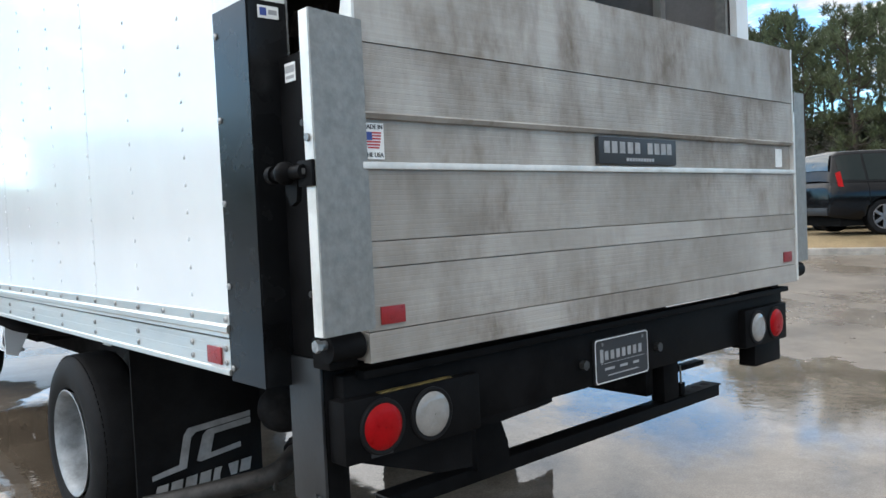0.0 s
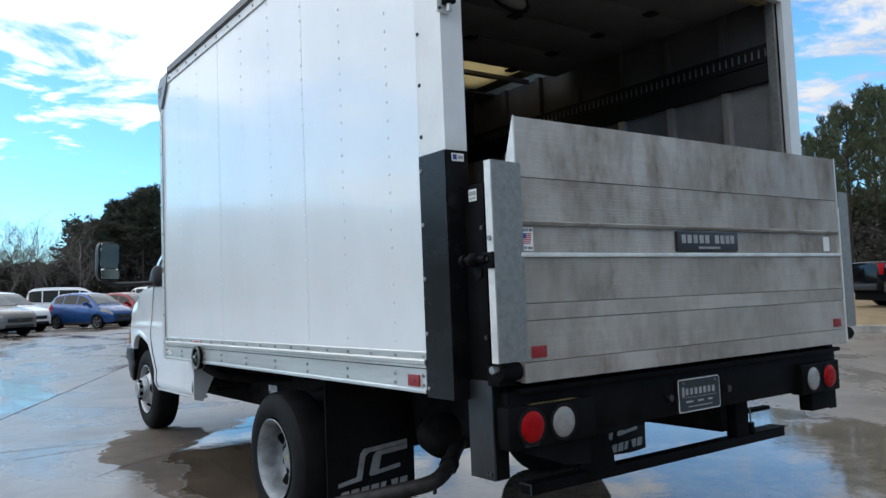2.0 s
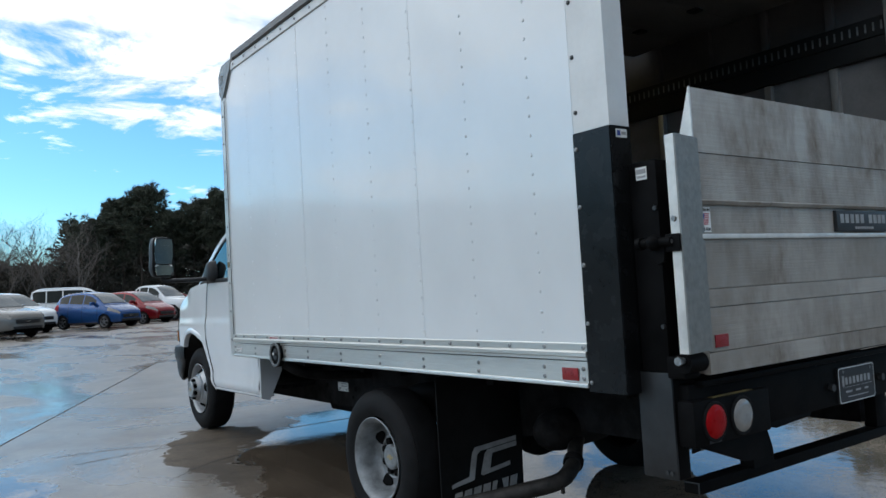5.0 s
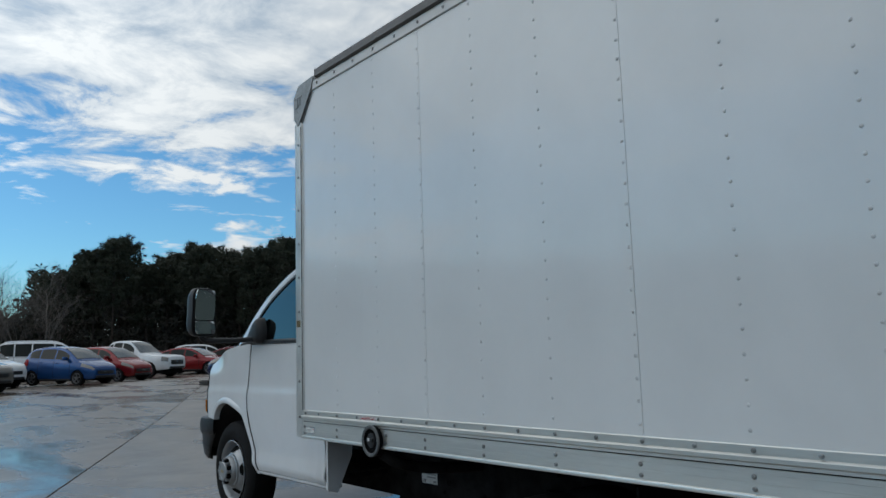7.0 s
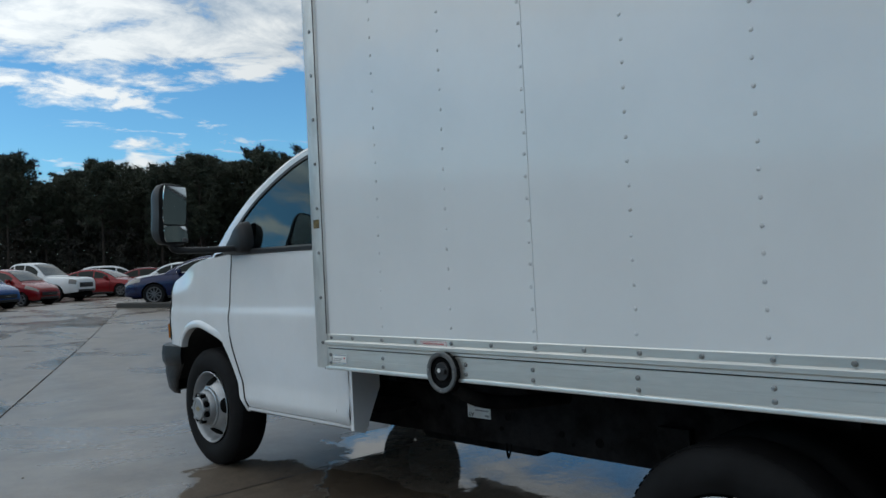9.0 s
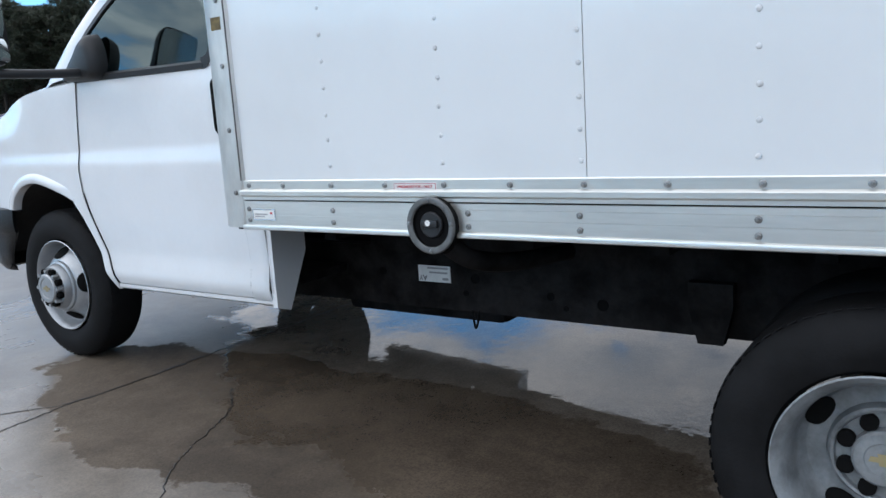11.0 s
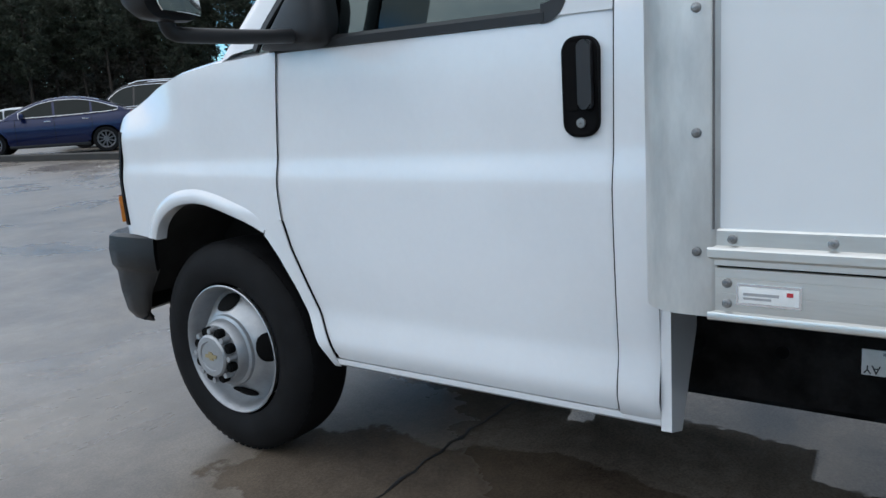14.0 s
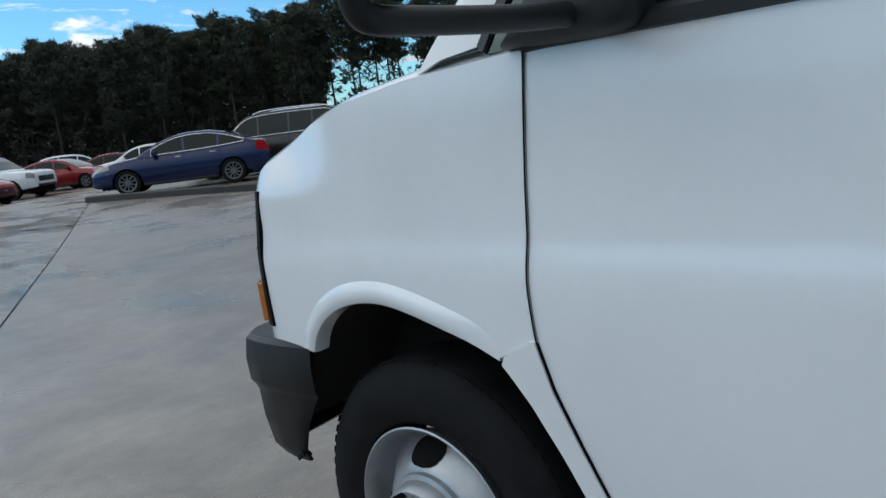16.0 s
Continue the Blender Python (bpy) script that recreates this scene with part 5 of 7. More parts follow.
            row = []
            for k in range(25):
                z = za + (hood_z(y) - za) * k / 24
                y0 = door_y(z) + 0.0016
                yy = y0 + (5.88 - y0) * u
                row.append((side_x(yy, z), yy, z))
            rows.append(row)
        sheet(bm, rows)
    both("front_fender", fender, "white", "white front fender")

    def flare(bm):
        rings = []
        for k, (y, z) in enumerate(TOP):
            (ya, z_a), (yb, z_b) = TOP[max(k - 1, 0)], TOP[min(k + 1, len(TOP) - 1)]
            ny, nz = Vector((-(z_b - z_a), yb - ya)).normalized()
            fade = smooth01((k + 1) / 13)
            x = side_x(y, max(z, 0.44))
            rings.append([(x + dx * (fade if dx < 0 else 1), y + dr * ny, z + dr * nz) for dx, dr in ((0.035, -0.004), (0.004, -0.006), (-0.007, -0.003), (-0.0125, 0.006), (-0.013, 0.018), (-0.0095, 0.030), (-0.003, 0.040), (0.003, 0.046))])
        sheet(bm, rings)
    both("wheel_arch_lip", flare, "white", "rolled wheel arch lip", depth=0.003)

    def liner(bm):
        sheet(bm, [[(x, AY + (AR - 0.01) * math.cos(radians(a)), AZ + (AR - 0.01) * math.sin(radians(a))) for x in (0.262, 0.45, 0.66)] for a in range(16, 170, 6)])
        sheet(bm, [[(0.66, AY + r * math.cos(radians(a)), AZ + r * math.sin(radians(a))) for r in (0.1, 0.525)] for a in range(16, 170, 6)])
    both("wheel_arch_liner", liner, "liner", "dark wheel arch liner", depth=0.004)

    # strip behind the door, flared out at its foot
    def pillar(bm):
        rows = []
        for k in range(45):
            z = 0.395 + (2.00 - 0.395) * k / 44
            x = side_x(4.0, min(z, zt)) + 0.175 * max(0, z - zt)
            y0 = 3.897
            if z < 0.42:
                x += 0.02
            rows.append([(x + (0.004 if j == 0 else 0.0), y0 + (3.990 - y0) * j / 6, z) for j in range(7)])
        sheet(bm, rows)
    both("cab_rear_pillar", pillar, "white")

    def wing(bm):
        prism(bm, [(0.246, 0.398), (0.314, 0.376), (0.42, 0.595), (0.42, 0.74), (0.246, 0.74)], 1, 3.872, 3.896)
    both("cab_back_wing", wing, "white", depth=0)

    def rocker(bm):
        prism(bm, [(0.262, 0.400), (0.252, 0.408), (0.250, 0.424), (0.30, 0.427), (0.36, 0.42), (0.36, 0.40)], 1, 3.899, 4.885)
    both("rocker", rocker, "white", depth=0)
    part("cab_floor", boxes((0.45, W - 0.45, 3.95, 4.90, 0.44, 0.47)), "grime", truck)
    part("door_gap_backing", boxes((0.268, 0.275, 3.90, 4.05, 0.43, 1.32)), "gap", truck)
    part("door_gap_backing", boxes((0.268, 0.275, 4.93, 5.10, 0.86, 1.29)), "gap", truck)
    part("door_gap_backing", boxes((W - 0.275, W - 0.268, 3.90, 4.05, 0.43, 1.32)), "gap", truck)

    # black strips laid over the door gaps, in place of the shade inside
    def rear_gap(bm):
        sheet(bm, [[(side_x(4.0, z) - 0.0008, y, z) for y in (3.9897, 3.9941)] for z in zs])
    both("door_gap_strip", rear_gap, "gap", "dark door gap", depth=0.002)

    def front_gap(bm):
        sheet(bm, [[(side_x(door_y(z), z) - 0.0006, door_y(z) + e, z) for e in (-0.0012, 0.0012)] for z in zs])
    both("door_gap_strip", front_gap, "gap", depth=0.002)

    # hood and nose
    def hood(bm):
        rows = []
        for j in range(29):
            y = 5.03 + 0.85 * j / 28
            x0 = side_x(y, hood_z(y))
            row = []
            for k in range(17):
                u = k / 16
                lift = 0.055 * math.sin(math.pi / 2 * min(1, u * 1.6)) + 0.03 * u
                row.append((x0 + (CX - x0) * (u ** 1.35 if u < 1 else 1), y + 0.13 * u * smooth01((y - 5.2) / 0.6) - 0.0, hood_z(y) + lift * (1 if y < 5.6 else 1)))
            rows.append(row)
        sheet(bm, rows)
    both("hood", hood, "white", "white hood")

    def nose(bm):
        rows = []
        for k in range(15):
            u = k / 14
            row = []
            for j in range(9):
                z = 0.77 + (hood_z(5.88) - 0.77) * j / 8
                x0, y0 = side_x(5.88, z), 5.88
                row.append((x0 + (CX - x0) * u, y0 + 0.13 * math.sin(math.pi / 2 * u), z + (0.085 * u if j == 8 else 0)))
            rows.append(row)
        sheet(bm, rows)
    both("nose_panel", nose, "plastic", "dark grille panel")

    def lamp(bm):
        rows = []
        for k in range(6):
            row = []
            for z in (0.785, 0.87, 0.96, 1.05, 1.115):
                y = 5.818 + 0.0125 * k + 0.02 * (z - 0.95)
                row.append((side_x(y, z) - 0.005, y, z))
            rows.append(row)
        sheet(bm, rows)
    lamps = both("headlamp_bezel", lamp, "black", "black headlamp surround", depth=0.010)

    def marker(bm):
        sheet(bm, [[(side_x(5.838 + 0.013 * k, z) - 0.018, 5.838 + 0.013 * k, z) for z in (0.795, 0.84, 0.888)] for k in range(4)])
    both("side_marker", marker, "amber", "amber side marker lamp", depth=0.012)

    # bumper with its plastic end wrapping the corner
    def bumper(bm):
        prof = [(0.744, 0.06), (0.752, 0.006), (0.742, -0.010), (0.69, -0.018), (0.632, -0.014), (0.618, -0.004), (0.604, 0.002), (0.53, 0.006), (0.45, 0.020), (0.415, 0.045)]
        path = [(5.735, 0.268), (5.76, 0.258), (5.82, 0.252), (5.92, 0.250), (5.99, 0.262), (6.04, 0.31), (6.07, 0.40), (6.095, 0.58), (6.115, 0.85), (6.12, CX)]
        rows = []
        for i, (y, x) in enumerate(path):
            a, b = path[max(i - 1, 0)], path[min(i + 1, len(path) - 1)]
            d = Vector((b[1] - a[1], b[0] - a[0])).normalized()
            row = []
            for z, o in prof:
                back = 0.06 * smooth01((0.62 - z) / 0.05) * (1, 0.8, 0.35)[i] + 0.05 * smooth01((0.56 - z) / 0.14) * (1, 0.8, 0.4)[i] if i < 3 else 0
                row.append((x + d.y * o, y - d.x * o + back, z))
            rows.append(row)
        sheet(bm, rows)
    both("front_bumper", bumper, "bumper", "dark grey plastic front bumper", depth=0.02)

    # black flange closing the bumper's end, with a torn lower edge
    def flange(bm):
        edge = [(5.775, 0.738), (5.765, 0.68), (5.775, 0.62), (5.815, 0.585), (5.80, 0.555), (5.835, 0.52), (5.83, 0.49), (5.855, 0.468), (5.845, 0.445), (5.875, 0.425)]
        sheet(bm, [[(0.272 + d * 0.5, y + 0.05 * q, z) for q, d in ((0.0, 0.0), (0.5, 0.03), (1.6, 0.08))] for y, z in edge])
    both("bumper_flange", flange, "black", "torn black bumper flange", depth=0.004)

    def joint(bm):
        sheet(bm, [[(side_x(y, z) - 0.0035, y + e * 0.3, z + e) for e in (-0.0016, 0.0016)] for y, z in [(5.040 + 0.074 * k / 6, 0.8326 - 0.0336 * k / 6) for k in range(7)]])
    both("fender_joint", joint, "gap", depth=0.002)

    # greenhouse
    def gx(z):
        return 0.262 + 0.175 * max(0.0, z - zt)
    A = [(5.285, 1.318), (5.21, 1.40), (5.08, 1.53), (4.91, 1.655), (4.73, 1.748), (4.56, 1.818), (4.40, 1.866), (4.22, 1.897), (4.03, 1.914), (3.85, 1.918)]
    inner = [(5.115, 1.338), (5.075, 1.40), (4.965, 1.512), (4.815, 1.622), (4.65, 1.708), (4.495, 1.773), (4.35, 1.817), (4.19, 1.846), (4.02, 1.861), (3.85, 1.864)]
    def frame_(bm):
        rows = []
        for (a, b), (c, d) in zip(curve([(p[0], p[1], 0) for p in A], 4) and [(v.x, v.y) for v in curve([(p[0], p[1], 0) for p in A], 4)], [(v.x, v.y) for v in curve([(p[0], p[1], 0) for p in inner], 4)]):
            rows.append([(gx(b) + 0.10, a + 0.03, b - 0.005), (gx(b) + 0.035, a + 0.006, b), (gx(b) + 0.008, a - 0.01, b - 0.008), (gx((b + d) / 2) - 0.004, (a + c) / 2, (b + d) / 2), (gx(d) + 0.002, c, d), (gx(d) + 0.02, c - 0.004, d - 0.004)])
        sheet(bm, rows)
    both("roof_pillar", frame_, "white", "white windscreen pillar and roof side", depth=0.004)
    # roof skin
    bm = bmesh.new()
    pts = [(v.x, v.y) for v in curve([(p[0], p[1], 0) for p in A[4:]], 3)]
    sheet(bm, [[(gx(z) + 0.09 + (W - 2 * gx(z) - 0.18) * u / 10, y + 0.03 + 0.10 * math.sin(math.pi * u / 10), z - 0.006 + 0.05 * math.sin(math.pi * u / 10)) for u in range(11)] for y, z in pts])
    part("cab_roof", solid(bm, 0.006), "white", truck)
    bm = bmesh.new()
    pts = [(v.x, v.y) for v in curve([(p[0], p[1], 0) for p in A[:6]], 3)]
    sheet(bm, [[(gx(z) + 0.09 + (W - 2 * gx(z) - 0.18) * u / 12, y + 0.03 + 0.16 * math.sin(math.pi * u / 12), z - 0.004) for u in range(13)] for y, z in pts])
    shield = part("windscreen", solid(bm, 0.005), "glass", truck, "tinted windscreen")
    # weather strip and side glass
    zi = [(v.x, v.y) for v in curve([(p[0], p[1], 0) for p in inner], 4)]
    def weather(bm):
        rows = [[(gx(z) - 0.001, y, z), (gx(z) - 0.003, y - 0.010, z - 0.012), (gx(z) + 0.012, y - 0.014, z - 0.016)] for y, z in zi if y > 4.11]
        sheet(bm, rows)
        sheet(bm, [[(gx(zt) + dx, y, zt - 0.010 + dz + 0.010 * (y - 4.06)) for y in (4.155, 4.3, 4.6, 4.9, 5.02)] for dx, dz in ((0.006, -0.010), (-0.008, -0.006), (-0.009, 0.014), (0.004, 0.024))])
        sheet(bm, [[(gx(z) - 0.003, y, z) for y in (4.100, 4.114)] for z in (1.385, 1.45, 1.6, 1.75, 1.862)])
        sheet(bm, [[(gx(zt) - 0.004, 4.163 - r * math.cos(radians(a)), 1.380 - r * math.sin(radians(a))) for r in (0.049 - 0.015 * math.sin(radians(a)), 0.063 + 0.014 * math.sin(radians(a)))] for a in range(0, 91, 10)])
    both("window_seal", weather, "plastic", "black window seal", depth=0.003)
    def pane(bm):
        rows = []
        for y, z in zi:
            if y < 4.09:
                continue
            rows.append([(gx(zt + (z - zt) * q / 6) + 0.008, y - 0.008, zt + (z - zt) * q / 6) for q in range(7)])
        sheet(bm, rows)
    panes = both("side_window", pane, "glass", "tinted side window", depth=0.004)
    def jamb(bm):
        # painted door frame behind the glass, rounded into the sill
        sheet(bm, [[(gx(z) - 0.001, y, z) for y in (3.994, 4.03, 4.07, 4.103)] for z in (1.380, 1.45, 1.6, 1.75, 1.87)])
        sheet(bm, [[(gx(zt) - 0.001, 3.994, 1.380 - 0.064 * math.sin(radians(a))), (gx(zt) - 0.001, 4.163 - 0.062 * math.cos(radians(a)), 1.380 - 0.062 * math.sin(radians(a)))] for a in range(0, 91, 10)])
    both("door_frame", jamb, "white", "white door frame", depth=0.004)
    shield.visible_shadow = False
    for p in panes:
        p.visible_shadow = False
    part("cab_back_wall", boxes((0.40, W - 0.40, 3.86, 3.875, 0.76, 1.88)), "seat", truck)
    part("dashboard", boxes((0.34, W - 0.34, 4.85, 5.12, 0.85, 1.30), bevel=0.05), "seat", truck)
    for x in (0.62, W - 1.08):
        part("cab_seat", boxes((x, x + 0.46, 4.10, 4.28, 0.95, 1.58), (x, x + 0.46, 4.10, 4.62, 0.80, 0.96), bevel=0.06), "seat", truck, "dark cab seat")
        part("head_rest", boxes((x + 0.10, x + 0.36, 4.11, 4.22, 1.56, 1.76), bevel=0.05), "seat", truck)
    bm = bmesh.new()
    n = 28
    rings = []
    for k in range(n + 1):
        a = 2 * math.pi * k / n
        rings.append((0.85 + 0.19 * math.cos(a), 4.72 - 0.06 * math.sin(a), 1.22 + 0.18 * math.sin(a)))
    pipe(bm, rings, 0.014, 8)
    part("steering_wheel", bm, "plastic", truck)

    # black sail, mirror arm and mirror
    for s in (0, 1):
        def put(bm):
            if s:
                bm.transform(Matrix.Translation((W, 0, 0)) @ Matrix.Diagonal((-1, 1, 1, 1)))
            return bm
        bm = bmesh.new()
        loop = [(v.x, v.y) for v in curve([(y, z, 0) for y, z in ((5.045, 1.322), (4.92, 1.316), (4.815, 1.318), (4.788, 1.36), (4.790, 1.43), (4.815, 1.485), (4.850, 1.500), (4.895, 1.478), (4.955, 1.42), (5.02, 1.35), (5.045, 1.322))], 5)][:-1]
        rings = []
        for x, k in ((0.275, 1.04), (0.240, 1.0), (0.222, 0.93), (0.210, 0.80), (0.205, 0.55)):
            rings.append([bm.verts.new((x, 4.885 + (y - 4.885) * k, 1.39 + (z - 1.39) * k)) for y, z in loop])
        skin(bm, rings, True)
        sail = part("mirror_mount", put(bm), "plastic", truck, "black mirror mount")
        bm = bmesh.new()
        pipe(bm, curve([(0.24, 4.89, 1.350), (0.10, 4.915, 1.345), (-0.06, 4.945, 1.346), (-0.120, 4.955, 1.350), (-0.140, 4.955, 1.372), (-0.142, 4.955, 1.405)], 5), 0.019, 12)
        part("mirror_arm", put(bm), "plastic", sail)
        bm = bmesh.new()
        rings = []
        for d, k in ((0.0, 1.0), (0.012, 1.02), (0.05, 1.0), (0.085, 0.86), (0.105, 0.6), (0.110, 0.2)):
            ring = []
            for j in range(28):
                a = 2 * math.pi * j / 28
                ca, sa = math.cos(a), math.sin(a)
                x = 0.101 * k * math.copysign(abs(ca) ** 0.42, ca)
                z = 0.168 * k * math.copysign(abs(sa) ** 0.42, sa)
                ring.append(bm.verts.new((x * (0.92 + 0.08 * (z < 0)), d, z)))
            rings.append(ring)
        skin(bm, rings, True)
        at = pose(-0.138, 4.925, 1.546, 0, 0, 13)
        bm.transform(at)
        shell = part("mirror_housing", put(bm), "plastic", truck, "tall black towing mirror")
        for z0, z1, name in ((-0.056, 0.154, "mirror_glass"), (-0.156, -0.066, "convex_mirror")):
            bm = bmesh.new()
            rows = []
            for q in range(9):
                z = z0 + (z1 - z0) * q / 8
                edge = 0.086 - 0.010 * smooth01((abs(q - 4) - 2.5) / 1.5)
                bulge = 0.007 if name == "convex_mirror" else 0.0
                rows.append([(edge * (u / 4 - 1), -0.004 - bulge * (1 - (u / 4 - 1) ** 2), z) for u in range(9)])
            sheet(bm, rows)
            zc = (z0 + z1) / 2
            bm.transform(at @ pose(0, -0.010, zc, -9 if bulge else 4, 0, 7) @ pose(0, 0, -zc))
            part(name, put(solid(bm, 0.003)), "mirror", shell, "mirror glass")
    # door handle: black cup, lift, and key
    bm = bmesh.new()
    def rounded(y0, y1, z0, z1, r, n=5):
        out = []
        for cy, cz, a0 in ((y1 - r, z1 - r, 0), (y0 + r, z1 - r, 90), (y0 + r, z0 + r, 180), (y1 - r, z0 + r, 270)):
            out += [(cy + r * math.cos(radians(a0 + 90 * k / n)), cz + r * math.sin(radians(a0 + 90 * k / n))) for k in range(n + 1)]
        return out
    def plaque(x, d):
        return [bm.verts.new((x, y, z)) for y, z in rounded(4.023 + d, 4.108 - d, 1.052 + d, 1.268 - d, 0.034 - d * 0.8, 8)]
    skin(bm, [plaque(0.262, 0.0), plaque(0.2395, 0.0), plaque(0.2368, 0.0022), plaque(0.2358, 0.006), plaque(0.2372, 0.010)], True)
    h = part("door_handle", bm, "black", doors[0], "black pull handle with a key lock")
    # flat black plate for the shade of the finger recess
    part("recess_shade", prism(bmesh.new(), rounded(4.066, 4.100, 1.110, 1.256, 0.012), 0, 0.2345, 0.2365), "gap", doors[0])
    bm = prism(bmesh.new(), rounded(4.032, 4.064, 1.112, 1.258, 0.012), 0, 0.222, 0.240)
    bmesh.ops.bevel(bm, geom=bm.edges[:], offset=0.004, segments=2, affect="EDGES")
    part("lift_lever", bm, "plastic", doors[0])
    bm = bmesh.new()
    lathe(bm, [(0.237, 0.011), (0.2325, 0.010), (0.2315, 0.001)], (0, 4.063, 1.083), 20)
    part("key_lock", bm, "cap_grey", doors[0])


cargo_box()
filler_and_stickers()
work_lamp()
liftgate()
rear_bumper()
wheel((0.042, 1.868, 0.255), True, False)
wheel((W - 0.042, 1.868, 0.255), True, True)
wheel((0.282, 5.408, 0.370), False, False)
wheel((W - 0.282, 5.408, 0.370), False, True)
cab()


# ---- the lot ----
def ground_z(x, y):
    """The lot falls gently away behind the truck's front wheels."""
    fall = -0.118 * smooth01((5.6 - y) / 7.0) * smooth01((26 - abs(x - 1)) / 16.0)
    return fall + 0.20 * smooth01((y - 9) / 12) * smooth01((x - 2) / 8) * smooth01((38 - y) / 9)




def lot():
    bm = bmesh.new()

    def axis(lo, hi):
        out, v, step = [], 0.0, 1.0
        while v < hi:
            out.append(v)
            v += step
            step *= 1.06 if v > 25 else 1.0
        out.append(hi)
        neg, v, step = [], -1.0, 1.0
        while v > lo:
            neg.append(v)
            v -= step
            step *= 1.06 if v < -25 else 1.0
        return sorted(neg + [lo]) + out
    xs, ys = axis(-3000, 3000), axis(-3000, 3000)
    sheet(bm, [[(x, y, ground_z(x, y) - 0.016) for y in ys] for x in xs])
    ground = tagged(part("ground", bm, "joint"), "wet grey-brown concrete parking lot with pools", "ground", kind="structure")
    # concrete slabs with open joints between them, long strips beside the truck
    c, s = math.cos(LOT_TURN), math.sin(LOT_TURN)
    ax, ay = JOINT_X, JOINT_Y
    for i in range(-9, 11):
        length = 22.0 if i == 0 else 11.0
        shift = {0: -10.0, -1: -3.3}.get(i, (i * 3.7) % 11.0)
        for j in range(-6, 9):
            u0, v0 = i * SLAB + (SLAB if i > 0 else 0.0), j * length + shift
            wide = 2 * SLAB if i == 0 else SLAB
            x, y = ax + (u0 + SLAB / 2) * c + (v0 + length / 2) * s, ay - (u0 + SLAB / 2) * s + (v0 + length / 2) * c
            if math.hypot(x, y - 10) > 62:
                continue
            bm = bmesh.new()
            n, m = 10 if i == 0 else 5, int(length)
            rows = []
            for a in range(n + 1):
                row = []
                for b in range(m + 1):
                    u = u0 + 0.011 + (wide - 0.022) * a / n
                    v = v0 + 0.007 + (length - 0.014) * b / m
                    x, y = ax + u * c + v * s, ay - u * s + v * c
                    row.append((x, y, ground_z(x, y)))
                rows.append(row)
            vs = sheet(bm, rows)
            rim = [vs[0][b] for b in range(m)] + [vs[a][m] for a in range(n)] + [vs[n][b] for b in range(m, 0, -1)] + [vs[a][0] for a in range(n, 0, -1)]
            low = [bm.verts.new((p.co.x, p.co.y, p.co.z - 0.03)) for p in rim]
            skin(bm, [rim, low])
            part("concrete_slab", bm, "concrete", ground)

    def crack(points, width, seed):
        rng = random.Random(seed)
        bm = bmesh.new()
        pts = curve([(x, y, 0) for x, y in points], 10)
        rows = []
        for k, p in enumerate(pts):
            d = (pts[min(k + 1, len(pts) - 1)] - pts[max(k - 1, 0)]).normalized()
            w = width * rng.uniform(0.45, 1.3) * (0.2 if k in (0, len(pts) - 1) else 1)
            q = p + Vector((-d.y, d.x, 0)) * rng.gauss(0, 0.004)
            rows.append([(q.x - d.y * e * w, q.y + d.x * e * w, ground_z(q.x, q.y) + 0.001 + 0.0012 * (e == 0)) for e in (-1, 0, 1)])
        sheet(bm, rows)
        part("crack", bm, "joint", ground)
    crack([(2.9, 4.86), (2.2, 4.83), (1.5, 4.81), (1.1, 4.80), (0.7, 4.805), (0.3, 4.79), (-0.08, 4.81), (-0.3, 4.95), (-0.55, 5.05), (-1.0, 5.12)], 0.0075, 1)
    crack([(-0.06, 4.805), (-0.25, 4.79), (-0.5, 4.77), (-0.9, 4.70)], 0.005, 2)
    crack([(0.36, 4.33), (0.30, 4.27), (0.20, 4.15), (0.0, 4.05), (-0.15, 3.98), (-0.27, 3.90), (-0.5, 3.70)], 0.003, 3)
    for x, y, r in ((-0.28, 4.58, 0.011), (0.86, 3.42, 0.008), (-0.62, 6.1, 0.006), (1.4, 5.9, 0.007), (-1.25, 4.1, 0.006)):
        bm = bmesh.new()
        bmesh.ops.create_icosphere(bm, subdivisions=2, radius=r)
        for v in bm.verts:
            v.co *= 1 + 0.3 * noise.noise(v.co * 90 + Vector((x, y, 0)))
            v.co.z *= 0.6
        o = part("pebble", bm, "kerb")
        o.location = (x, y, ground_z(x, y) + r * 0.45)
        tagged(o, "small grey pebble lying on the wet concrete", "pebble", "pebbles")


def island(name, points, height, label):
    """A kerbed bed: a concrete kerb round dead grass."""
    top = thing(name, label, "kerb", kind="structure")
    n = len(points)
    cx, cy = sum(p[0] for p in points) / n, sum(p[1] for p in points) / n
    def inset(p, d):
        v = Vector((cx - p[0], cy - p[1])).normalized()
        return p[0] + v.x * d, p[1] + v.y * d
    bm = bmesh.new()
    rings = []
    for d, z in ((0.0, -0.02), (0.01, 0.13), (0.035, 0.15), (0.15, 0.152), (0.16, 0.12)):
        rings.append([bm.verts.new((*inset(p, d), ground_z(*p) + z)) for p in points])
    skin(bm, rings)
    part("kerb", bm, "kerb", top)
    bm = bmesh.new()
    rings = []
    for d, z in ((0.152, 0.135), (0.6, 0.135 + height * 0.55), (1.25, 0.135 + height)):
        rings.append([bm.verts.new((*inset(p, d), ground_z(*p) + z)) for p in points])
    skin(bm, rings)
    bm.faces.new(rings[-1])
    part("bed", bm, "dirt", top)


lot()
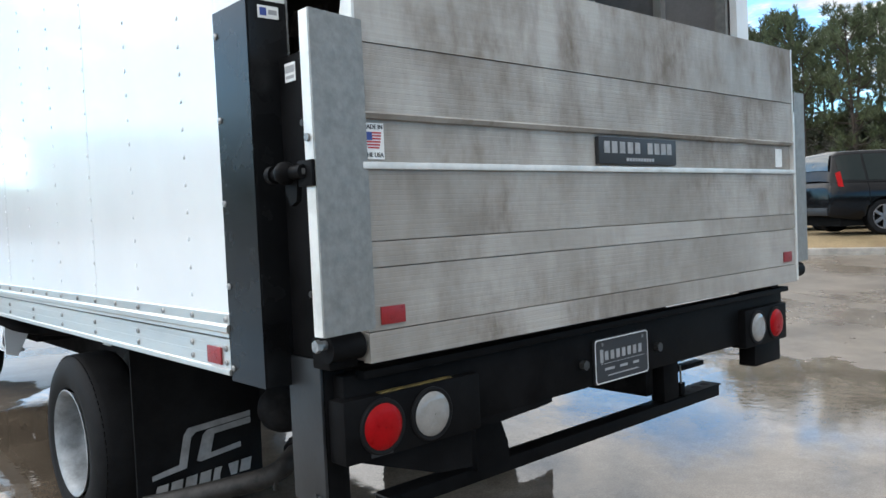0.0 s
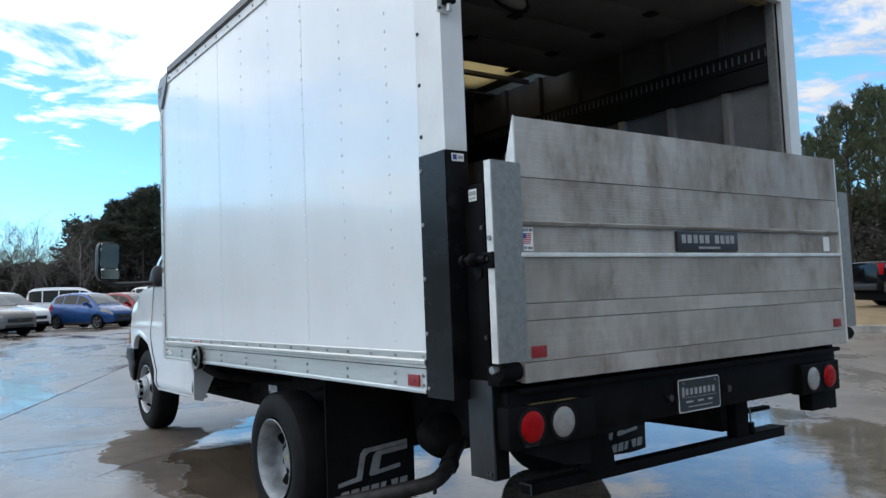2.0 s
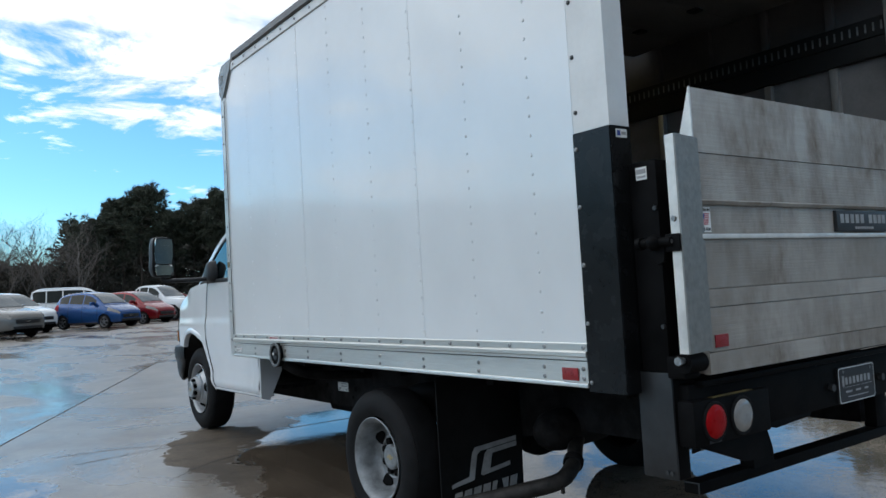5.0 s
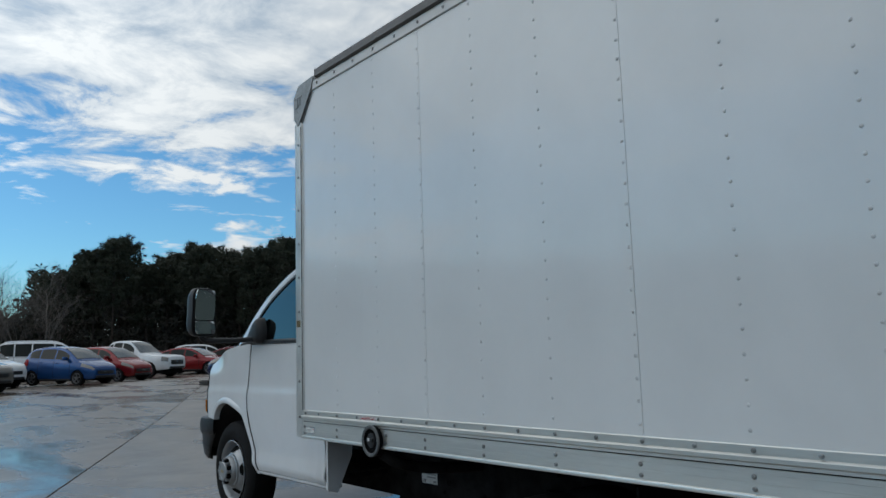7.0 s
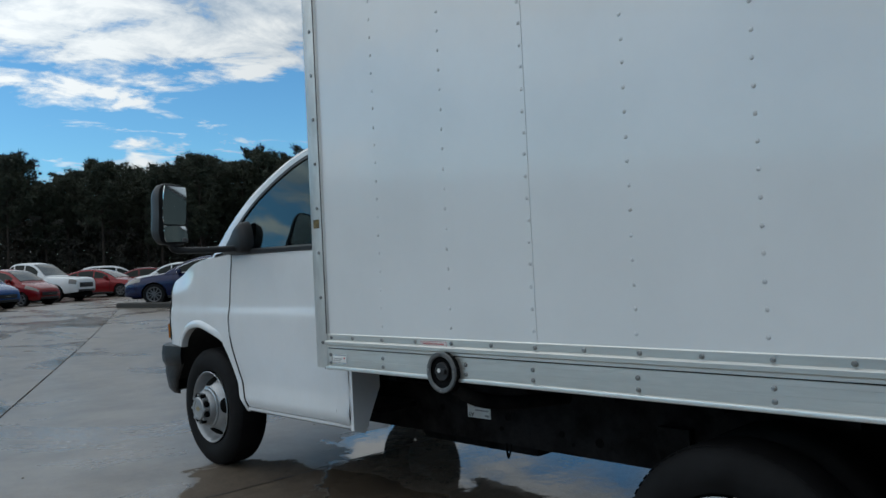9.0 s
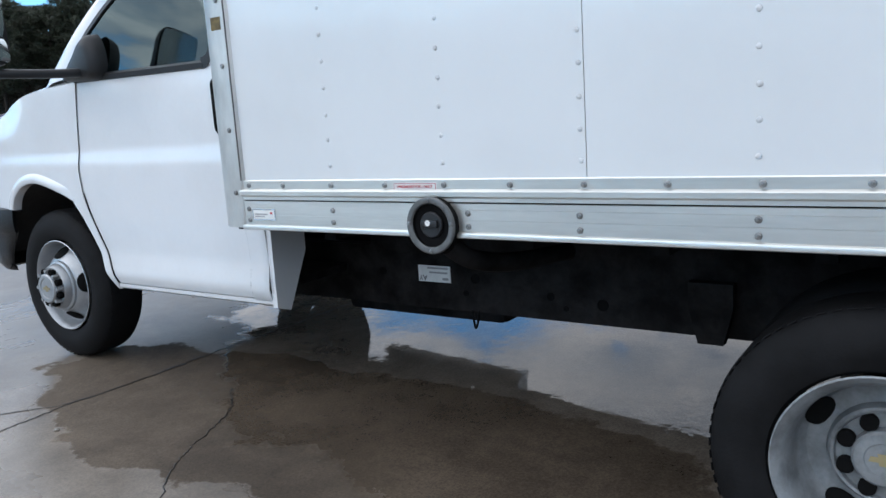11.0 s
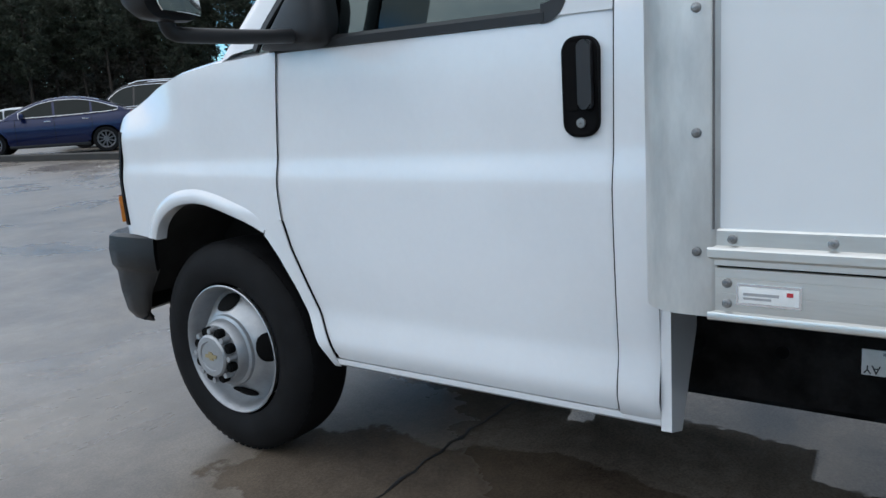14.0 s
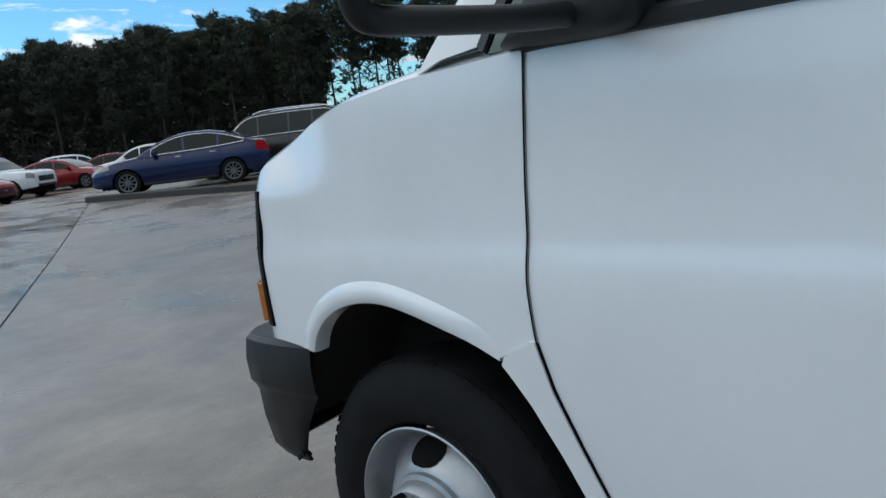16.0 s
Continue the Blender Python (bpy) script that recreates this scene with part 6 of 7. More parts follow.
def kerb_line(points, width):
    """A free-standing wet kerb along a line."""
    bm = bmesh.new()
    pts = curve([(x, y, 0) for x, y in points], 4)
    rings = []
    for k, q in enumerate(pts):
        d = (pts[min(k + 1, len(pts) - 1)] - pts[max(k - 1, 0)]).normalized()
        z = ground_z(q.x, q.y)
        rings.append([bm.verts.new((q.x - d.y * o * width, q.y + d.x * o * width, z + h)) for o, h in ((-0.5, -0.05), (-0.47, 0.13), (-0.38, 0.15), (0.38, 0.15), (0.47, 0.13), (0.5, -0.05))])
    skin(bm, rings, True)
    tagged(part("kerb", bm, "wet_kerb"), "low dark wet concrete kerb across the lot", "kerb", kind="structure")


kerb_line([(7.6, 25.2), (8.0, 23.2), (8.75, 19.4), (9.5, 16.6), (10.3, 13.6)], 0.32)
island("verge", [(14.6, 10.2), (14.9, 7.6), (22.0, -6.5), (60, -18), (60, 30), (22, 26)], 0.22, "concrete kerb before a bank of dead straw-coloured grass")


# ---- trees ----
def needle_mat(name, c):
    return mat(name, c, 0.7, vary=0.2, scale=2, island=0.35)


M["bark"] = mat("pine_bark", (0.075, 0.055, 0.042), 0.9, vary=0.3, scale=5, bump=0.5, bump_scale=20)
M["needles"] = needle_mat("dark_pine_needles", (0.056, 0.064, 0.038))
M["needles_light"] = needle_mat("young_pine_needles", (0.085, 0.105, 0.045))
M["twig"] = mat("bare_grey_twigs", (0.20, 0.17, 0.15), 0.9, vary=0.2, scale=5)
M["brush"] = mat("brown_undergrowth", (0.080, 0.072, 0.056), 0.9, vary=0.3, scale=1, island=0.4)


def clump(bm, at, r, n, rng, flat=0.7, wide=1.0):
    """A tuft of needle blades."""
    for _ in range(n):
        d = Vector((rng.gauss(0, 1), rng.gauss(0, 1), rng.gauss(0.25, 0.8) * flat)).normalized()
        side = d.cross(Vector((rng.gauss(0, 1), rng.gauss(0, 1), rng.gauss(0, 1)))).normalized()
        b = at + d * r * rng.uniform(0.0, 0.3)
        tip = at + d * r * rng.uniform(0.8, 1.25)
        w = r * rng.uniform(0.035, 0.08) * wide
        mid = b.lerp(tip, 0.55)
        bm.faces.new([bm.verts.new(p) for p in (b, mid + side * w, tip, mid - side * w)])


def candle(bm, at, r, n, rng):
    """An upright brush of needles at a shoot's end."""
    lean = Vector((rng.gauss(0, 0.25), rng.gauss(0, 0.25), 1)).normalized()
    for _ in range(n):
        b = at + lean * r * rng.uniform(-0.5, 0.7)
        d = (lean * rng.uniform(0.5, 1.2) + Vector((rng.gauss(0, 0.6), rng.gauss(0, 0.6), 0))).normalized()
        side = d.cross(Vector((rng.gauss(0, 1), rng.gauss(0, 1), rng.gauss(0, 1)))).normalized()
        tip, w = b + d * r * rng.uniform(0.5, 0.95), r * rng.uniform(0.030, 0.055)
        mid = b.lerp(tip, 0.5)
        bm.faces.new([bm.verts.new(p) for p in (b, mid + side * w, tip, mid - side * w)])


def pine(seed, height, start, spread, leaf, density=1.0, upright=False):
    """Bare trunk below, then limbs that carry their tufts at the ends; an uneven dome on top."""
    rng = random.Random(seed)
    tree = thing("pine_tree", "tall dark green pine tree at the edge of the lot", "tree", "pines round the lot")
    bm = bmesh.new()
    lean = Vector((rng.uniform(-0.5, 0.5), rng.uniform(-0.5, 0.5), 0))
    axis = curve([(0, 0, -0.4), lean * 0.25 + Vector((0, 0, height * 0.35)), lean * 0.7 + Vector((0, 0, height * 0.7)), lean + Vector((0, 0, height * 0.97))], 4)
    r0 = (0.009 if start > 0.47 else 0.011) * height
    pipe(bm, axis, [max(0.02, r0 * (1 - k / (len(axis) - 1)) ** 0.8 + 0.015) for k in range(len(axis))], 8)
    leafy = bmesh.new()
    limbs = int(40 * density)
    for k in range(limbs):
        q = start + (0.99 - start) * (k + rng.random()) / limbs
        i = min(len(axis) - 2, int(q * (len(axis) - 1)))
        base = axis[i].lerp(axis[i + 1], q * (len(axis) - 1) - i)
        f = (q - start) / (1 - start)
        if upright:
            reach = spread * (1.0 - 0.72 * f ** 2.0) * rng.uniform(0.55, 1.15)
        else:
            reach = spread * math.sqrt(max(0.05, 1 - (1.55 * f - 0.62) ** 2)) * rng.uniform(0.40, 1.12)
        a = k * 2.4 + rng.uniform(-0.5, 0.5)
        rise = reach * (rng.uniform(0.15, 0.55) + (0.35 * f if upright else 0.25 * f))
        tip = base + Vector((math.cos(a) * reach, math.sin(a) * reach, rise))
        mid = base.lerp(tip, 0.55) - Vector((0, 0, reach * 0.10))
        pipe(bm, [base, mid, tip], [0.030 + 0.012 * reach, 0.026, 0.010], 5)
        # forks near the limb's end, each with its own brush of needles
        for _ in range(int(3 + reach * (2.0 if upright else 2.4))):
            g = rng.uniform(0.42, 1.0) ** 0.8
            root = base.lerp(mid, g / 0.55) if g < 0.55 else mid.lerp(tip, (g - 0.55) / 0.45)
            at = root + Vector((rng.gauss(0, 0.24), rng.gauss(0, 0.24), rng.gauss(0.14, 0.16))) * (0.55 + 0.28 * reach)
            pipe(bm, [root, at], [0.012, 0.006], 3)
            if upright:
                candle(leafy, at, rng.uniform(0.30, 0.52), 50, rng)
            else:
                clump(leafy, at, rng.uniform(0.40, 0.80), 46, rng, 0.6)
    for _ in range(4):
        if upright:
            candle(leafy, axis[-1] + Vector((rng.gauss(0, 0.2), rng.gauss(0, 0.2), rng.uniform(-0.5, 0.3))), 0.45, 50, rng)
        else:
            clump(leafy, axis[-1] + Vector((rng.gauss(0, 0.4), rng.gauss(0, 0.4), rng.uniform(-0.5, 0.3))), 0.5, 30, rng)
    part("trunk", bm, "bark", tree)
    part("crown", leafy, leaf, tree, smooth=False)
    return tree


def bare_tree(seed, height):
    rng = random.Random(seed)
    tree = thing("bare_tree", "leafless grey winter tree at the edge of the lot", "tree", "bare trees")
    bm = bmesh.new()

    def grow(at, way, length, r, depth):
        pts = [at]
        d = way.normalized()
        for _ in range(3):
            d = (d + Vector((rng.gauss(0, 0.16), rng.gauss(0, 0.16), rng.gauss(0.04, 0.1)))).normalized()
            pts.append(pts[-1] + d * length / 3)
        pipe(bm, pts, [r, r * 0.85, r * 0.7, r * 0.55], 5 if depth > 1 else 3)
        if depth:
            for k in range(4):
                q = pts[1 + k % 3]
                a = rng.uniform(0, 6.3)
                grow(q, d + Vector((math.cos(a), math.sin(a), rng.uniform(0.1, 0.6))) * 0.9, length * rng.uniform(0.48, 0.70), r * 0.52, depth - 1)
    grow(Vector((0, 0, -0.3)), Vector((0, 0, 1)), height * 0.5, height * 0.009, 5)
    part("trunk", bm, "twig", tree)
    return tree


def place(az, d, ex=0.0, ey=0.0):
    return ex + d * math.sin(radians(az)), ey + d * math.cos(radians(az))


def copy_sized(ob, m):
    """copy_thing keeps the first one's own scale: take it out of the pose."""
    return copy_thing(ob, m @ Matrix.Scale(1 / ob.scale[0], 4))


def forest():
    rng = random.Random(5)
    kinds = [pine(11, 16.0, 0.36, 2.9, "needles", 1.1), pine(12, 17.5, 0.44, 3.2, "needles", 1.1), pine(13, 15.0, 0.30, 2.7, "needles", 1.0), pine(14, 18.0, 0.50, 3.5, "needles", 1.0), pine(15, 16.5, 0.40, 3.2, "needles", 1.1)]
    used = set()

    def plant(k, x, y, scale):
        m = pose(x, y, ground_z(x, y) + (0.3 if x > 30 and y < 20 else 0.0), 0, 0, rng.uniform(0, 360)) @ Matrix.Scale(scale, 4)
        if k not in used:
            used.add(k)
            kinds[k].matrix_basis = m
        else:
            copy_sized(kinds[k], m)
    heights = (16.0, 17.5, 15.0, 18.0, 16.5, 17.0)
    kinds.append(pine(16, 17.0, 0.50, 2.1, "needles", 0.85))
    skyline = [(0, 4.6), (7, 4.8), (8.9, 5.0), (9.7, 5.9), (10.2, 6.6), (11.3, 6.8), (12.2, 7.8), (13, 8.5), (13.8, 8.7), (14.6, 8.5), (15.5, 7.9), (16.7, 6.4), (17.3, 7.1), (18, 8.3), (18.7, 8.5), (20, 7.8), (20.9, 7.1), (22.1, 7.1), (23.1, 8.0), (24.2, 7.9), (25.8, 8.6), (26.9, 8.7), (27.8, 8.1), (28.2, 7.6), (29.5, 8.5), (33.5, 8.4), (35.5, 9.6), (37, 9.7), (40, 9.2), (60, 9.0)]

    def rise(az):
        for (a, e), (b, g) in zip(skyline, skyline[1:]):
            if az <= b:
                return e + (g - e) * (az - a) / (b - a)
        return skyline[-1][1]
    for row, (d0, n) in enumerate(((97, 25), (105, 26), (114, 27))):
        for i in range(n):
            az = 9.6 + (56 - 9.6) * (i + rng.uniform(0.15, 0.85)) / n
            d = d0 + rng.uniform(-3, 3)
            k = 5 if 36.5 < az < 47 else rng.randrange(5)
            if k == 5 and row == 2:
                continue
            e = min(rise(az - 0.7), rise(az), rise(az + 0.7)) - 0.05 + rng.uniform(-0.7, 0.25) - (0.5 if rng.random() < 0.2 else 0.0)
            plant(k, *place(az, d), (d * math.tan(radians(e)) + 1.0) / heights[k])
    near = [pine(21, 11.2, 0.30, 2.2, "needles_light", 0.85, True), pine(22, 10.4, 0.12, 2.1, "needles_light", 1.0, True), pine(23, 12.0, 0.46, 2.3, "needles_light", 0.75, True)]
    first = set()
    crest = [(57, 7.6), (61.2, 9.1), (63.8, 11.3), (65.8, 13.3), (67.0, 13.5), (67.8, 11.4), (69, 11.4), (70.5, 12.6), (76, 12.8), (90, 12.0)]
    for i in range(36):
        az = 57.5 + 31 * (i + rng.uniform(0.2, 0.8)) / 36
        d = 40 + (i * 7 % 4) * 7 + rng.uniform(-2, 2)
        x, y = place(az, d)
        k = rng.randrange(3)
        e = next(b + (q - b) * (az - a) / (c - a) for (a, b), (c, q) in zip(crest, crest[1:]) if az <= c) + rng.uniform(-0.9, 0.1)
        m = pose(x, y, 0.3, 0, 0, rng.uniform(0, 360)) @ Matrix.Scale((d * math.tan(radians(e)) + 0.7) / (11.2, 10.4, 12.0)[k], 4)
        if k not in first:
            first.add(k)
            near[k].matrix_basis = m
        else:
            copy_sized(near[k], m)
    bare = [bare_tree(31, 12.0), bare_tree(32, 10.5)]
    for i, az in enumerate((-4.0, -2.4, -1.0, 0.3, 1.5, 2.5, 3.4, 4.0, 4.6, 5.2, 5.8, 6.3, 6.8, 7.2, 7.7, 8.1, 8.6, 9.0, 9.5, 9.9, 10.3)):
        m = pose(*place(az, 92 + 5 * (i % 3)), 0, 0, 0, rng.uniform(0, 360)) @ Matrix.Scale(rng.uniform(0.85, 1.1), 4)
        if i < 2:
            bare[i].matrix_basis = m
        else:
            copy_sized(bare[i % 2], m)
    # undergrowth and the woods behind, uncountable
    bm = bmesh.new()
    for _ in range(11000):
        az = rng.uniform(-12, 58)
        d = rng.uniform(95, 122)
        x, y = place(az, d)
        clump(bm, Vector((x, y, rng.uniform(0, 1) ** 1.4 * (4.5 if 36.5 < az < 47 else 8.0 if az > 8 else 5.5))), rng.uniform(0.4, 0.9), 14, rng, 0.9, 1.8)
    for _ in range(4000):
        x, y = place(rng.uniform(-14, 9.5), rng.uniform(95, 120))
        clump(bm, Vector((x, y, rng.uniform(0, 5.5))), rng.uniform(0.5, 1.1), 14, rng, 0.9, 1.5)
    for _ in range(2200):
        az = rng.uniform(57, 90)
        x, y = place(az, rng.uniform(40, 58))
        clump(bm, Vector((x, y, 0.3 + rng.uniform(0, 1) ** 1.4 * 4.0)), rng.uniform(0.3, 0.6), 16, rng, 0.9)
    tagged(part("undergrowth", bm, "brush", smooth=False), "dark brown brush under the pines", "undergrowth", kind="stuff")
    bm = bmesh.new()
    for _ in range(22000):
        az = rng.uniform(-14, 92)
        d = rng.uniform(120, 150) if az < 57 else rng.uniform(58, 80)
        x, y = place(az, d)
        if 37 < az < 46 and rng.random() < 0.85:
            continue
        top = (13.5 if 9 < az < 57 else 6.0) if az < 57 else 6.5
        clump(bm, Vector((x, y, rng.uniform(0, top))), rng.uniform(0.7, 1.4), 14, rng, 0.9, 2.0)
    for _ in range(9000):                       # unseen woods added behind the walker, to darken the horizon and reflections
        az = rng.uniform(92, 346)
        x, y = place(az, rng.uniform(115, 140))
        clump(bm, Vector((x, y, rng.uniform(0, 14.0))), rng.uniform(1.8, 2.8), 24, rng, 0.9)
    tagged(part("far_woods", bm, "needles", smooth=False), "dark pine woods behind the lot", "woods", kind="stuff")


forest()


# ---- parked vehicles ----
def paint(name, c, metal=0.3, coat=0.4):
    return mat(name, c, 0.25, metal, vary=0.05, scale=3, coat=coat, rough_vary=0.04)


M["p_blue"] = paint("light_blue_car_paint", (0.012, 0.062, 0.205))
M["p_red"] = paint("red_car_paint", (0.20, 0.006, 0.009))
M["p_darkred"] = paint("dark_red_car_paint", (0.13, 0.010, 0.014))
M["p_white"] = paint("white_car_paint", (0.72, 0.73, 0.74), 0.0)
M["p_silver"] = paint("silver_car_paint", (0.19, 0.182, 0.172), 0.4)
M["p_navy"] = paint("navy_car_paint", (0.007, 0.014, 0.062))
M["p_black"] = mat("black_car_paint", (0.004, 0.0042, 0.005), 0.12, spec=0.25, vary=0.05, scale=3, rough_vary=0.04)
M["p_brown"] = paint("dark_brown_car_paint", (0.014, 0.0115, 0.011), 0.0, 0.15)

# length, width, wheel radius, axles from the nose, sill height, the body's upper line from nose to tail, the roof's line from cowl to tail, pillars
SHAPES = {
    "hatch": dict(L=3.64, W=1.60, R=0.295, axles=(0.70, 3.07), sill=0.22, line=[(0.0, 0.62), (0.05, 0.70), (0.22, 0.79), (0.55, 0.90), (0.85, 0.97), (1.1, 1.0), (2.2, 1.04), (3.2, 1.10), (3.5, 1.09), (3.64, 0.98)],
                  roof=[(0.72, 0.95), (1.05, 1.17), (1.40, 1.38), (1.75, 1.49), (2.2, 1.535), (2.8, 1.515), (3.25, 1.43), (3.46, 1.26), (3.57, 1.08)], screen=(0.85, 1.62), back=(3.27, 3.50), pillars=(1.92, 2.72)),
    "sedan": dict(L=4.67, W=1.83, R=0.335, axles=(0.93, 3.66), sill=0.23, line=[(0.0, 0.60), (0.05, 0.70), (0.2, 0.78), (0.6, 0.88), (1.1, 0.95), (1.4, 0.97), (2.6, 1.0), (3.6, 1.05), (4.15, 1.10), (4.5, 1.09), (4.62, 1.0), (4.67, 0.88)],
                  roof=[(1.15, 0.93), (1.5, 1.13), (1.95, 1.34), (2.35, 1.45), (2.8, 1.485), (3.2, 1.46), (3.6, 1.37), (4.0, 1.22), (4.30, 1.08)], screen=(1.30, 2.20), back=(3.55, 4.15), pillars=(2.45, 3.36)),
    "suv": dict(L=5.15, W=2.0, R=0.39, axles=(0.98, 3.95), sill=0.34, line=[(0.0, 0.86), (0.05, 0.98), (0.3, 1.06), (1.0, 1.12), (1.4, 1.15), (4.0, 1.19), (4.9, 1.21), (5.08, 1.18), (5.15, 1.05)],
                roof=[(1.38, 1.12), (1.75, 1.43), (2.10, 1.72), (2.45, 1.84), (3.2, 1.885), (4.5, 1.875), (4.90, 1.82), (5.02, 1.60), (5.10, 1.20)], screen=(1.52, 2.25), back=(4.92, 5.06), pillars=(2.58, 3.55, 4.30)),
    "crossover": dict(L=4.65, W=1.86, R=0.36, axles=(0.92, 3.62), sill=0.27, line=[(0.0, 0.72), (0.05, 0.82), (0.25, 0.92), (0.8, 1.02), (1.2, 1.06), (2.6, 1.09), (4.0, 1.15), (4.5, 1.14), (4.65, 1.02)],
                      roof=[(1.05, 1.02), (1.45, 1.27), (1.85, 1.52), (2.25, 1.65), (2.8, 1.70), (3.6, 1.68), (4.15, 1.57), (4.42, 1.35), (4.56, 1.13)], screen=(1.20, 2.05), back=(4.16, 4.48), pillars=(2.32, 3.28, 3.92)),
    "pickup": dict(L=5.6, W=2.0, R=0.39, axles=(0.98, 4.50), sill=0.38, line=[(0.0, 0.92), (0.05, 1.02), (0.3, 1.09), (1.1, 1.15), (1.5, 1.17), (3.4, 1.21), (5.4, 1.22), (5.56, 1.21), (5.6, 1.10)],
                   roof=[(1.42, 1.13), (1.75, 1.40), (2.08, 1.68), (2.40, 1.82), (2.8, 1.86), (3.2, 1.83), (3.42, 1.66), (3.52, 1.18)], screen=(1.56, 2.25), back=(3.36, 3.49), pillars=(2.62, 3.16)),
}


def vehicle(name, shape, color, label, at, spokes=6, rails=False, category="car", group="parked vehicles"):
    """A parked vehicle; its nose points along +y of the pose, its middle stands at the pose."""
    S = SHAPES[shape]
    L, Wd, R = S["L"], S["W"] / 2, S["R"]

    def flow(pts):
        return [(v.x, v.y) for v in curve([(y, z, 0) for y, z in pts], 6)]
    LINE, ROOF = flow(S["line"]), flow(S["roof"])

    def on(pts, y):
        for (a, b), (c, d) in zip(pts, pts[1:]):
            if y <= c:
                return b + (d - b) * (y - a) / max(1e-6, c - a)
        return pts[-1][1]
    car = thing(name, label, category, group, at=at)

    def fy(y):
        return L / 2 - y

    def half(y):
        e = 1 - 0.28 * max(0.0, (0.75 - y) / 0.75) ** 2.4
        return Wd * e * (1 - 0.15 * max(0.0, (y - L + 0.6) / 0.6) ** 2.4)
    low = S["sill"]
    SIDE = [(0.925, 0.0), (0.972, 0.09), (1.0, 0.36), (1.0, 0.58), (0.985, 0.74), (0.955, 0.88), (0.905, 0.97), (0.80, 1.0), (0.45, 1.0), (0.0, 1.0)]

    def floor_at(y):
        z = low + 0.05 * max(0.0, (0.5 - y) / 0.5) + 0.08 * max(0.0, (y - L + 0.5) / 0.5)
        for ax in S["axles"]:
            r = R * 1.12
            if abs(y - ax) < r:
                z = max(z, R + math.sqrt(r * r - (y - ax) ** 2))
        return z

    def shell(y, k, out=0.0):
        """A point of the right flank: k counts along the section from the sill to the middle of the hood."""
        i = min(int(k), len(SIDE) - 2)
        f = k - i
        fx, fz = (SIDE[i][q] + (SIDE[i + 1][q] - SIDE[i][q]) * f for q in (0, 1))
        top = on(LINE, y)
        z0 = low + 0.05 * max(0.0, (0.5 - y) / 0.5) + 0.08 * max(0.0, (y - L + 0.5) / 0.5)
        z = max(z0 + (top - z0) * fz, floor_at(y)) + 0.028 * max(0.0, k - 6) / 3 * (1 if y < S["roof"][0][0] + 0.3 else 0.4)
        return half(y) * fx + out, fy(y), z + out * 0.5
    ys = {0.0, 0.012, 0.04, 0.09, 0.16, 0.26, 0.38, L, L - 0.012, L - 0.04, L - 0.09, L - 0.16, L - 0.26, L - 0.38}
    for ax in S["axles"]:
        ys |= {round(ax + R * 1.12 * q, 4) for q in (-1.0, -0.995, -0.96, -0.88, -0.75, -0.55, -0.3, 0.0, 0.3, 0.55, 0.75, 0.88, 0.96, 0.995, 1.0)}
    ys |= {round(0.5 + (L - 1.0) * k / 22, 4) for k in range(23)}
    ys = sorted(ys)
    bm = bmesh.new()
    rings = []
    for y in ys:
        pull = 0.030 * max(0.0, 1 - min(y, L - y) / 0.04) ** 2
        right = [Vector(shell(y, k)) for k in range(len(SIDE))]
        if pull:
            right = [Vector((p.x - pull, p.y, p.z - (pull if k > 5 else -pull * (k < 2)))) for k, p in enumerate(right)]
        rings.append([bm.verts.new(p) for p in right[:-1]] + [bm.verts.new((-p.x if abs(p.x) > 0 else 0, p.y, p.z)) for p in reversed(right)])
    skin(bm, rings, closed=False)
    bm.faces.new(rings[0])
    bm.faces.new(rings[-1])
    body = part("body", bm, color, car)
    part("underside", boxes((-Wd * 0.84, Wd * 0.84, -L / 2 + 0.25, L / 2 - 0.25, 0.20, 0.55)), "gap", car)
    # greenhouse

    def cabin(y, v, out=0.0):
        """A point of the right side above the belt; v goes from the belt to the roof's edge."""
        zb, Z = on(LINE, y) - 0.03, max(on(ROOF, y), on(LINE, y) - 0.02)
        wb = half(y) * 0.925
        wr = wb - 0.36 * (Z - zb)
        return wb + (wr - wb) * v + out, fy(y), zb + (Z - 0.035 - zb) * v
    gy = [S["roof"][0][0] + (S["roof"][-1][0] - S["roof"][0][0]) * k / 26 for k in range(27)]
    bm = bmesh.new()
    rings = []
    for y in gy:
        x, _, z = cabin(y, 1.0)
        Z = max(on(ROOF, y), on(LINE, y) - 0.02)
        right = [Vector(cabin(y, v)) for v in (0.0, 0.25, 0.5, 0.75, 0.93)] + [Vector((x - 0.012, fy(y), z + 0.006)), Vector((x - 0.045, fy(y), Z - 0.008)), Vector((x - 0.13, fy(y), Z)), Vector((x * 0.45, fy(y), Z + 0.018)), Vector((0, fy(y), Z + 0.024))]
        rings.append([bm.verts.new(p) for p in right[:-1]] + [bm.verts.new((-p.x, p.y, p.z)) for p in reversed(right)])
    skin(bm, rings, closed=False)
    part("roof", bm, color, body)

    def pane(grid, name_, depth=0.004):
        b = bmesh.new()
        sheet(b, grid)
        part(name_, solid(b, depth), "car_glass" if name_ == "side_window" else "car_screen", body)
    for (y0, y1), nm in ((S["screen"], "windscreen"), (S["back"], "rear_window")):
        rows = []
        for k in range(7):
            y = y0 + (y1 - y0) * k / 6
            x = cabin(y, 1.0)[0] - 0.075
            rows.append([(x * u, fy(y) + (0.012 if nm == "windscreen" else -0.012), on(ROOF, y) + 0.022 * (1 - u * u) + 0.012) for u in (-1, -0.6, -0.2, 0.2, 0.6, 1)])
        pane(rows, nm)
    belt = lambda y: on(LINE, y) + 0.02
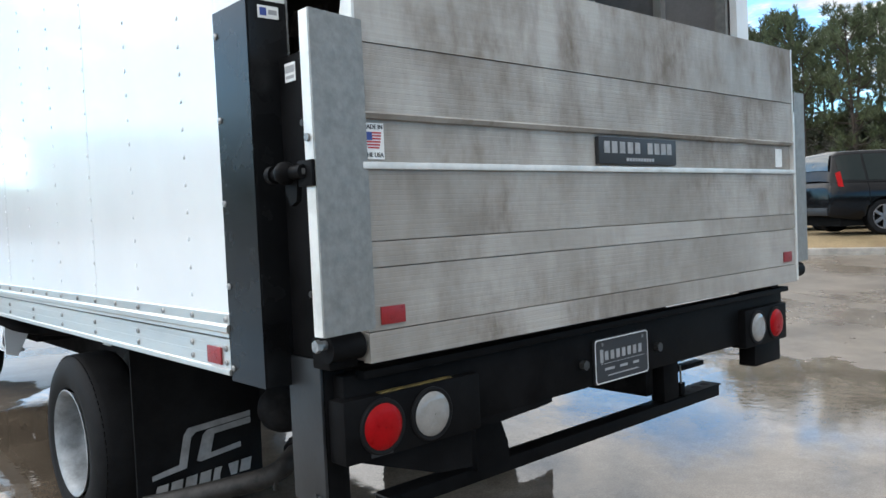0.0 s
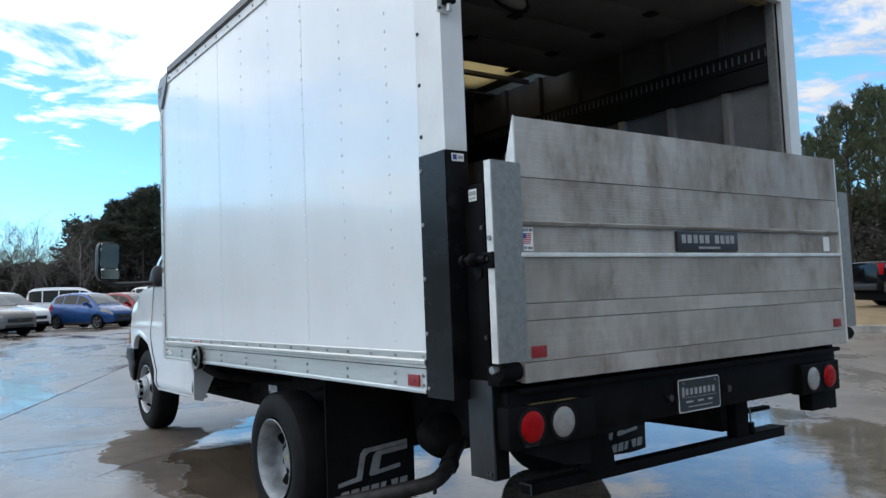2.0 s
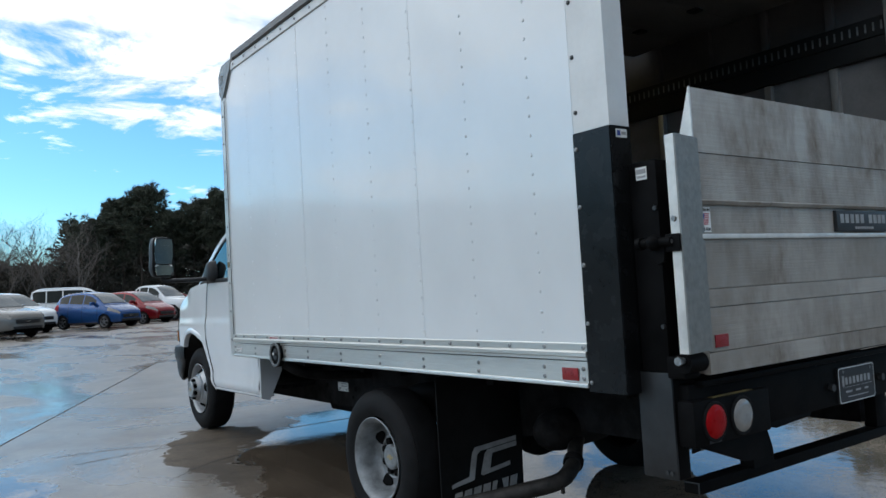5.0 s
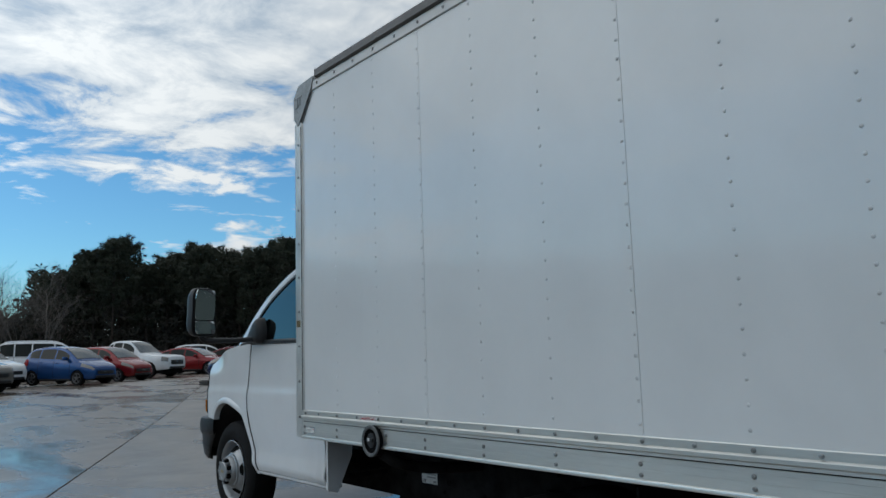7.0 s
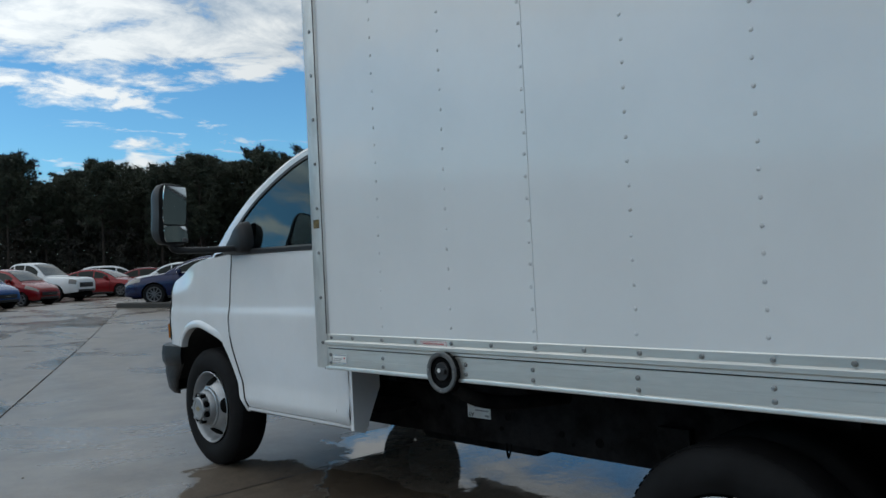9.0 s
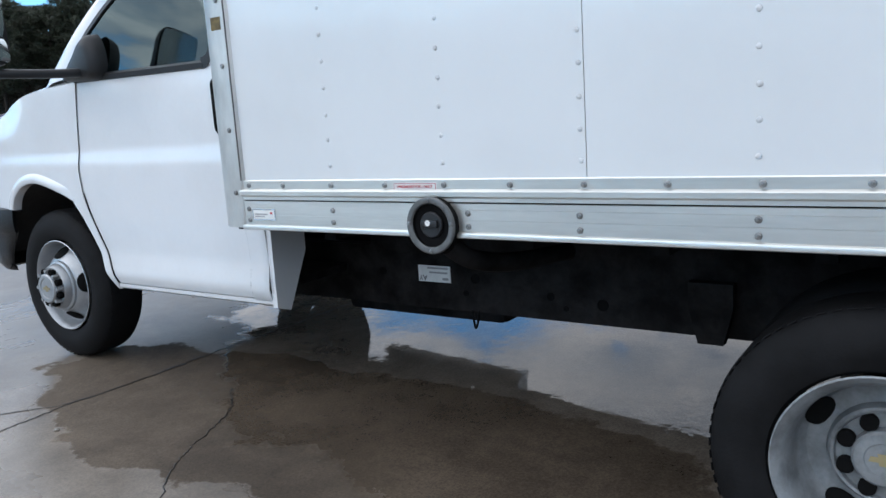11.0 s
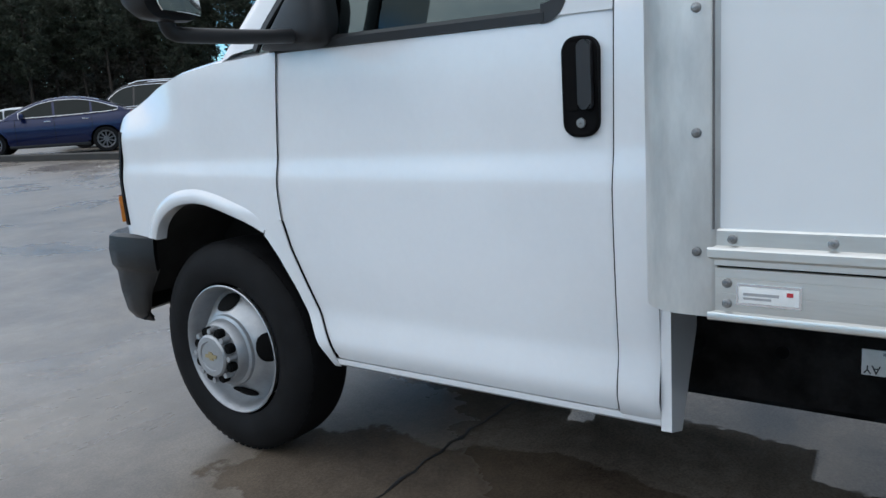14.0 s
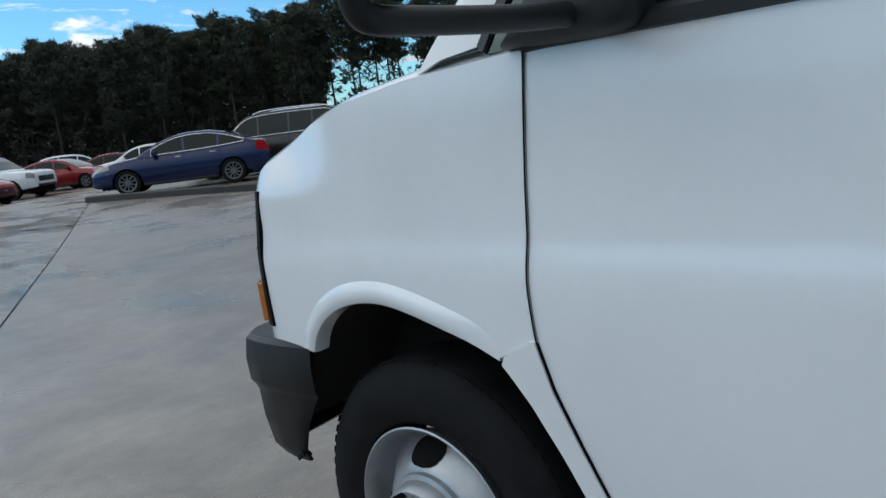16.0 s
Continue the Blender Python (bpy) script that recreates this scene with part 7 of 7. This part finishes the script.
    cuts = [S["screen"][0] + 0.32, *S["pillars"], S["back"][0] + 0.02 if shape != "sedan" else 4.02]
    for s in (-1, 1):
        for y0, y1 in zip(cuts, cuts[1:]):
            rows = []
            for k in range(8):
                y = y0 + 0.03 + (y1 - y0 - 0.06) * k / 7
                tall = max(0.03, on(ROOF, y) - on(LINE, y))
                v0, v1 = 0.045 / tall, max(0.09 / tall, 1 - 0.055 / tall)
                rows.append([(s * p[0], p[1], p[2]) for p in (cabin(y, v0 + (v1 - v0) * q / 3, 0.006) for q in range(4))])
            pane(rows, "side_window")
        for y in [S["screen"][0] + 0.22, *S["pillars"]]:
            b = bmesh.new()
            sheet(b, [[(s * p[0], p[1], p[2]) for p in (shell(y + e, k, 0.002) for e in (-0.006, 0.006))] for k in (1, 2, 3, 4, 5, 6)])
            part("door_seam", solid(b, 0.003), "gap", body)
        part("sill_trim", boxes((s * Wd * 0.86, s * Wd * 0.965, fy(S["axles"][1] - R * 1.2), fy(S["axles"][0] + R * 1.2), low - 0.02, low + 0.06), bevel=0.02), "plastic", body)
    # wheels
    for ax in S["axles"]:
        for s in (-1, 1):
            b = bmesh.new()
            x = s * (Wd * 0.985)
            lathe(b, [(-0.20 * s, R * 0.6), (-0.20 * s, R * 0.97), (-0.16 * s, R), (-0.03 * s, R), (0.0, R * 0.95), (0.006 * s, R * 0.82), (-0.008 * s, R * 0.70), (-0.02 * s, R * 0.69)], (x, fy(ax), R), 28)
            tyre = part("wheel", b, "rubber", car, "black tyre")
            b = bmesh.new()
            lathe(b, [(-0.35 * s, R * 0.4), (-0.35 * s, R * 1.075), (-0.025 * s, R * 1.075)], (x, fy(ax), R), 28)
            for v in b.verts:
                v.co.z = max(v.co.z, 0.22)
            part("wheel_well", b, "gap", body)
            b = bmesh.new()
            lathe(b, [(-0.004 * s, R * 0.70), (0.002 * s, R * 0.68), (-0.012 * s, R * 0.62), (-0.06 * s, R * 0.60)], (x, fy(ax), R), 28)
            for k in range(spokes):
                m = Matrix.Translation((x, fy(ax), R)) @ Matrix.Rotation(2 * math.pi * k / spokes, 4, "X")
                bmesh.ops.create_cube(b, size=1, matrix=m @ Matrix.Translation((-0.014 * s, 0, R * 0.36)) @ Matrix.Diagonal((0.03, R * (0.09 if spokes > 6 else 0.17), R * 0.60, 1)))
            rod(b, (x - 0.04 * s, fy(ax), R), (x - 0.002 * s, fy(ax), R), R * 0.16, n=12)
            # black disc that gives the gaps between the spokes their shade
            part("spoke_backing", rod(bmesh.new(), (x - 0.10 * s, fy(ax), R), (x - 0.075 * s, fy(ax), R), R * 0.66, n=20), "gap", tyre)
            part("rim", b, "car_rim", tyre, "bright wheel rim")
    # lamps, grille, bumpers, mirrors, handles
    def patch(y0, y1, k0, k1, side, name_, material, word=""):
        b = bmesh.new()
        sheet(b, [[(side * p[0], p[1], p[2]) for p in (shell(y0 + (y1 - y0) * u / 5, k0 + (k1 - k0) * q / 4, 0.007) for q in range(5))] for u in range(6)])
        part(name_, solid(b, 0.006), material, body, word)
    tall = shape in ("suv", "pickup")
    for s in (-1, 1):
        patch(0.02, 0.30 if tall else 0.52, 3.2 if tall else 4.3, 5.6 if tall else 6.1, s, "headlamp", "clear_lens", "clear headlamp")
        if shape != "suv":
            patch(L - (0.16 if tall else 0.34), L - 0.012, 2.9 if tall else 3.4, 5.6, s, "tail_lamp", "red_lens", "red tail lamp")
        if shape in ("suv", "crossover"):
            y = S["back"][0] - 0.05
            b = bmesh.new()
            sheet(b, [[(s * p[0], p[1], p[2]) for p in (cabin(yy, v, 0.008) for v in (-0.18, 0.0, 0.2, 0.38))] for yy in (y, y + 0.06, y + 0.11)])
            part("tail_lamp", solid(b, 0.006), "red_lens", body, "tall red tail lamp")
        x, yy, z = cabin(S["screen"][0] + 0.42, 0.12)
        part("wing_mirror", boxes((s * (x + 0.03), s * (x + 0.22), yy - 0.05, yy + 0.07, z - 0.02, z + 0.12), bevel=0.03), color, body)
        for y in list(S["pillars"])[:2]:
            p = shell(y - 0.16, 4.7)
            part("door_handle", boxes((s * (p[0] - 0.005), s * (p[0] + 0.022), p[1] - 0.08, p[1] + 0.08, p[2] - 0.012, p[2] + 0.014), bevel=0.006), "chrome" if spokes > 6 else color, body)
    top0 = S["line"][0][1]
    part("grille", boxes((-half(0) * 0.72, half(0) * 0.72, fy(0.05), fy(-0.012), top0 - 0.19 - 0.08 * tall, top0 - 0.05), bevel=0.012), "plastic", body, "black grille")
    part("badge", boxes((-0.09, 0.09, fy(0.02), fy(-0.018), top0 - 0.125, top0 - 0.105), bevel=0.004), "chrome", body)
    part("bumper", boxes((-half(0) * 0.86, half(0) * 0.86, fy(0.08), fy(-0.02), low + 0.07, low + 0.17), bevel=0.02), "plastic", body)
    part("bumper", boxes((-half(L) * 0.92, half(L) * 0.92, fy(L + 0.03), fy(L - 0.08), low + 0.10, low + 0.27), bevel=0.025), "plastic", body)
    if rails:
        y0, y1 = S["screen"][1] + 0.15, S["back"][0] - 0.15
        for s in (-1, 1):
            b = bmesh.new()
            path = []
            for k in range(9):
                y = y0 + (y1 - y0) * k / 8
                path.append((s * (cabin(y, 1.0)[0] - 0.10), fy(y), on(ROOF, y) + (0.012 if k in (0, 8) else 0.055)))
            pipe(b, path, 0.022, 6)
            part("roof_rail", b, "chrome", body)
    if spokes > 6 or rails:
        for s in (-1, 1):
            span = [cuts[0] + (cuts[-1] - cuts[0]) * k / 16 for k in range(17)]
            loop = []
            for side, yy in [(1, y) for y in span] + [(0, y) for y in reversed(span)]:
                high = max(0.03, on(ROOF, yy) - on(LINE, yy))
                loop.append(cabin(yy, max(0.10 / high, 1 - 0.04 / high) if side else 0.03 / high, 0.008))
            loop.append(loop[0])
            b = bmesh.new()
            pipe(b, [(s * p[0], p[1], p[2]) for p in loop], 0.013, 6)
            part("window_trim", b, "chrome", body, "chrome window surround")
    return car


def stand(x, y, heading, lift=0.0):
    """heading: the nose's direction, degrees from +y towards +x."""
    return pose(x, y, ground_z(x, y) + lift, 0, 0, -heading)


vehicle("hatchback", "hatch", "p_blue", "small light blue hatchback parked in the row", stand(5.45, 34.0, 149), 5)
vehicle("hatchback", "hatch", "p_red", "small bright red hatchback parked in the row", stand(7.6, 36.3, 149), 5)
vehicle("pickup_truck", "pickup", "p_white", "white pickup truck parked behind small cars", stand(9.8, 41.2, 143), 6, category="pickup")
vehicle("crossover", "crossover", "p_silver", "silver crossover parked in the row", stand(1.0, 31.6, 150), 5)
vehicle("suv", "suv", "p_white", "white van-like suv with roof rails", stand(6.5, 42.0, 105), 6, True)
vehicle("crossover", "crossover", "p_white", "white crossover parked behind a silver one", stand(2.15, 35.6, 152), 5)
vehicle("sedan", "sedan", "p_red", "red sedan parked beyond the pickup", stand(14.0, 43.5, 140), 6)
vehicle("sedan", "sedan", "p_darkred", "dark red sedan parked with its tail out", stand(16.3, 44.5, -62), 6)
vehicle("crossover", "crossover", "p_white", "white crossover with dark windows", stand(17.3, 42.0, -52), 6)
vehicle("sedan", "sedan", "p_navy", "navy blue sedan with chrome trim and multi-spoke wheels", stand(9.98, 24.3, -54, 0.0), 10)
vehicle("suv", "suv", "p_brown", "dark brown suv with roof rails and chrome window trim", stand(13.6, 25.6, -40, 0.0), 6, True)
vehicle("suv", "suv", "p_black", "black suv with roof rails parked in line", stand(17.2, 24.4, -40, 0.0), 6, True)
vehicle("suv", "suv", "p_black", "large black suv with red tail lamps on the verge", stand(19.45, 4.70, 126, 0.372), 6)
vehicle("pickup_truck", "pickup", "p_black", "dark pickup truck with bright wheels on the verge", stand(21.8, 6.6, 126, 0.36), 8, category="pickup")
for az, d, c, kind, word in ((12.0, 48, "p_silver", "sedan", "silver sedan in the far row"), (15.5, 52, "p_darkred", "sedan", "dark red sedan in the far row"), (19.0, 53, "p_white", "crossover", "white crossover in the far row"),
                             (22.5, 50, "p_silver", "sedan", "grey sedan in the far row"), (25.5, 48, "p_white", "hatch", "white hatchback in the far row"), (28.5, 46, "p_black", "crossover", "black crossover in the far row"), (8.5, 50, "p_red", "crossover", "red crossover in the far row")):
    vehicle("parked_car", kind, c, word, stand(*place(az, d), 110), 5)
